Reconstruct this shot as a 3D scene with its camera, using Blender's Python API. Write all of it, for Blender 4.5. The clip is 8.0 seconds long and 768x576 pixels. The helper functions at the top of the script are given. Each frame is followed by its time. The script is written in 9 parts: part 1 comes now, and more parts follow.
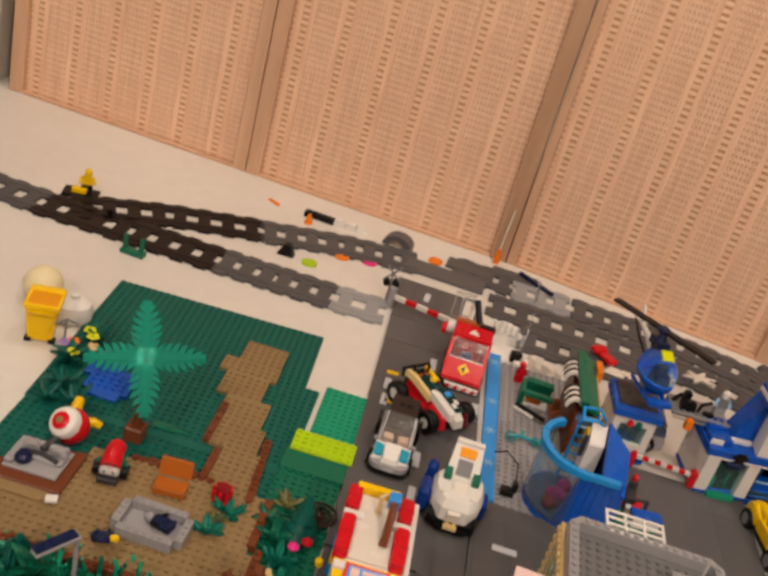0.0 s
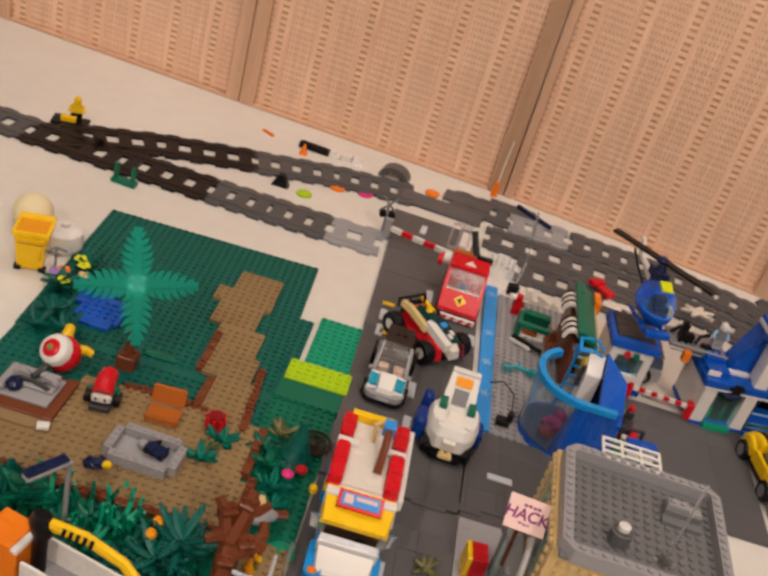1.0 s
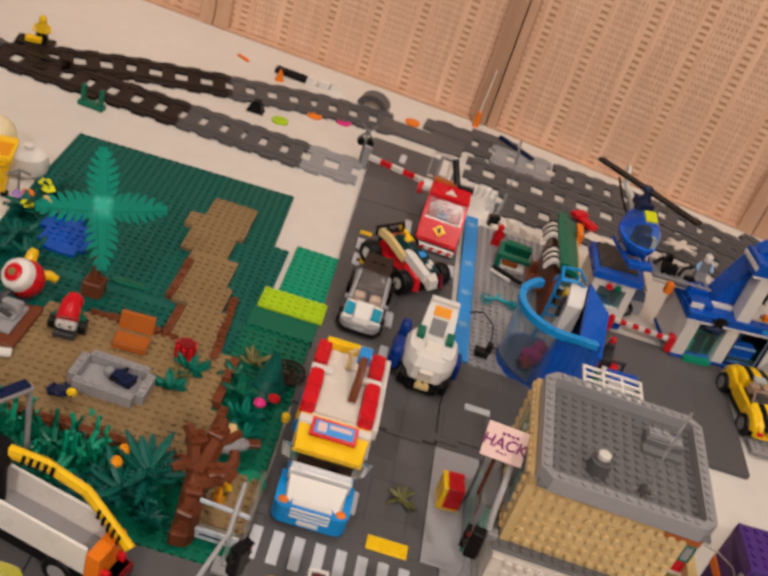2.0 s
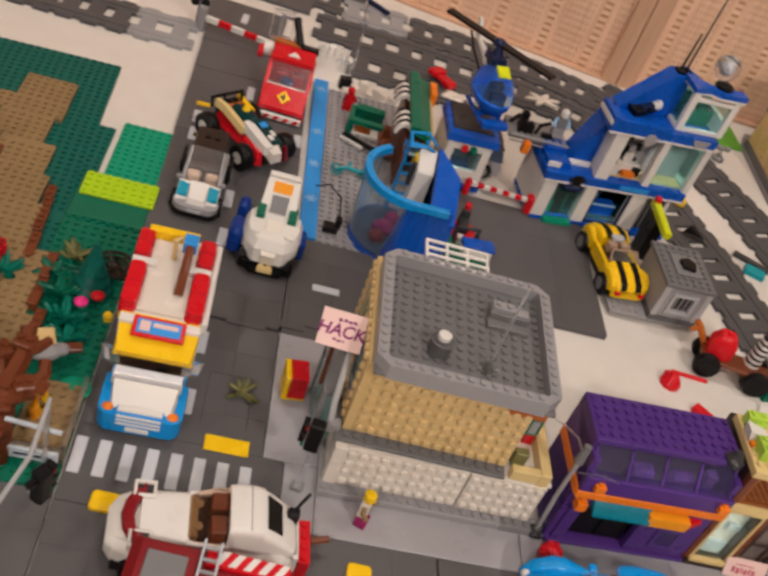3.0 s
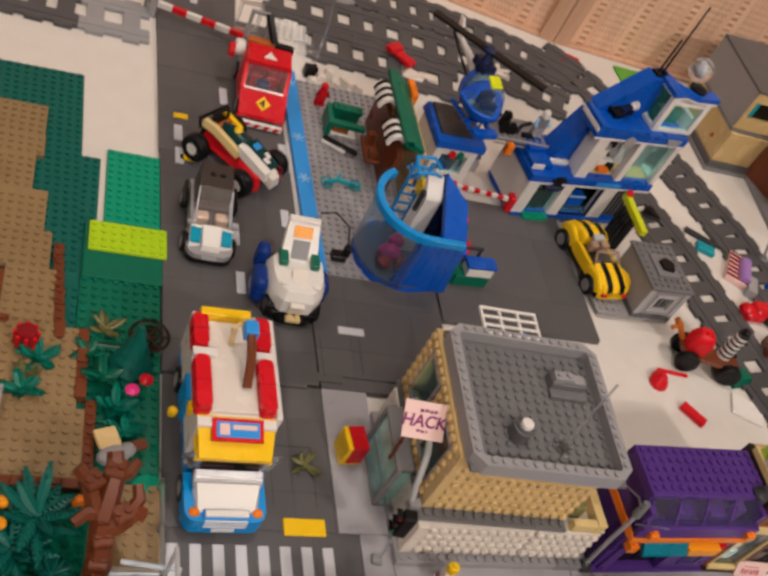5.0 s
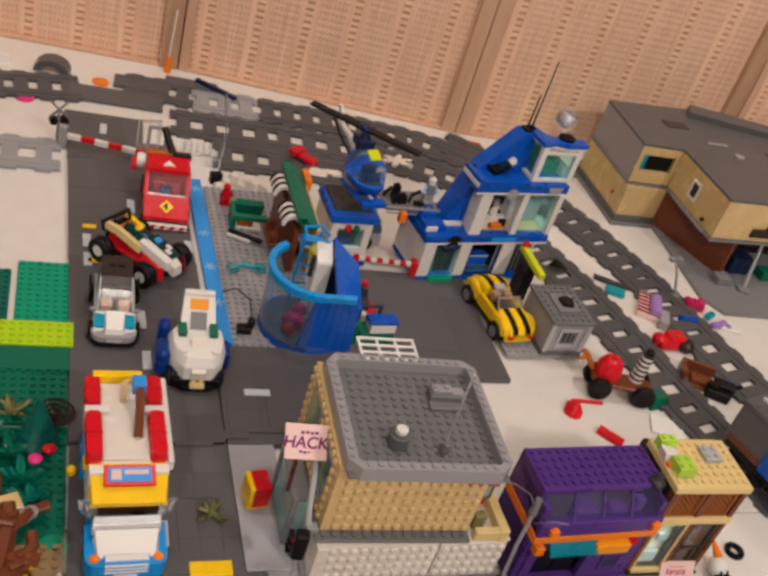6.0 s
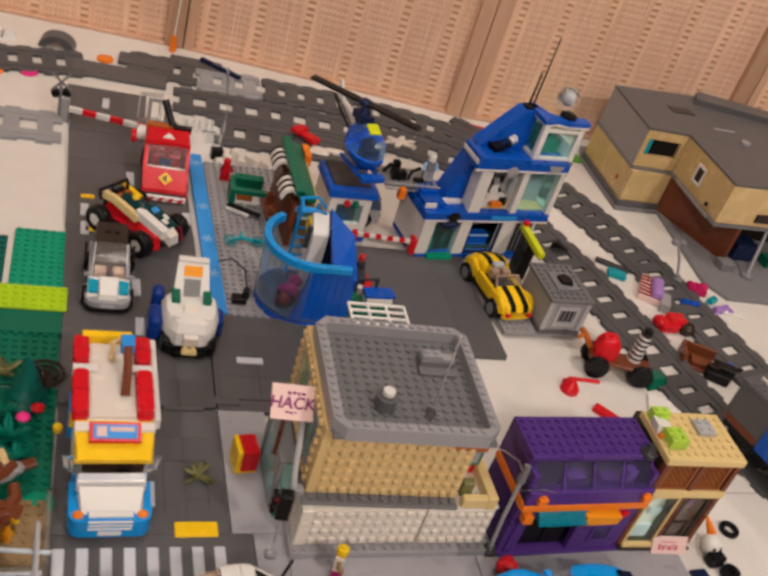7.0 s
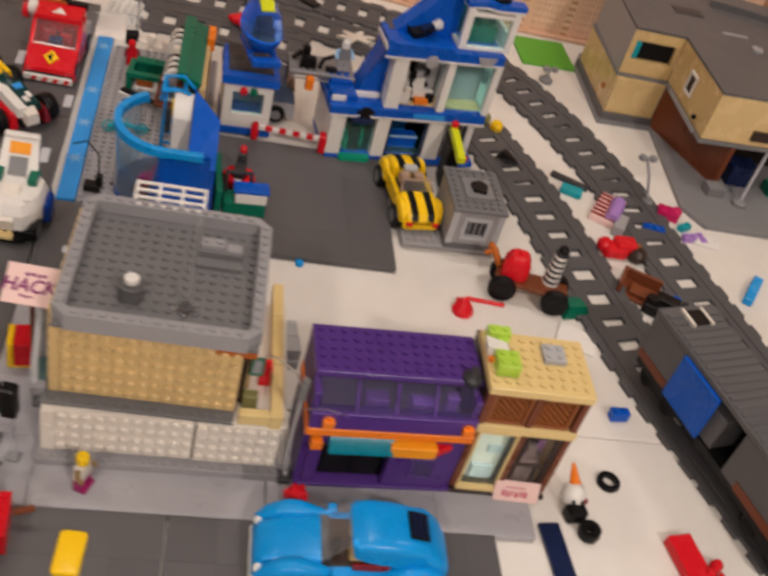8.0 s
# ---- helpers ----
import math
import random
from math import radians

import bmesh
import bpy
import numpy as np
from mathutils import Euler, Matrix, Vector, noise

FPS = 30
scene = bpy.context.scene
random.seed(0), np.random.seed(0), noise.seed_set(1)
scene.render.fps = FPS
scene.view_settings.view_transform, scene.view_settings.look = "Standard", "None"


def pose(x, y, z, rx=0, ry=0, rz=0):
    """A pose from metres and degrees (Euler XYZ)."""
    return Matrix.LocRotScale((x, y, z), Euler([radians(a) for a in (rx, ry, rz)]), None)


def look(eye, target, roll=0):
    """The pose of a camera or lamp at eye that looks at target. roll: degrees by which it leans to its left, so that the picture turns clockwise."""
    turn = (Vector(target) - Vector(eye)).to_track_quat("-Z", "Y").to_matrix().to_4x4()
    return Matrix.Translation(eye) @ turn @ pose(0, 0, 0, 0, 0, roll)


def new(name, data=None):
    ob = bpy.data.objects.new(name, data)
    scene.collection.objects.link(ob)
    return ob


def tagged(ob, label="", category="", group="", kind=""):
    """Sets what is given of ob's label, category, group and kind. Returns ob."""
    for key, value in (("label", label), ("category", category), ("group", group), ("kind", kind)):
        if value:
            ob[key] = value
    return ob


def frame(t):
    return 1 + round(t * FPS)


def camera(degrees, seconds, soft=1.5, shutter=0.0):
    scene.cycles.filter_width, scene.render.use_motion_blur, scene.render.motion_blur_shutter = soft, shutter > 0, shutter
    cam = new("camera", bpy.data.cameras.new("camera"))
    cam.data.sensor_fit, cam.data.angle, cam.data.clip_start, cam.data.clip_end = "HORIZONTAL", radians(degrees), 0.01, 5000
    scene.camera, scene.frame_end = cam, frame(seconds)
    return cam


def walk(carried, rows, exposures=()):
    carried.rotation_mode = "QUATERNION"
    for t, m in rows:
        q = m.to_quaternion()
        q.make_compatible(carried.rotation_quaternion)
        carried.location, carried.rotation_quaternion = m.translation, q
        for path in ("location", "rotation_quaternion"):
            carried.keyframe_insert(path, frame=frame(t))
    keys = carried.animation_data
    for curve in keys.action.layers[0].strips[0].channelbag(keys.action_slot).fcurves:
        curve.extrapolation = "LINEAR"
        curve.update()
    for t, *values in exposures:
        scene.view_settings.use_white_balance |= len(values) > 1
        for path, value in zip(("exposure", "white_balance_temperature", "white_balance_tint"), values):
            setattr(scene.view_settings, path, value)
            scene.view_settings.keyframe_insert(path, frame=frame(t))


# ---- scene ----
cam = camera(44.5, 8.0, soft=3.1, shutter=0.4)
PATH = [
    (0, (0.0034, -0.4950, 0.5906), (-0.0221, 0.3961, 0.1377), 16.10),
    (0.5, (-0.0020, -0.4993, 0.5783), (-0.0205, 0.3756, 0.0943), 16.93),
    (1, (0.0079, -0.4871, 0.5720), (0.0040, 0.3766, 0.0680), 16.94),
    (2.3, (0.0218, -0.4561, 0.5407), (0.0849, 0.3577, -0.0370), 20.11),
    (2.5, (0.0303, -0.4428, 0.5387), (0.1290, 0.3509, -0.0615), 20.71),
    (3, (0.0637, -0.4125, 0.5371), (0.2413, 0.3440, -0.0923), 21.58),
    (3.5, (0.0469, -0.3744, 0.5610), (0.3032, 0.3534, -0.0751), 21.91),
    (4, (-0.0251, -0.3317, 0.5511), (0.3484, 0.3313, -0.0977), 26.26),
    (4.5, (-0.0908, -0.3223, 0.5623), (0.2815, 0.3391, -0.0888), 27.59),
    (4.7, (-0.1384, -0.2704, 0.5949), (0.2493, 0.3406, -0.0953), 32.11),
    (5.8, (-0.0403, -0.3995, 0.6011), (0.2905, 0.3416, 0.0169), 19.49),
    (6, (-0.0346, -0.4078, 0.5976), (0.3125, 0.3407, 0.0327), 18.43),
    (6.5, (-0.0409, -0.4220, 0.5780), (0.3080, 0.3350, 0.0255), 17.82),
    (7, (-0.0144, -0.4275, 0.5759), (0.3187, 0.3268, 0.0100), 18.72),
    (7.5, (0.0981, -0.4169, 0.5556), (0.3755, 0.3338, -0.0440), 21.06),
    (8, (0.2477, -0.4058, 0.5379), (0.4561, 0.3313, -0.1050), 17.13),
]
walk(cam, [(t, look(eye, target, roll)) for t, eye, target, roll in PATH],
     exposures=((0.0, 0.0, 7000, 10), (0.5, 0.0, 6650, 10), (1.0, 0.0, 6550, 10), (2.4, -0.04, 6380, 10), (8.0, -0.04, 6330, 10)))

# ---- world and lamps: a room lit in the evening by warm ceiling lamps ----
world = bpy.data.worlds.new("room_world")
world.use_nodes = True
world.node_tree.nodes["Background"].inputs[0].default_value = (0.9, 0.75, 0.6, 1)
world.node_tree.nodes["Background"].inputs[1].default_value = 0.005
scene.world = world

# Lamps out of view; pairs at y 0.72 and -2.3 added to even brightness.
LAMPS = [(0.35, 0.72, 2.40, 9.0), (-1.05, 0.72, 2.40, 9.0), (0.2, -0.8, 2.40, 8.0), (-1.0, -2.3, 2.40, 40.0), (1.3, -2.3, 2.40, 57.0), (1.9, 0.3, 2.40, 9.0)]
for lx, ly, lz, watts in LAMPS:
    data = bpy.data.lights.new("unseen_lamp_light", "AREA")
    data.shape, data.size, data.energy, data.color = "DISK", 0.24, watts, (1.0, 0.872, 0.785)
    ob = new("unseen_lamp_light", data)
    ob.matrix_world = pose(lx, ly, lz - 0.012)
scene.view_settings.exposure = 0.0

# ---- materials ----
def node(nt, kind, **values):
    n = nt.nodes.new(kind)
    for key, value in values.items():
        n.inputs[key.replace("_", " ")].default_value = value
    return n


def base_material(name):
    m = bpy.data.materials.new(name)
    m.use_nodes = True
    nt = m.node_tree
    return m, nt, nt.nodes["Principled BSDF"]


def plastic(name, rgb, rough=0.28, spread=0.10, gloss=0.24):
    """Moulded ABS: gloss with finger smears, faint tone drift, and a slight piece-to-piece shift."""
    m, nt, p = base_material(name)
    co = nt.nodes.new("ShaderNodeTexCoord")
    big = node(nt, "ShaderNodeTexNoise", Scale=38.0, Detail=3.0)
    fine = node(nt, "ShaderNodeTexNoise", Scale=420.0, Detail=2.0)
    nt.links.new(co.outputs["Object"], big.inputs["Vector"])
    nt.links.new(co.outputs["Object"], fine.inputs["Vector"])
    info = nt.nodes.new("ShaderNodeObjectInfo")
    add = nt.nodes.new("ShaderNodeMath")
    add.operation = "ADD"
    nt.links.new(big.outputs["Fac"], add.inputs[0])
    nt.links.new(info.outputs["Random"], add.inputs[1])
    val = nt.nodes.new("ShaderNodeMapRange")
    val.inputs["From Max"].default_value = 2.0
    val.inputs["To Min"].default_value = 1.0 - spread
    val.inputs["To Max"].default_value = 1.0 + spread
    nt.links.new(add.outputs[0], val.inputs["Value"])
    hsv = nt.nodes.new("ShaderNodeHueSaturation")
    p.inputs["Specular IOR Level"].default_value = gloss
    hsv.inputs["Color"].default_value = (*rgb, 1)
    nt.links.new(val.outputs["Result"], hsv.inputs["Value"])
    nt.links.new(hsv.outputs["Color"], p.inputs["Base Color"])
    ro = nt.nodes.new("ShaderNodeMapRange")
    ro.inputs["To Min"].default_value = rough - 0.08
    ro.inputs["To Max"].default_value = rough + 0.16
    nt.links.new(big.outputs["Fac"], ro.inputs["Value"])
    nt.links.new(ro.outputs["Result"], p.inputs["Roughness"])
    bump = node(nt, "ShaderNodeBump", Strength=0.12, Distance=0.0004)
    nt.links.new(fine.outputs["Fac"], bump.inputs["Height"])
    nt.links.new(bump.outputs["Normal"], p.inputs["Normal"])
    return m


def clear(name, rgb, rough=0.08):
    m, nt, p = base_material(name)
    p.inputs["Base Color"].default_value = (*rgb, 1)
    p.inputs["Roughness"].default_value = rough
    p.inputs["Transmission Weight"].default_value = 0.97
    p.inputs["IOR"].default_value = 1.25
    noise_n = node(nt, "ShaderNodeTexNoise", Scale=60.0, Detail=2.0)
    bump = node(nt, "ShaderNodeBump", Strength=0.03, Distance=0.0004)
    nt.links.new(noise_n.outputs["Fac"], bump.inputs["Height"])
    nt.links.new(bump.outputs["Normal"], p.inputs["Normal"])
    return m


def mottled(name, a, b, scale, rough, bump_h=0.0005, detail=6.0, stretch=(1, 1, 1)):
    """Two tones mixed by noise at a coarse and a fine scale, with relief."""
    m, nt, p = base_material(name)
    co = nt.nodes.new("ShaderNodeTexCoord")
    mp = nt.nodes.new("ShaderNodeMapping")
    mp.inputs["Scale"].default_value = stretch
    nt.links.new(co.outputs["Object"], mp.inputs["Vector"])
    n1 = node(nt, "ShaderNodeTexNoise", Scale=scale, Detail=detail)
    n2 = node(nt, "ShaderNodeTexNoise", Scale=scale * 14, Detail=3.0)
    nt.links.new(mp.outputs["Vector"], n1.inputs["Vector"])
    nt.links.new(mp.outputs["Vector"], n2.inputs["Vector"])
    mix = nt.nodes.new("ShaderNodeMath")
    mix.operation = "MULTIPLY_ADD"
    mix.inputs[1].default_value = 0.35
    nt.links.new(n2.outputs["Fac"], mix.inputs[0])
    nt.links.new(n1.outputs["Fac"], mix.inputs[2])
    ramp = nt.nodes.new("ShaderNodeValToRGB")
    ramp.color_ramp.elements[0].position, ramp.color_ramp.elements[0].color = 0.45, (*a, 1)
    ramp.color_ramp.elements[1].position, ramp.color_ramp.elements[1].color = 0.9, (*b, 1)
    nt.links.new(mix.outputs[0], ramp.inputs["Fac"])
    nt.links.new(ramp.outputs["Color"], p.inputs["Base Color"])
    p.inputs["Roughness"].default_value = rough
    bump = node(nt, "ShaderNodeBump", Strength=0.3, Distance=bump_h)
    nt.links.new(mix.outputs[0], bump.inputs["Height"])
    nt.links.new(bump.outputs["Normal"], p.inputs["Normal"])
    return m


FLOOR = mottled("white_laminate", (0.64, 0.60, 0.55), (0.74, 0.70, 0.65), 3.0, 0.38, 0.0002)
# For the unseen walls and ceiling; darkened so less light bounces back.
PAINT = mottled("wall_paint", (0.27, 0.25, 0.228), (0.34, 0.32, 0.295), 2.0, 0.8, 0.0006)
STUB_PAINT = mottled("white_wall_paint", (0.60, 0.56, 0.50), (0.68, 0.64, 0.58), 2.0, 0.8, 0.0006)
OAK = mottled("pale_wood", (0.55, 0.32, 0.196), (0.69, 0.436, 0.293), 6.0, 0.55, 0.0004, 6.0, (9, 9, 0.7))
CANE = mottled("cane_strip", (0.75, 0.445, 0.285), (0.945, 0.645, 0.455), 5.0, 0.5, 0.0004, 6.0, (26, 1, 1.6))
WEFT = mottled("cane_weft", (0.76, 0.49, 0.32), (0.95, 0.70, 0.52), 5.0, 0.5, 0.0004, 6.0, (1.6, 1, 24))
# Backing tones: shade seen through the weave is put into these colours.
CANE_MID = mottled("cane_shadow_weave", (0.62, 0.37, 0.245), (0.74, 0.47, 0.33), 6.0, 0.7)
CANE_SLOT_SHADE = mottled("cane_slot_shade", (0.54, 0.245, 0.11), (0.66, 0.33, 0.17), 8.0, 0.7)
DARK_GREY = plastic("dark_grey_plastic", (0.105, 0.102, 0.105), 0.34)
ROAD_GREY = plastic("road_grey_plastic", (0.098, 0.093, 0.096), 0.36, 0.14)
RAIL_GREY = plastic("rail_grey_plastic", (0.082, 0.08, 0.084), 0.38)
OLD_RAIL = plastic("brownish_black_plastic", (0.018, 0.013, 0.012), 0.34, 0.10, 0.12)
PALE_RAIL = plastic("pale_grey_rail_plastic", (0.30, 0.30, 0.31), 0.36)
ROOF_GREY = plastic("roof_grey_plastic", (0.15, 0.147, 0.15), 0.34)
LIGHT_GREY = plastic("light_grey_plastic", (0.31, 0.30, 0.31), 0.30)
MID_GREY = plastic("mid_grey_plastic", (0.20, 0.195, 0.20), 0.32)
WHITE = plastic("white_plastic", (0.73, 0.70, 0.66), 0.26, 0.06)
CREAM = plastic("cream_plastic", (0.72, 0.66, 0.585), 0.22, 0.06, 0.5)
BLACK = plastic("black_plastic", (0.006, 0.0055, 0.006), 0.3, 0.10, 0.18)
RED = plastic("red_plastic", (0.60, 0.008, 0.016), 0.22)
DARK_RED = plastic("dark_red_plastic", (0.22, 0.008, 0.012), 0.26)
BLUE = plastic("blue_plastic", (0.003, 0.082, 0.46), 0.24)
NAVY = plastic("navy_plastic", (0.007, 0.014, 0.055), 0.26)
AZURE = plastic("azure_plastic", (0.003, 0.265, 0.68), 0.25, 0.06, 0.35)
MID_BLUE = plastic("medium_blue_plastic", (0.03, 0.28, 0.72), 0.3)
PALE_BLUE = plastic("pale_blue_print", (0.30, 0.52, 0.78), 0.35)
TEAL = plastic("teal_plastic", (0.005, 0.30, 0.36), 0.28)
YELLOW = plastic("yellow_plastic", (0.86, 0.53, 0.006), 0.24)
PALE_YELLOW = plastic("pale_yellow_plastic", (0.70, 0.53, 0.235), 0.28)
LIME = plastic("lime_plastic", (0.40, 0.60, 0.012), 0.28)
LIME_YELLOW = plastic("lime_yellow_plastic", (0.62, 0.66, 0.008), 0.28)
ORANGE = plastic("orange_plastic", (0.82, 0.20, 0.010), 0.26)
PLUM = plastic("dark_plum_plastic", (0.035, 0.014, 0.03), 0.3)
AMBER = plastic("bright_light_orange_plastic", (0.85, 0.32, 0.012), 0.26)
SEAT_TAN = plastic("pale_brown_plastic", (0.36, 0.24, 0.17), 0.34)
HEAD_TEAL = plastic("bright_turquoise_plastic", (0.006, 0.27, 0.40), 0.2)
PALE_LADDER = plastic("pale_blue_white_plastic", (0.50, 0.56, 0.62), 0.3)
AWNING = plastic("dark_turquoise_plastic", (0.003, 0.17, 0.24), 0.24)
LATTICE = plastic("brown_lattice_plastic", (0.27, 0.085, 0.022), 0.28)
LIME_PALE = plastic("yellowish_green_plastic", (0.42, 0.63, 0.07), 0.28)
CARD_INK = plastic("washed_red_print", (0.52, 0.12, 0.16), 0.5)
TREE_BROWN = plastic("tree_brown_plastic", (0.138, 0.036, 0.013), 0.26, 0.22)
PAVE_GREY = plastic("pavement_grey_plastic", (0.35, 0.34, 0.36), 0.26, 0.12, 0.34)
DARK_BLUE = plastic("dark_blue_plastic", (0.004, 0.032, 0.21), 0.24)
MAGENTA_RED = plastic("deep_pink_plastic", (0.50, 0.010, 0.10), 0.26)
SLATE = plastic("sand_blue_grey_plastic", (0.075, 0.10, 0.16), 0.26)
DARK_ORANGE = plastic("dark_orange_plastic", (0.42, 0.11, 0.015), 0.28)
TAN = plastic("tan_plastic", (0.64, 0.455, 0.205), 0.22, 0.10, 0.5)
DARK_TAN = plastic("dark_tan_plastic", (0.265, 0.175, 0.082), 0.34)
BROWN = plastic("reddish_brown_plastic", (0.155, 0.042, 0.016), 0.26)
DARK_BROWN = plastic("dark_brown_plastic", (0.034, 0.019, 0.013), 0.30)
GREEN = plastic("green_plastic", (0.002, 0.132, 0.077), 0.28)
BRIGHT_GREEN = plastic("bright_green_plastic", (0.003, 0.29, 0.165), 0.28)
DEEP_GREEN = plastic("deep_green_plastic", (0.003, 0.108, 0.085), 0.36)
GRASS_GREEN = plastic("grass_green_plastic", (0.10, 0.34, 0.03), 0.32)
PURPLE = plastic("dark_purple_plastic", (0.078, 0.03, 0.195), 0.26)
LAVENDER = plastic("lavender_plastic", (0.36, 0.20, 0.52), 0.3)
PINK = plastic("bright_pink_plastic", (0.72, 0.03, 0.22), 0.3)
MAGENTA = plastic("dark_magenta_plastic", (0.32, 0.012, 0.12), 0.3)
PALE_PINK = plastic("pale_pink_card", (0.74, 0.52, 0.48), 0.5)
SKIN = plastic("figure_yellow_plastic", (0.86, 0.56, 0.012), 0.24)
LEAF = plastic("leaf_green_plastic", (0.001, 0.175, 0.12), 0.36)
ROAD_WHITE = plastic("bluish_white_plastic", (0.55, 0.555, 0.59), 0.34, 0.08)
# Darker copy of pale_wood: the shade on these stiles sits in the colour.
OAK_SHADED = mottled("shaded_wood", (0.42, 0.24, 0.14), (0.54, 0.33, 0.21), 6.0, 0.6, 0.0004, 6.0, (9, 9, 0.7))
OLIVE = plastic("olive_plastic", (0.20, 0.19, 0.07), 0.32)
PALM = plastic("palm_leaf_plastic", (0.0005, 0.21, 0.145), 0.75)
DARK_TEAL = plastic("dark_teal_plastic", (0.004, 0.035, 0.036), 0.2)
SILVER = plastic("silver_plastic", (0.42, 0.42, 0.43), 0.22)
CHROME_GREY = plastic("pearl_grey_plastic", (0.038, 0.037, 0.04), 0.26)
INK = plastic("ink_print", (0.20, 0.01, 0.12), 0.4)
CLEAR = clear("clear_plastic", (0.93, 0.94, 0.95))
CLEAR_TEAL = clear("clear_teal_plastic", (0.60, 0.92, 0.90))
PALE_GREEN_CLEAR = clear("clear_pale_green_plastic", (0.82, 0.96, 0.88))
CLEAR_BLUE = clear("clear_blue_plastic", (0.46, 0.76, 0.97))
PALE_CLEAR = clear("pale_blue_clear_plastic", (0.72, 0.85, 0.95))
FROST = clear("frosted_clear_plastic", (0.95, 0.96, 0.97), 0.35)
BALL_CREAM = plastic("soft_cream_plastic", (0.78, 0.67, 0.42), 0.5)
BROWN_GLASS = clear("clear_brown_plastic", (0.40, 0.25, 0.17))
SMOKE = clear("clear_smoked_plastic", (0.52, 0.44, 0.40))
CLEAR_VIOLET = clear("violet_clear_plastic", (0.68, 0.62, 0.93))
GLOBE = clear("clear_silvery_plastic", (0.80, 0.82, 0.86), 0.15)
LAMP_GLASS = bpy.data.materials.new("lamp_diffuser")
LAMP_GLASS.use_nodes = True
LAMP_GLASS.node_tree.nodes["Principled BSDF"].inputs["Emission Color"].default_value = (1, 0.82, 0.6, 1)
LAMP_GLASS.node_tree.nodes["Principled BSDF"].inputs["Emission Strength"].default_value = 6.0

# ---- mesh tools: everything below is in millimetres, turned into metres in part() ----
U = 8.0      # stud pitch
H = 9.6      # brick height


class Shape:
    """Collects vertices and faces of one mesh."""

    def __init__(self):
        self.v, self.f = [], []

    def add(self, verts, faces):
        o = len(self.v)
        self.v += [tuple(v) for v in verts]
        self.f += [tuple(o + i for i in face) for face in faces]
        return self

    def box(self, x0, x1, y0, y1, z0, z1, c=0.25):
        """A block with chamfered edges."""
        c = min(c, (x1 - x0) * 0.3, (y1 - y0) * 0.3, (z1 - z0) * 0.3)
        vs, at = [], {}
        for sx in (0, 1):
            for sy in (0, 1):
                for sz in (0, 1):
                    for a in range(3):
                        x = (x0, x1)[sx] + (0 if a == 0 else (c, -c)[sx])
                        y = (y0, y1)[sy] + (0 if a == 1 else (c, -c)[sy])
                        z = (z0, z1)[sz] + (0 if a == 2 else (c, -c)[sz])
                        at[sx, sy, sz, a] = len(vs)
                        vs.append((x, y, z))
        fs = []
        for s in (0, 1):
            fs.append([at[s, 0, 0, 0], at[s, 1, 0, 0], at[s, 1, 1, 0], at[s, 0, 1, 0]][:: 1 if s else -1])
            fs.append([at[0, s, 0, 1], at[1, s, 0, 1], at[1, s, 1, 1], at[0, s, 1, 1]][:: -1 if s else 1])
            fs.append([at[0, 0, s, 2], at[1, 0, s, 2], at[1, 1, s, 2], at[0, 1, s, 2]][:: 1 if s else -1])
        for s in (0, 1):
            for r in (0, 1):
                fs.append([at[s, r, 0, 0], at[s, r, 0, 1], at[s, r, 1, 1], at[s, r, 1, 0]][:: -1 if s == r else 1])
                fs.append([at[s, 0, r, 0], at[s, 0, r, 2], at[s, 1, r, 2], at[s, 1, r, 0]][:: 1 if s == r else -1])
                fs.append([at[0, s, r, 1], at[0, s, r, 2], at[1, s, r, 2], at[1, s, r, 1]][:: -1 if s == r else 1])
        for sx in (0, 1):
            for sy in (0, 1):
                for sz in (0, 1):
                    t = [at[sx, sy, sz, a] for a in range(3)]
                    fs.append(t if (sx + sy + sz) % 2 else t[::-1])
        return self.add(vs, fs)

    def cyl(self, x, y, z0, z1, r, n=12, r2=None, axis="z"):
        r2 = r if r2 is None else r2
        vs, fs = [], []
        for z, q in ((z0, r), (z1, r2)):
            for i in range(n):
                a = 2 * math.pi * i / n
                vs.append((q * math.cos(a), q * math.sin(a), z))
        for i in range(n):
            j = (i + 1) % n
            fs.append((i, j, n + j, n + i))
        fs += [tuple(range(n - 1, -1, -1)), tuple(range(n, 2 * n))]
        if axis == "z":
            vs = [(x + a, y + b, c) for a, b, c in vs]
        elif axis == "x":
            vs = [(c, x + a, y + b) for a, b, c in vs]
        else:
            vs = [(y + b, c, x + a) for a, b, c in vs]
        return self.add(vs, fs)

    def lathe(self, x, y, profile, n=14, loop=False):
        """A turned form about z; profile: rows of radius, height."""
        vs, fs, k = [], [], len(profile)
        for r, z in profile:
            for i in range(n):
                a = 2 * math.pi * i / n
                vs.append((x + r * math.cos(a), y + r * math.sin(a), z))
        for s in range(k if loop else k - 1):
            r = (s + 1) % k
            for i in range(n):
                j = (i + 1) % n
                fs.append((s * n + i, s * n + j, r * n + j, r * n + i))
        if not loop:
            fs += [tuple(range(n - 1, -1, -1)), tuple(range((k - 1) * n, k * n))]
        return self.add(vs, fs)

    def ball(self, x, y, z, rx, ry=None, rz=None, n=12, half=False):
        ry, rz = ry or rx, rz or rx
        rows = n // 2
        vs, fs = [], []
        start = 0 if not half else rows // 2
        for s in range(start, rows + 1):
            b = math.pi * s / rows - math.pi / 2
            q = max(math.cos(b), 0.02)
            for i in range(n):
                a = 2 * math.pi * i / n
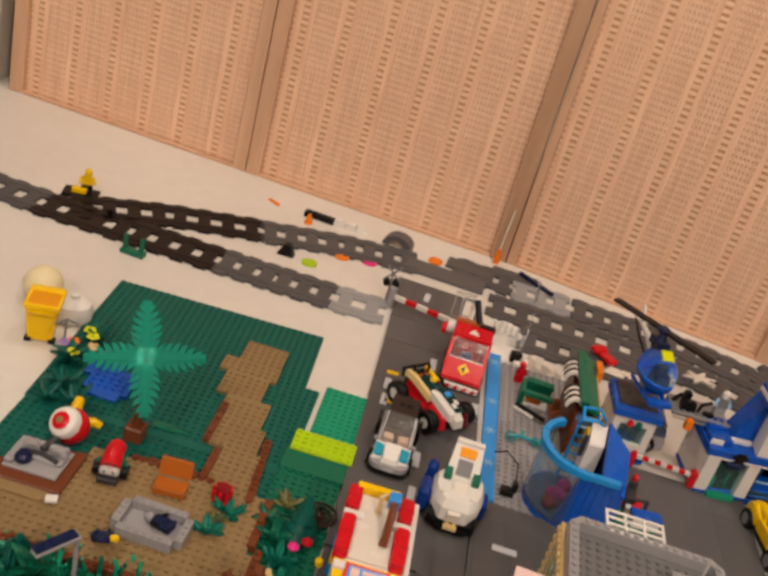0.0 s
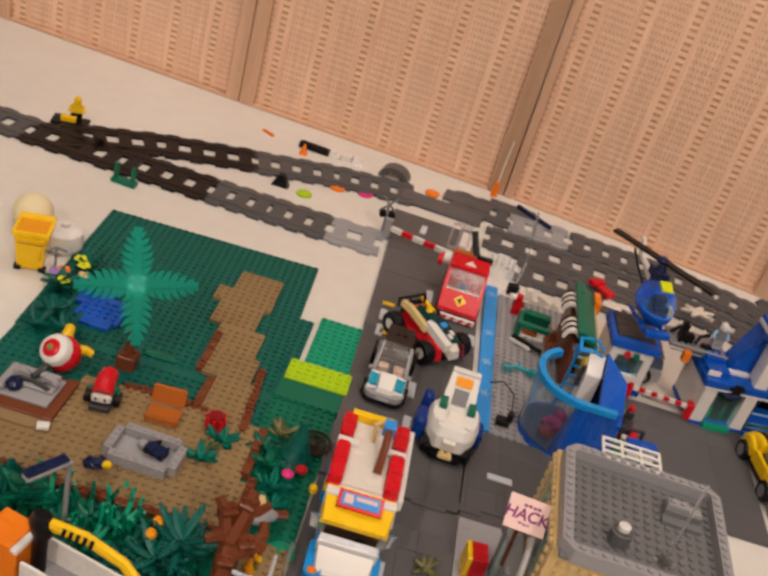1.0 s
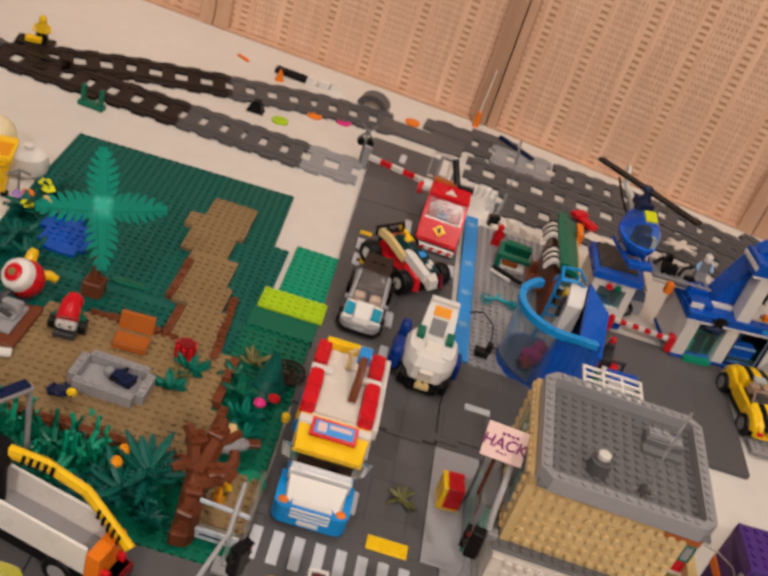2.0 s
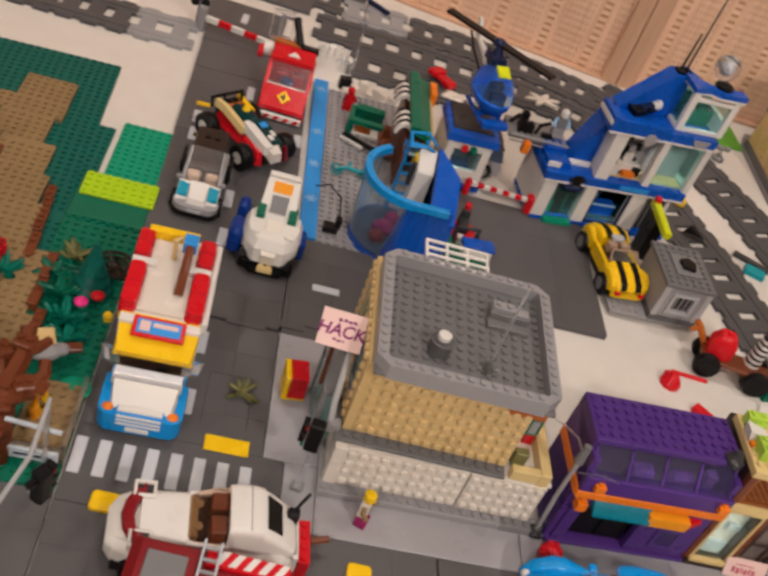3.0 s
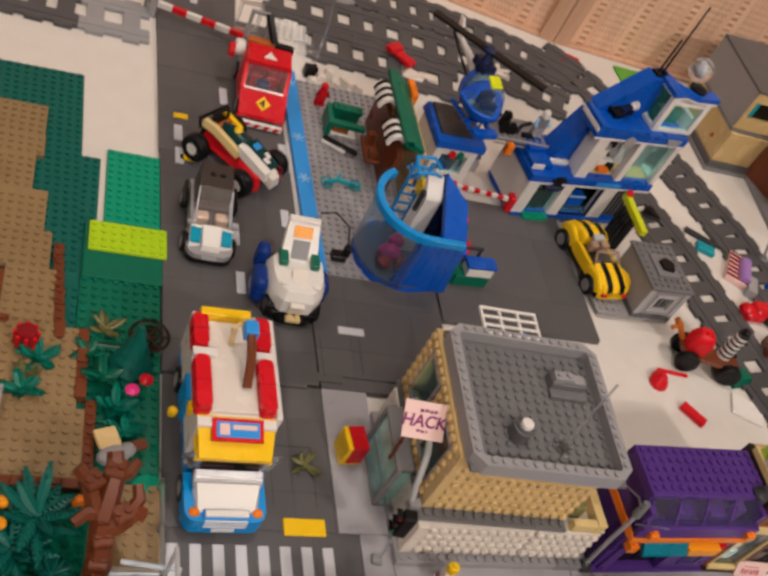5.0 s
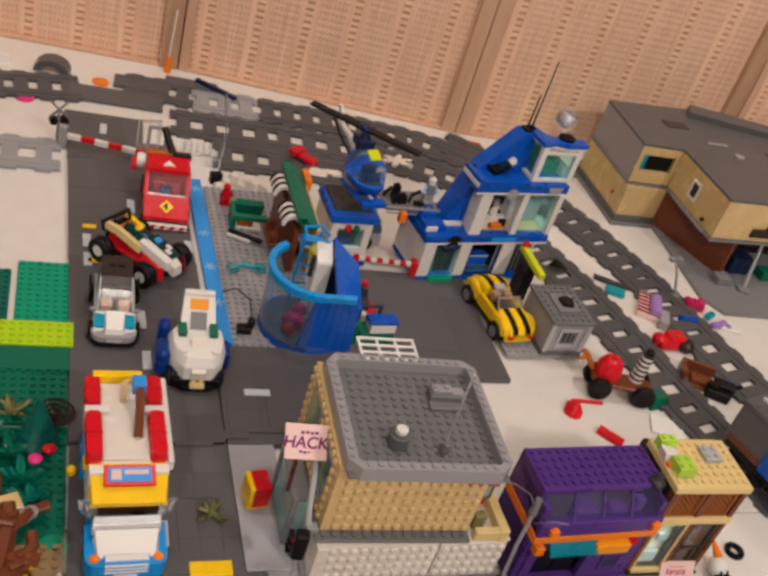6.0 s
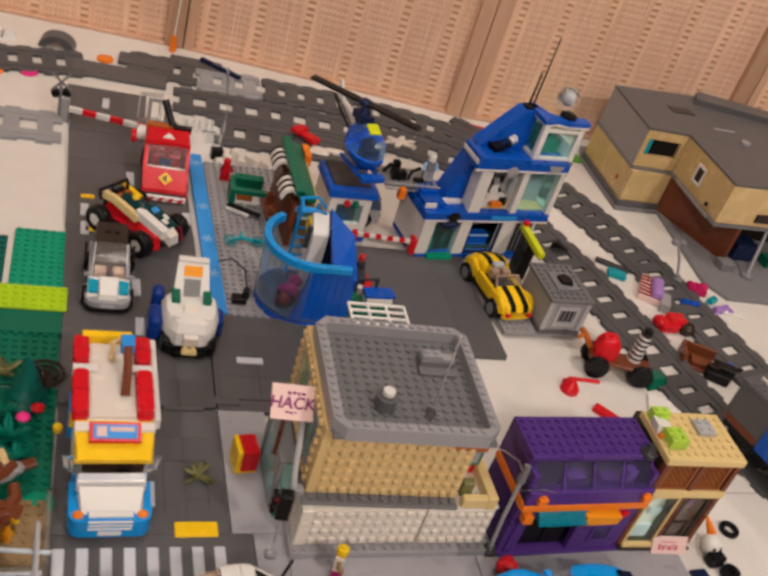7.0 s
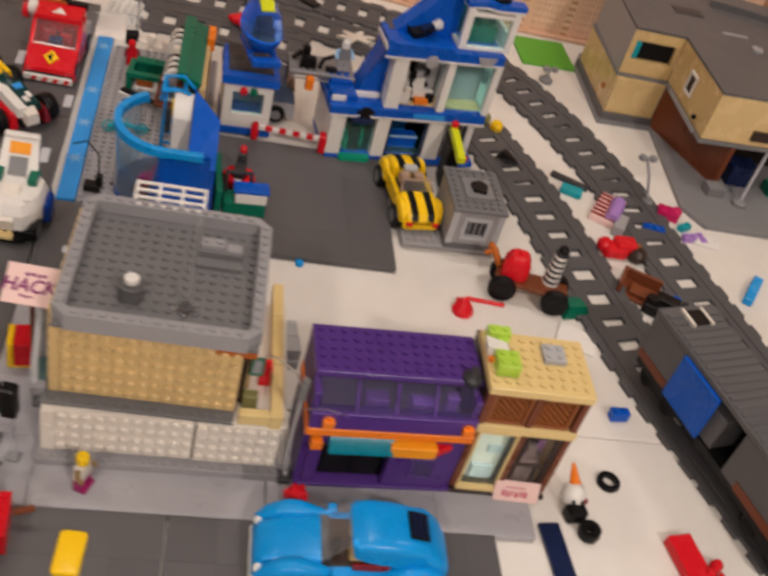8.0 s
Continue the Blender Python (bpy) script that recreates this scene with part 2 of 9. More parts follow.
                vs.append((x + rx * q * math.cos(a), y + ry * q * math.sin(a), z + rz * math.sin(b)))
        m = rows + 1 - start
        for s in range(m - 1):
            for i in range(n):
                j = (i + 1) % n
                fs.append((s * n + i, s * n + j, s * n + n + j, s * n + n + i))
        fs += [tuple(range(n - 1, -1, -1)), tuple(range((m - 1) * n, m * n))]
        return self.add(vs, fs)

    def prism(self, pts, a, b, axis="z"):
        """A polygon pushed along an axis. z: pts are x, y; x: pts are y, z; y: pts are x, z."""
        n = len(pts)
        place = {"z": lambda p, t: (p[0], p[1], t), "x": lambda p, t: (t, p[0], p[1]), "y": lambda p, t: (p[0], t, p[1])}[axis]
        vs = [place(p, a) for p in pts] + [place(p, b) for p in pts]
        fs = [(i, (i + 1) % n, n + (i + 1) % n, n + i) for i in range(n)] + [tuple(range(n - 1, -1, -1)), tuple(range(n, 2 * n))]
        return self.add(vs, fs)

    def hull(self, low, high):
        """A solid between two rings of as many points each."""
        n = len(low)
        fs = [(i, (i + 1) % n, n + (i + 1) % n, n + i) for i in range(n)] + [tuple(range(n - 1, -1, -1)), tuple(range(n, 2 * n))]
        return self.add(list(low) + list(high), fs)

    def loft(self, rings):
        n, k = len(rings[0]), len(rings)
        vs = [p for ring in rings for p in ring]
        fs = [(s * n + i, s * n + (i + 1) % n, s * n + n + (i + 1) % n, s * n + n + i) for s in range(k - 1) for i in range(n)]
        fs += [tuple(range(n - 1, -1, -1)), tuple(range((k - 1) * n, k * n))]
        return self.add(vs, fs)

    def rod(self, points, r, n=8, r2=None):
        """A round bar along a line of points."""
        pts = [Vector(p) for p in points]
        rings = []
        for i, p in enumerate(pts):
            d = (pts[min(i + 1, len(pts) - 1)] - pts[max(i - 1, 0)]).normalized()
            side = d.cross(Vector((0, 0, 1)) if abs(d.z) < 0.95 else Vector((1, 0, 0))).normalized()
            up = side.cross(d)
            q = r + ((r2 if r2 is not None else r) - r) * i / max(1, len(pts) - 1)
            rings.append([tuple(p + q * (math.cos(2 * math.pi * k / n) * side + math.sin(2 * math.pi * k / n) * up)) for k in range(n)])
        return self.loft(rings)

    def stud(self, x, y, z, n=10):
        return self.cyl(x, y, z - 0.05, z + 1.7, 2.45, n, 2.35)

    def studs(self, x0, y0, nx, ny, z, skip=None, n=10):
        """Studs on a grid whose first cell starts at x0, y0."""
        for i in range(nx):
            for j in range(ny):
                if skip is None or not skip(x0 + (i + 0.5) * U, y0 + (j + 0.5) * U):
                    self.stud(x0 + (i + 0.5) * U, y0 + (j + 0.5) * U, z, n)
        return self

    def brick(self, x, y, z, nx, ny, h=H, studs=True):
        """A brick of nx by ny studs whose corner is x, y."""
        self.box(x + 0.1, x + nx * U - 0.1, y + 0.1, y + ny * U - 0.1, z, z + h, 0.2)
        if studs:
            self.studs(x, y, nx, ny, z + h)
        return self

    def arch_frame(self, x0, x1, z0, z1, y0, y1, w, bottom=True):
        """A window frame in the x-z plane."""
        self.box(x0, x0 + w, y0, y1, z0, z1)
        self.box(x1 - w, x1, y0, y1, z0, z1)
        self.box(x0 + w, x1 - w, y0, y1, z1 - w, z1)
        if bottom:
            self.box(x0 + w, x1 - w, y0, y1, z0, z0 + w)
        return self

    def turned(self, m, start=0):
        """Moves what was added since start by a pose in millimetres."""
        m = m.copy()
        m.translation *= 1000
        for i in range(start, len(self.v)):
            self.v[i] = tuple(m @ Vector(self.v[i]))
        return self


def thing(name, x=0, y=0, z=0, rz=0, label="", category="", group="", kind="", rx=0, ry=0):
    """A top-level Empty at a place in millimetres."""
    ob = new(name)
    ob.empty_display_size = 0.02
    ob.matrix_basis = pose(x / 1000, y / 1000, z / 1000, rx, ry, rz)
    return tagged(ob, label, category, group, kind)


def mesh_of(name, shape, material, smooth=True):
    me = bpy.data.meshes.new(name)
    me.from_pydata([(a / 1000, b / 1000, c / 1000) for a, b, c in shape.v], [], shape.f)
    me.materials.append(material)
    if len(shape.f) < 4000:
        bm = bmesh.new()
        bm.from_mesh(me)
        bmesh.ops.recalc_face_normals(bm, faces=bm.faces)
        bm.to_mesh(me)
        bm.free()
    if smooth:
        me.polygons.foreach_set("use_smooth", [True] * len(me.polygons))
        me.set_sharp_from_angle(angle=radians(32))
    return me


def part(name, shape, material, parent=None, label="", at=None, kind=""):
    """One mesh object under a thing or a part. shape may be a finished mesh."""
    me = shape if isinstance(shape, bpy.types.Mesh) else mesh_of(name, shape, material)
    ob = new(name, me)
    ob.parent = parent
    if at is not None:
        ob.matrix_basis = at
    if me.materials[0].name.startswith("clear_"):
        ob.visible_shadow = False  # clear panes let the light in
    return tagged(ob, label, "", "", kind)


def solid(name, shape, material, label="", category="", group="", kind="", at=None):
    """A thing that is one mesh."""
    ob = new(name, mesh_of(name, shape, material))
    if at is not None:
        ob.matrix_basis = at
    return tagged(ob, label, category, group, kind)


def mm(x, y, z=0, rz=0, rx=0, ry=0):
    return pose(x / 1000, y / 1000, z / 1000, rx, ry, rz)

# ---- the room ----
for y0, y1 in ((-2500, 58.5), (60.0, 3600)):
    solid("floor", Shape().box(-2500, 3000, y0, y1, -30, 0, 0.8), FLOOR, "off-white laminate floor panel with a seam", "floor", kind="structure")
# Walls and ceiling are added out of view to close the room.
solid("wall_north", Shape().box(-2600, 3100, 3600, 3700, -30, 2500, 1), PAINT, "plain wall added out of view, darkened to bounce less light", "wall", kind="structure")
solid("wall_south", Shape().box(-2600, 3100, -2600, -2500, -30, 2500, 1), PAINT, "plain wall added out of view, darkened to bounce less light", "wall", kind="structure")
solid("wall_east", Shape().box(3000, 3100, -2500, 3600, -30, 2500, 1), PAINT, "plain wall added out of view, darkened to bounce less light", "wall", kind="structure")
solid("wall_west", Shape().box(-2600, -2500, -2500, 3600, -30, 2500, 1), PAINT, "plain wall added out of view, darkened to bounce less light", "wall", kind="structure")
solid("ceiling", Shape().box(-2600, 3100, -2600, 3700, 2440, 2500, 1), PAINT, "plain ceiling added out of view, darkened to bounce less light", "ceiling", kind="structure")
for lx, ly, lz, watts in LAMPS:
    lamp = thing("unseen_lamp", lx * 1000, ly * 1000, 2440, label="round white ceiling lamp added out of view, with a warm glowing diffuser", category="lamp", group="ceiling lamps")
    part("housing", Shape().cyl(0, 0, -26, 0, 150, 32), WHITE, lamp)
    part("diffuser", Shape().cyl(0, 0, -30, -26.5, 140, 32), LAMP_GLASS, lamp)

# white wall beside the cabinet
solid("wall_stub", Shape().box(-1500, -775, 985, 1085, 0, 800, 1), STUB_PAINT, "plain white painted wall beside the cane panels", "wall", kind="structure")

# cane panels: a row of frames that stand at slight angles to one another
FOLDS = [(-745, 972), (-309, 922), (138, 873), (550, 786), (1012, 765), (1440, 742)]
TALL = 760


def cane_panel(x0, y0, x1, y1, right_wide=22, right_mat=OAK, ob_w=24):
    """Wooden frame, woven strips and, behind them, a darker backing."""
    wide, turn = math.hypot(x1 - x0, y1 - y0) - 1.6, math.degrees(math.atan2(y1 - y0, x1 - x0))
    ob = thing("cane_panel", x0, y0, 0, turn, "tall pale wooden cabinet door panel with woven open cane", "cabinet door", "cane panels")
    part("stile", Shape().box(0, ob_w, 0, 22, 0, TALL, 1.5), OAK, ob)
    part("stile", Shape().box(wide - right_wide, wide, 0, 22, 0, TALL, 1.5), right_mat, ob)
    part("rail", Shape().box(ob_w, wide - right_wide, 1, 21, TALL - 26, TALL, 1.5), OAK, ob)
    part("rail", Shape().box(ob_w, wide - right_wide, 1, 21, 0, 5, 0.8), OAK, ob)
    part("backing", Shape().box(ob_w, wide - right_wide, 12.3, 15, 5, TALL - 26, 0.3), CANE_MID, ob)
    # woven cane: bands of upright strips, thin cross strips, and columns of wide openings
    warp, weft, slot = Shape(), Shape(), Shape()
    x, end = ob_w + 4, wide - right_wide
    while x < end - 6:
        for w, gap in ((10.0, 10.5), (10.0, 1.8), (3.2, 2.6), (3.2, 2.6), (3.2, 2.6), (3.2, 2.6), (3.2, 2.6), (3.2, 2.0)):
            w = min(w, end - x)
            if w > 1:
                warp.box(x, x + w, 10.5, 11.1, 5, TALL - 26, 0.2)
            x += w + gap
            if x > end:
                break
            # Wide openings get a darker strip in place of real depth and shade.
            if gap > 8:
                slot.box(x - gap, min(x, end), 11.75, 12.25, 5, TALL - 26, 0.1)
    z = 8.0
    k = 0
    while z < TALL - 30:
        weft.box(ob_w, end, 11.0, 11.6, z, z + 5.3 + (k % 3) * 0.4, 0.2)
        z += 9.6
        k += 1
    part("warp", warp, CANE, ob, "upright woven cane strips in pale pinkish tan", kind="stuff")
    part("weft", weft, WEFT, ob, "thin pale cross strips of cane", kind="stuff")
    part("slot_backing", slot, CANE_SLOT_SHADE, ob, "darker reddish strips painting the shade in the openings", kind="stuff")
    return ob


for k, (a, b) in enumerate(zip(FOLDS, FOLDS[1:])):
    cane_panel(*a, *b, *((26, OAK_SHADED) if k in (1, 3) else (22, OAK)), 14 if k in (2, 4) else 24)
    side = math.hypot(b[0] - a[0], b[1] - a[1])
    # Added unseen box: keeps panel gaps dark and stops lamp light leaking.
    body = thing("gap_blocker_box", a[0], a[1], 0, math.degrees(math.atan2(b[1] - a[1], b[0] - a[0])), "added unseen dark box behind the cane panels, blocks lamp light", "cabinet", "cabinet bodies")
    part("carcass", Shape().box(6, side - 6, 30, 380, 0, TALL, 2), OAK_SHADED, body)

# ---- road plates and building plates ----
SEED = random.Random(7)


def road_plate(x, y, nx, ny, rz=0, slots=(), z=0.0):
    """A dark grey road plate with rounded corners, shallow slots and tile seams."""
    ob = thing("road_plate", x, y, z, rz, "smooth dark grey toy road plate lying on the white floor", "road plate", "road plates")
    part("plate", Shape().box(0.15, nx * U - 0.15, 0.15, ny * U - 0.15, 0, 5.85, 0.4), ROAD_GREY, ob)
    cut_x = [0.2, nx * U / 4, nx * U * 3 / 4, nx * U - 0.2]
    cut_y = [0.2, ny * U / 4, ny * U * 3 / 4, ny * U - 0.2] if ny > 8 else [0.2, ny * U - 0.2]
    for a, b in zip(cut_x, cut_x[1:]):
        for c, d in zip(cut_y, cut_y[1:]):
            part("road_tile", Shape().box(a + 0.05, b - 0.05, c + 0.05, d - 0.05, 5.6, 6.2 - 0.08 * SEED.random(), 0.12), ROAD_GREY, ob)
    return ob


def tile(parent, x0, x1, y0, y1, material, label, z=6.2, name="tile"):
    return part(name, Shape().box(x0, x1, y0, y1, z - 0.4, z + 0.9, 0.25), material, parent, label)


R0 = road_plate(-2, -52, 18, 8)
for i in range(8):
    tile(R0, 2 + i * 16, 10 + i * 16, 22, 52, ROAD_WHITE, "white crossing tile")
R1 = road_plate(-2, 12, 16, 16)
part("speed_bump", Shape().box(86, 118, -3.5, 10, 6, 8.2, 0.8), YELLOW, R1, "yellow speed bump")
for y0 in (25, 87):
    tile(R1, 65, 73, y0, y0 + 24, ROAD_WHITE, "white lane dash tile")
for x0, x1, y0, y1 in ((80, 114, 70.6, 71.2), (80, 80.6, 20, 70.6), (113.4, 114, 20, 70.6)):
    part("groove", Shape().box(x0, x1, y0, y1, 5.9, 6.32, 0.05), CHROME_GREY, R1, "dark joint of the inlaid panel")
R2 = road_plate(-3, 141.5, 16, 16, z=1.6)
part("tab", Shape().box(85, 117, -3.6, 2, 0, 6.1, 0.3), ROAD_GREY, R2, "jutting end of a road plate")
road_plate(127, 140.6, 16, 2)
R3 = road_plate(126, 153.5, 16, 14.2, -0.6, z=1.4)
part("tab", Shape().box(-10, 20, -7, 2, 0, 6.1, 0.3), ROAD_GREY, R3, "jutting end of a road plate")
for x0, x1, y0, y1 in ((4, 5, -1, 40), (40, 41, 4, 60)):
    part("groove", Shape().box(x0, x1 - 0.4, y0, y1, 5.9, 6.32, 0.05), CHROME_GREY, R3, "dark joint of the inlaid panel")
tile(R3, 22, 46, 45.5, 53.5, ROAD_WHITE, "white lane dash tile")
tile(R2, 63, 71, 88, 112, ROAD_WHITE, "white lane dash tile")
R4 = road_plate(-4, 268.5, 16, 16, 0.6)
R5 = road_plate(-6, 397, 16, 16, 0.8)
for ob in (R4, R5):
    for y0 in (18, 84):
        tile(ob, 62, 70, y0, y0 + 26, ROAD_WHITE, "white lane dash tile")
for ob, spots in ((R4, ((14, 112), (112, 50))), (R5, ((14, 16), (119, 16), (106, 60)))):
    for px, py in spots:
        tile(ob, px, px + 8, py, py + 22, ROAD_WHITE, "white lane dash tile")
for road, px, py in ((R5, 14, 49), (R4, 18, 118)):
    tile(road, px, px + 14, py, py + 7, YELLOW, "yellow tile on the road")
road_plate(-8, 525.5, 16, 8, 0.8)
road_plate(-9.5, 590.5, 16, 6, 0.4)
R7 = road_plate(-18, 640, 12, 8, -3)
tile(R7, 44, 52, 14, 38, ROAD_WHITE, "white lane dash tile")
# forecourt of the police station
road_plate(258, 232, 22, 22)
# cross street
road_plate(-131, -174.5, 16, 16)
road_plate(-2, -180.5, 16, 16)
road_plate(-260, -174.5, 16, 16)
road_plate(127, -180, 16, 17)
road_plate(256, -180, 16, 17)
road_plate(384, -178, 12, 17)

# grey pavement plates
def pavement(x, y, nx, ny, rz=0):
    ob = thing("pavement_plate", x, y, 0, rz, "smooth light grey toy pavement plate beside the road", "pavement plate", "pavement plates")
    part("plate", Shape().box(0.1, nx * U - 0.1, 0.1, ny * U - 0.1, 0, 6.4, 0.4), PAVE_GREY, ob)
    return ob


pavement(126.5, 12.4, 5, 16)
pavement(142.4, -44, 3, 7)
pavement(166.5, -44, 19, 6)
pavement(319, -44, 15, 6)
pavement(439, -44, 9, 6)


def studded_plate(name, x, y, nx, ny, material, label, z=0, h=3.0, rz=0, skip=None, category="baseplate"):
    ob = thing(name, x, y, z, rz, label, category)
    part("plate", Shape().box(0, nx * U, 0, ny * U, 0, h, 0.5), material, ob)
    part("studs", Shape().studs(0, 0, nx, ny, h, skip, 8), material, ob, kind="stuff")
    return ob


studded_plate("baseplate", -325, 222, 32, 32, DEEP_GREEN, "dark teal-green studded baseplate", rz=2.0)
studded_plate("baseplate", -259.5, -46, 32, 26, GREEN, "green studded baseplate under the garden", z=0, rz=0)
studded_plate("baseplate", -323.5, 122.6, 8, 5, DEEP_GREEN, "small dark teal-green studded plate by the hearth", h=2.9)
studded_plate("baseplate", -323, 163, 32, 8, DEEP_GREEN, "dark teal-green studded baseplate below the palm", h=2.9, skip=lambda a, b: b > 54)
studded_plate("small_plate", -81.6, 212, 3, 20, DEEP_GREEN, "narrow dark teal-green studded plate beside the baseplate", h=2.7, skip=lambda a, b: a < 7 or b < 60, category="plate")
studded_plate("small_plate", -52, 290, 6, 12, BRIGHT_GREEN, "bright green studded plate beside the road", z=0.1, h=3.2, category="plate")
layer = thing("green_brick_layer", -67, 226, 5.3, 0, "teal-green smooth brick layer beside the road", "brick layer")
part("layer", Shape().box(0, 64, 0, 62, -5.3, 2.6, 0.4), GREEN, layer)
studded_plate("small_plate", -64, 254, 8, 4, LIME, "lime green studded toy plate beside the road", z=8, h=3.2, category="plate")
studded_plate("small_plate", -68, 165, 8, 11, GREEN, "green studded plate beside the road", z=0, h=5.2, category="plate")
studded_plate("baseplate", 147, 270, 14, 36, LIGHT_GREY, "light grey studded baseplate", rz=0.5)
strip = thing("blue_strip", 131, 271, 0, 1.0, "long medium blue tiled strip with pale flake marks", "strip")
part("plate", Shape().box(0, 16, 0, 296, 0, 6.6, 0.3), MID_BLUE, strip)
for y in (62, 122, 183, 274):
    fl = Shape()
    for a in (0, 60, 120):
        o = len(fl.v)
        fl.box(-6.6, 6.6, -0.8, 0.8, 6.5, 6.9, 0.1).turned(mm(8, y, 0, a + 8), o)
    part("flake", fl, PALE_BLUE, strip, "pale flake mark")

# ---- shared builders ----
def multi(name, pieces, label, category, at, group=""):
    """One plain mesh of several colours."""
    me = bpy.data.meshes.new(name)
    verts, faces, slots = [], [], []
    for k, (shape, material) in enumerate(pieces):
        o = len(verts)
        verts += [(a / 1000, b / 1000, c / 1000) for a, b, c in shape.v]
        faces += [tuple(o + i for i in face) for face in shape.f]
        slots += [k] * len(shape.f)
        me.materials.append(material)
    me.from_pydata(verts, [], faces)
    bm = bmesh.new()
    bm.from_mesh(me)
    bmesh.ops.recalc_face_normals(bm, faces=bm.faces)
    bm.to_mesh(me)
    bm.free()
    me.polygons.foreach_set("material_index", slots)
    me.polygons.foreach_set("use_smooth", [True] * len(slots))
    me.set_sharp_from_angle(angle=radians(32))
    ob = new(name, me)
    ob.matrix_basis = at
    return tagged(ob, label, category, group)


def figure(x, y, z, rz, legs, torso, arms, top, label, lying=0, hat=None):
    """A small toy figure: block legs, tapered torso, bent arms, round head."""
    a = Shape().box(-7.6, -0.2, -3.6, 3.6, 0, 12, 0.6).box(0.2, 7.6, -3.6, 3.6, 0, 12, 0.6).box(-7.6, -0.2, -6.2, 3.6, 0, 3, 0.5).box(0.2, 7.6, -6.2, 3.6, 0, 3, 0.5)
    b = Shape().hull([(-7.7, -3.8, 12), (7.7, -3.8, 12), (7.7, 3.8, 12), (-7.7, 3.8, 12)], [(-5.6, -3.6, 24.5), (5.6, -3.6, 24.5), (5.6, 3.6, 24.5), (-5.6, 3.6, 24.5)])
    c = Shape().rod([(-6.6, 0, 23), (-9.4, -1, 18.5), (-10, -5, 14.5)], 2.1).rod([(6.6, 0, 23), (9.4, -1, 18.5), (10, -5, 14.5)], 2.1)
    d = Shape().lathe(0, 0, [(2.5, 24.4), (4.6, 25.4), (5.1, 27), (5.1, 31), (4.6, 32.8), (2.4, 33.2), (2.4, 34.8)])
    pieces = [(a, legs), (b, torso), (c, arms), (d, top)]
    if hat is not None:
        pieces.append((Shape().ball(0, 0, 30.5, 6.1, 6.1, 5.8, 12, True).cyl(0, 0, 29.6, 30.8, 6.3), hat))
    return multi("toy_figure", pieces, label, "toy figure", mm(x, y, z, rz, lying), "toy figures")


def wheel(parent, x, y, z, r, w, rim=WHITE, name="wheel", open_r=0.55):
    """Tyre with a tread groove, and a rim set in it; the axle lies along x."""
    ty = Shape().lathe(0, 0, [(r * open_r, -w / 2), (r * 0.92, -w / 2), (r, -w * 0.32), (r, -w * 0.06), (r * 0.95, 0), (r, w * 0.06), (r, w * 0.32), (r * 0.92, w / 2), (r * open_r, w / 2)], 20)
    ty.turned(pose(0, 0, 0, 0, 90, 0))
    ob = part(name, ty, BLACK, parent, at=mm(x, y, z))
    hub = Shape().lathe(0, 0, [(r * (open_r + 0.03), -w / 2 - 0.15), (r * (open_r - 0.05), -w / 2 - 0.5), (r * 0.22, -w / 2 + 0.4), (r * 0.22, w / 2 - 0.4), (r * (open_r - 0.05), w / 2 + 0.5), (r * (open_r + 0.03), w / 2 + 0.15)], 14)
    part("rim", hub.turned(pose(0, 0, 0, 0, 90, 0)), rim, ob)
    return ob


def rounded(x0, x1, y0, y1, r, n=4):
    """An outline with round corners."""
    pts = []
    for cx, cy, a0 in ((x1 - r, y1 - r, 0), (x0 + r, y1 - r, 90), (x0 + r, y0 + r, 180), (x1 - r, y0 + r, 270)):
        for i in range(n + 1):
            a = radians(a0 + 90 * i / n)
            pts.append((cx + r * math.cos(a), cy + r * math.sin(a)))
    return pts


def dome(outline, z0, z1, inset, steps=3):
    """A body with its upper edge rounded off."""
    cx, cy = sum(p[0] for p in outline) / len(outline), sum(p[1] for p in outline) / len(outline)
    hx = max(abs(p[0] - cx) for p in outline)
    hy = max(abs(p[1] - cy) for p in outline)
    rings = [[(px, py, z0) for px, py in outline], [(px, py, z1 - inset) for px, py in outline]]
    for k in range(1, steps + 1):
        a = math.pi / 2 * k / steps
        d, z = inset * (1 - math.cos(a)), z1 - inset + inset * math.sin(a)
        rings.append([(cx + (px - cx) * (1 - d / hx), cy + (py - cy) * (1 - d / hy), z) for px, py in outline])
    return Shape().loft(rings)


# one wall brick with a round knob on its face, towards -y, shared by all courses
BUMP = Shape().box(0.01, 7.99, 0, 7.8, 0.01, 9.59, 0.05)
BUMP.loft([[(4 + 3.0 * q * math.cos(2 * math.pi * i / 12), -d, 4.9 + 3.0 * q * math.sin(2 * math.pi * i / 12)) for i in range(12)] for q, d in ((1.0, -0.1), (1.0, 1.7), (0.86, 2.2), (0.3, 2.4))])

# ---- bank: white lower storey, tan upper storey, flat grey roof ----
bank = thing("bank_building", 166, -12, 6.4, 0, "toy bank, white below and tan above, with flat grey roof", "building")
base = Shape().box(0, 160, 0, 130, 0, 6.4, 0.4)
base.studs(0, 0, 17, 1, 6.4)
part("base", base, LIGHT_GREY, bank, "light grey studded base plate")
part("base_end", Shape().brick(136, -0.4, 0.2, 3, 1, 6.4), MID_GREY, bank, "darker grey end of the base")
bump_white, bump_tan = mesh_of("brick", BUMP, CREAM), mesh_of("brick", BUMP, TAN)
for row in range(4):
    for i in range(18):
        part("brick", bump_white, CREAM, bank, at=mm(12 + i * 8 + (1.3 if i > 10 else 0), 9 - (0.9 if i > 10 else 0), 6.5 + row * 9.6))
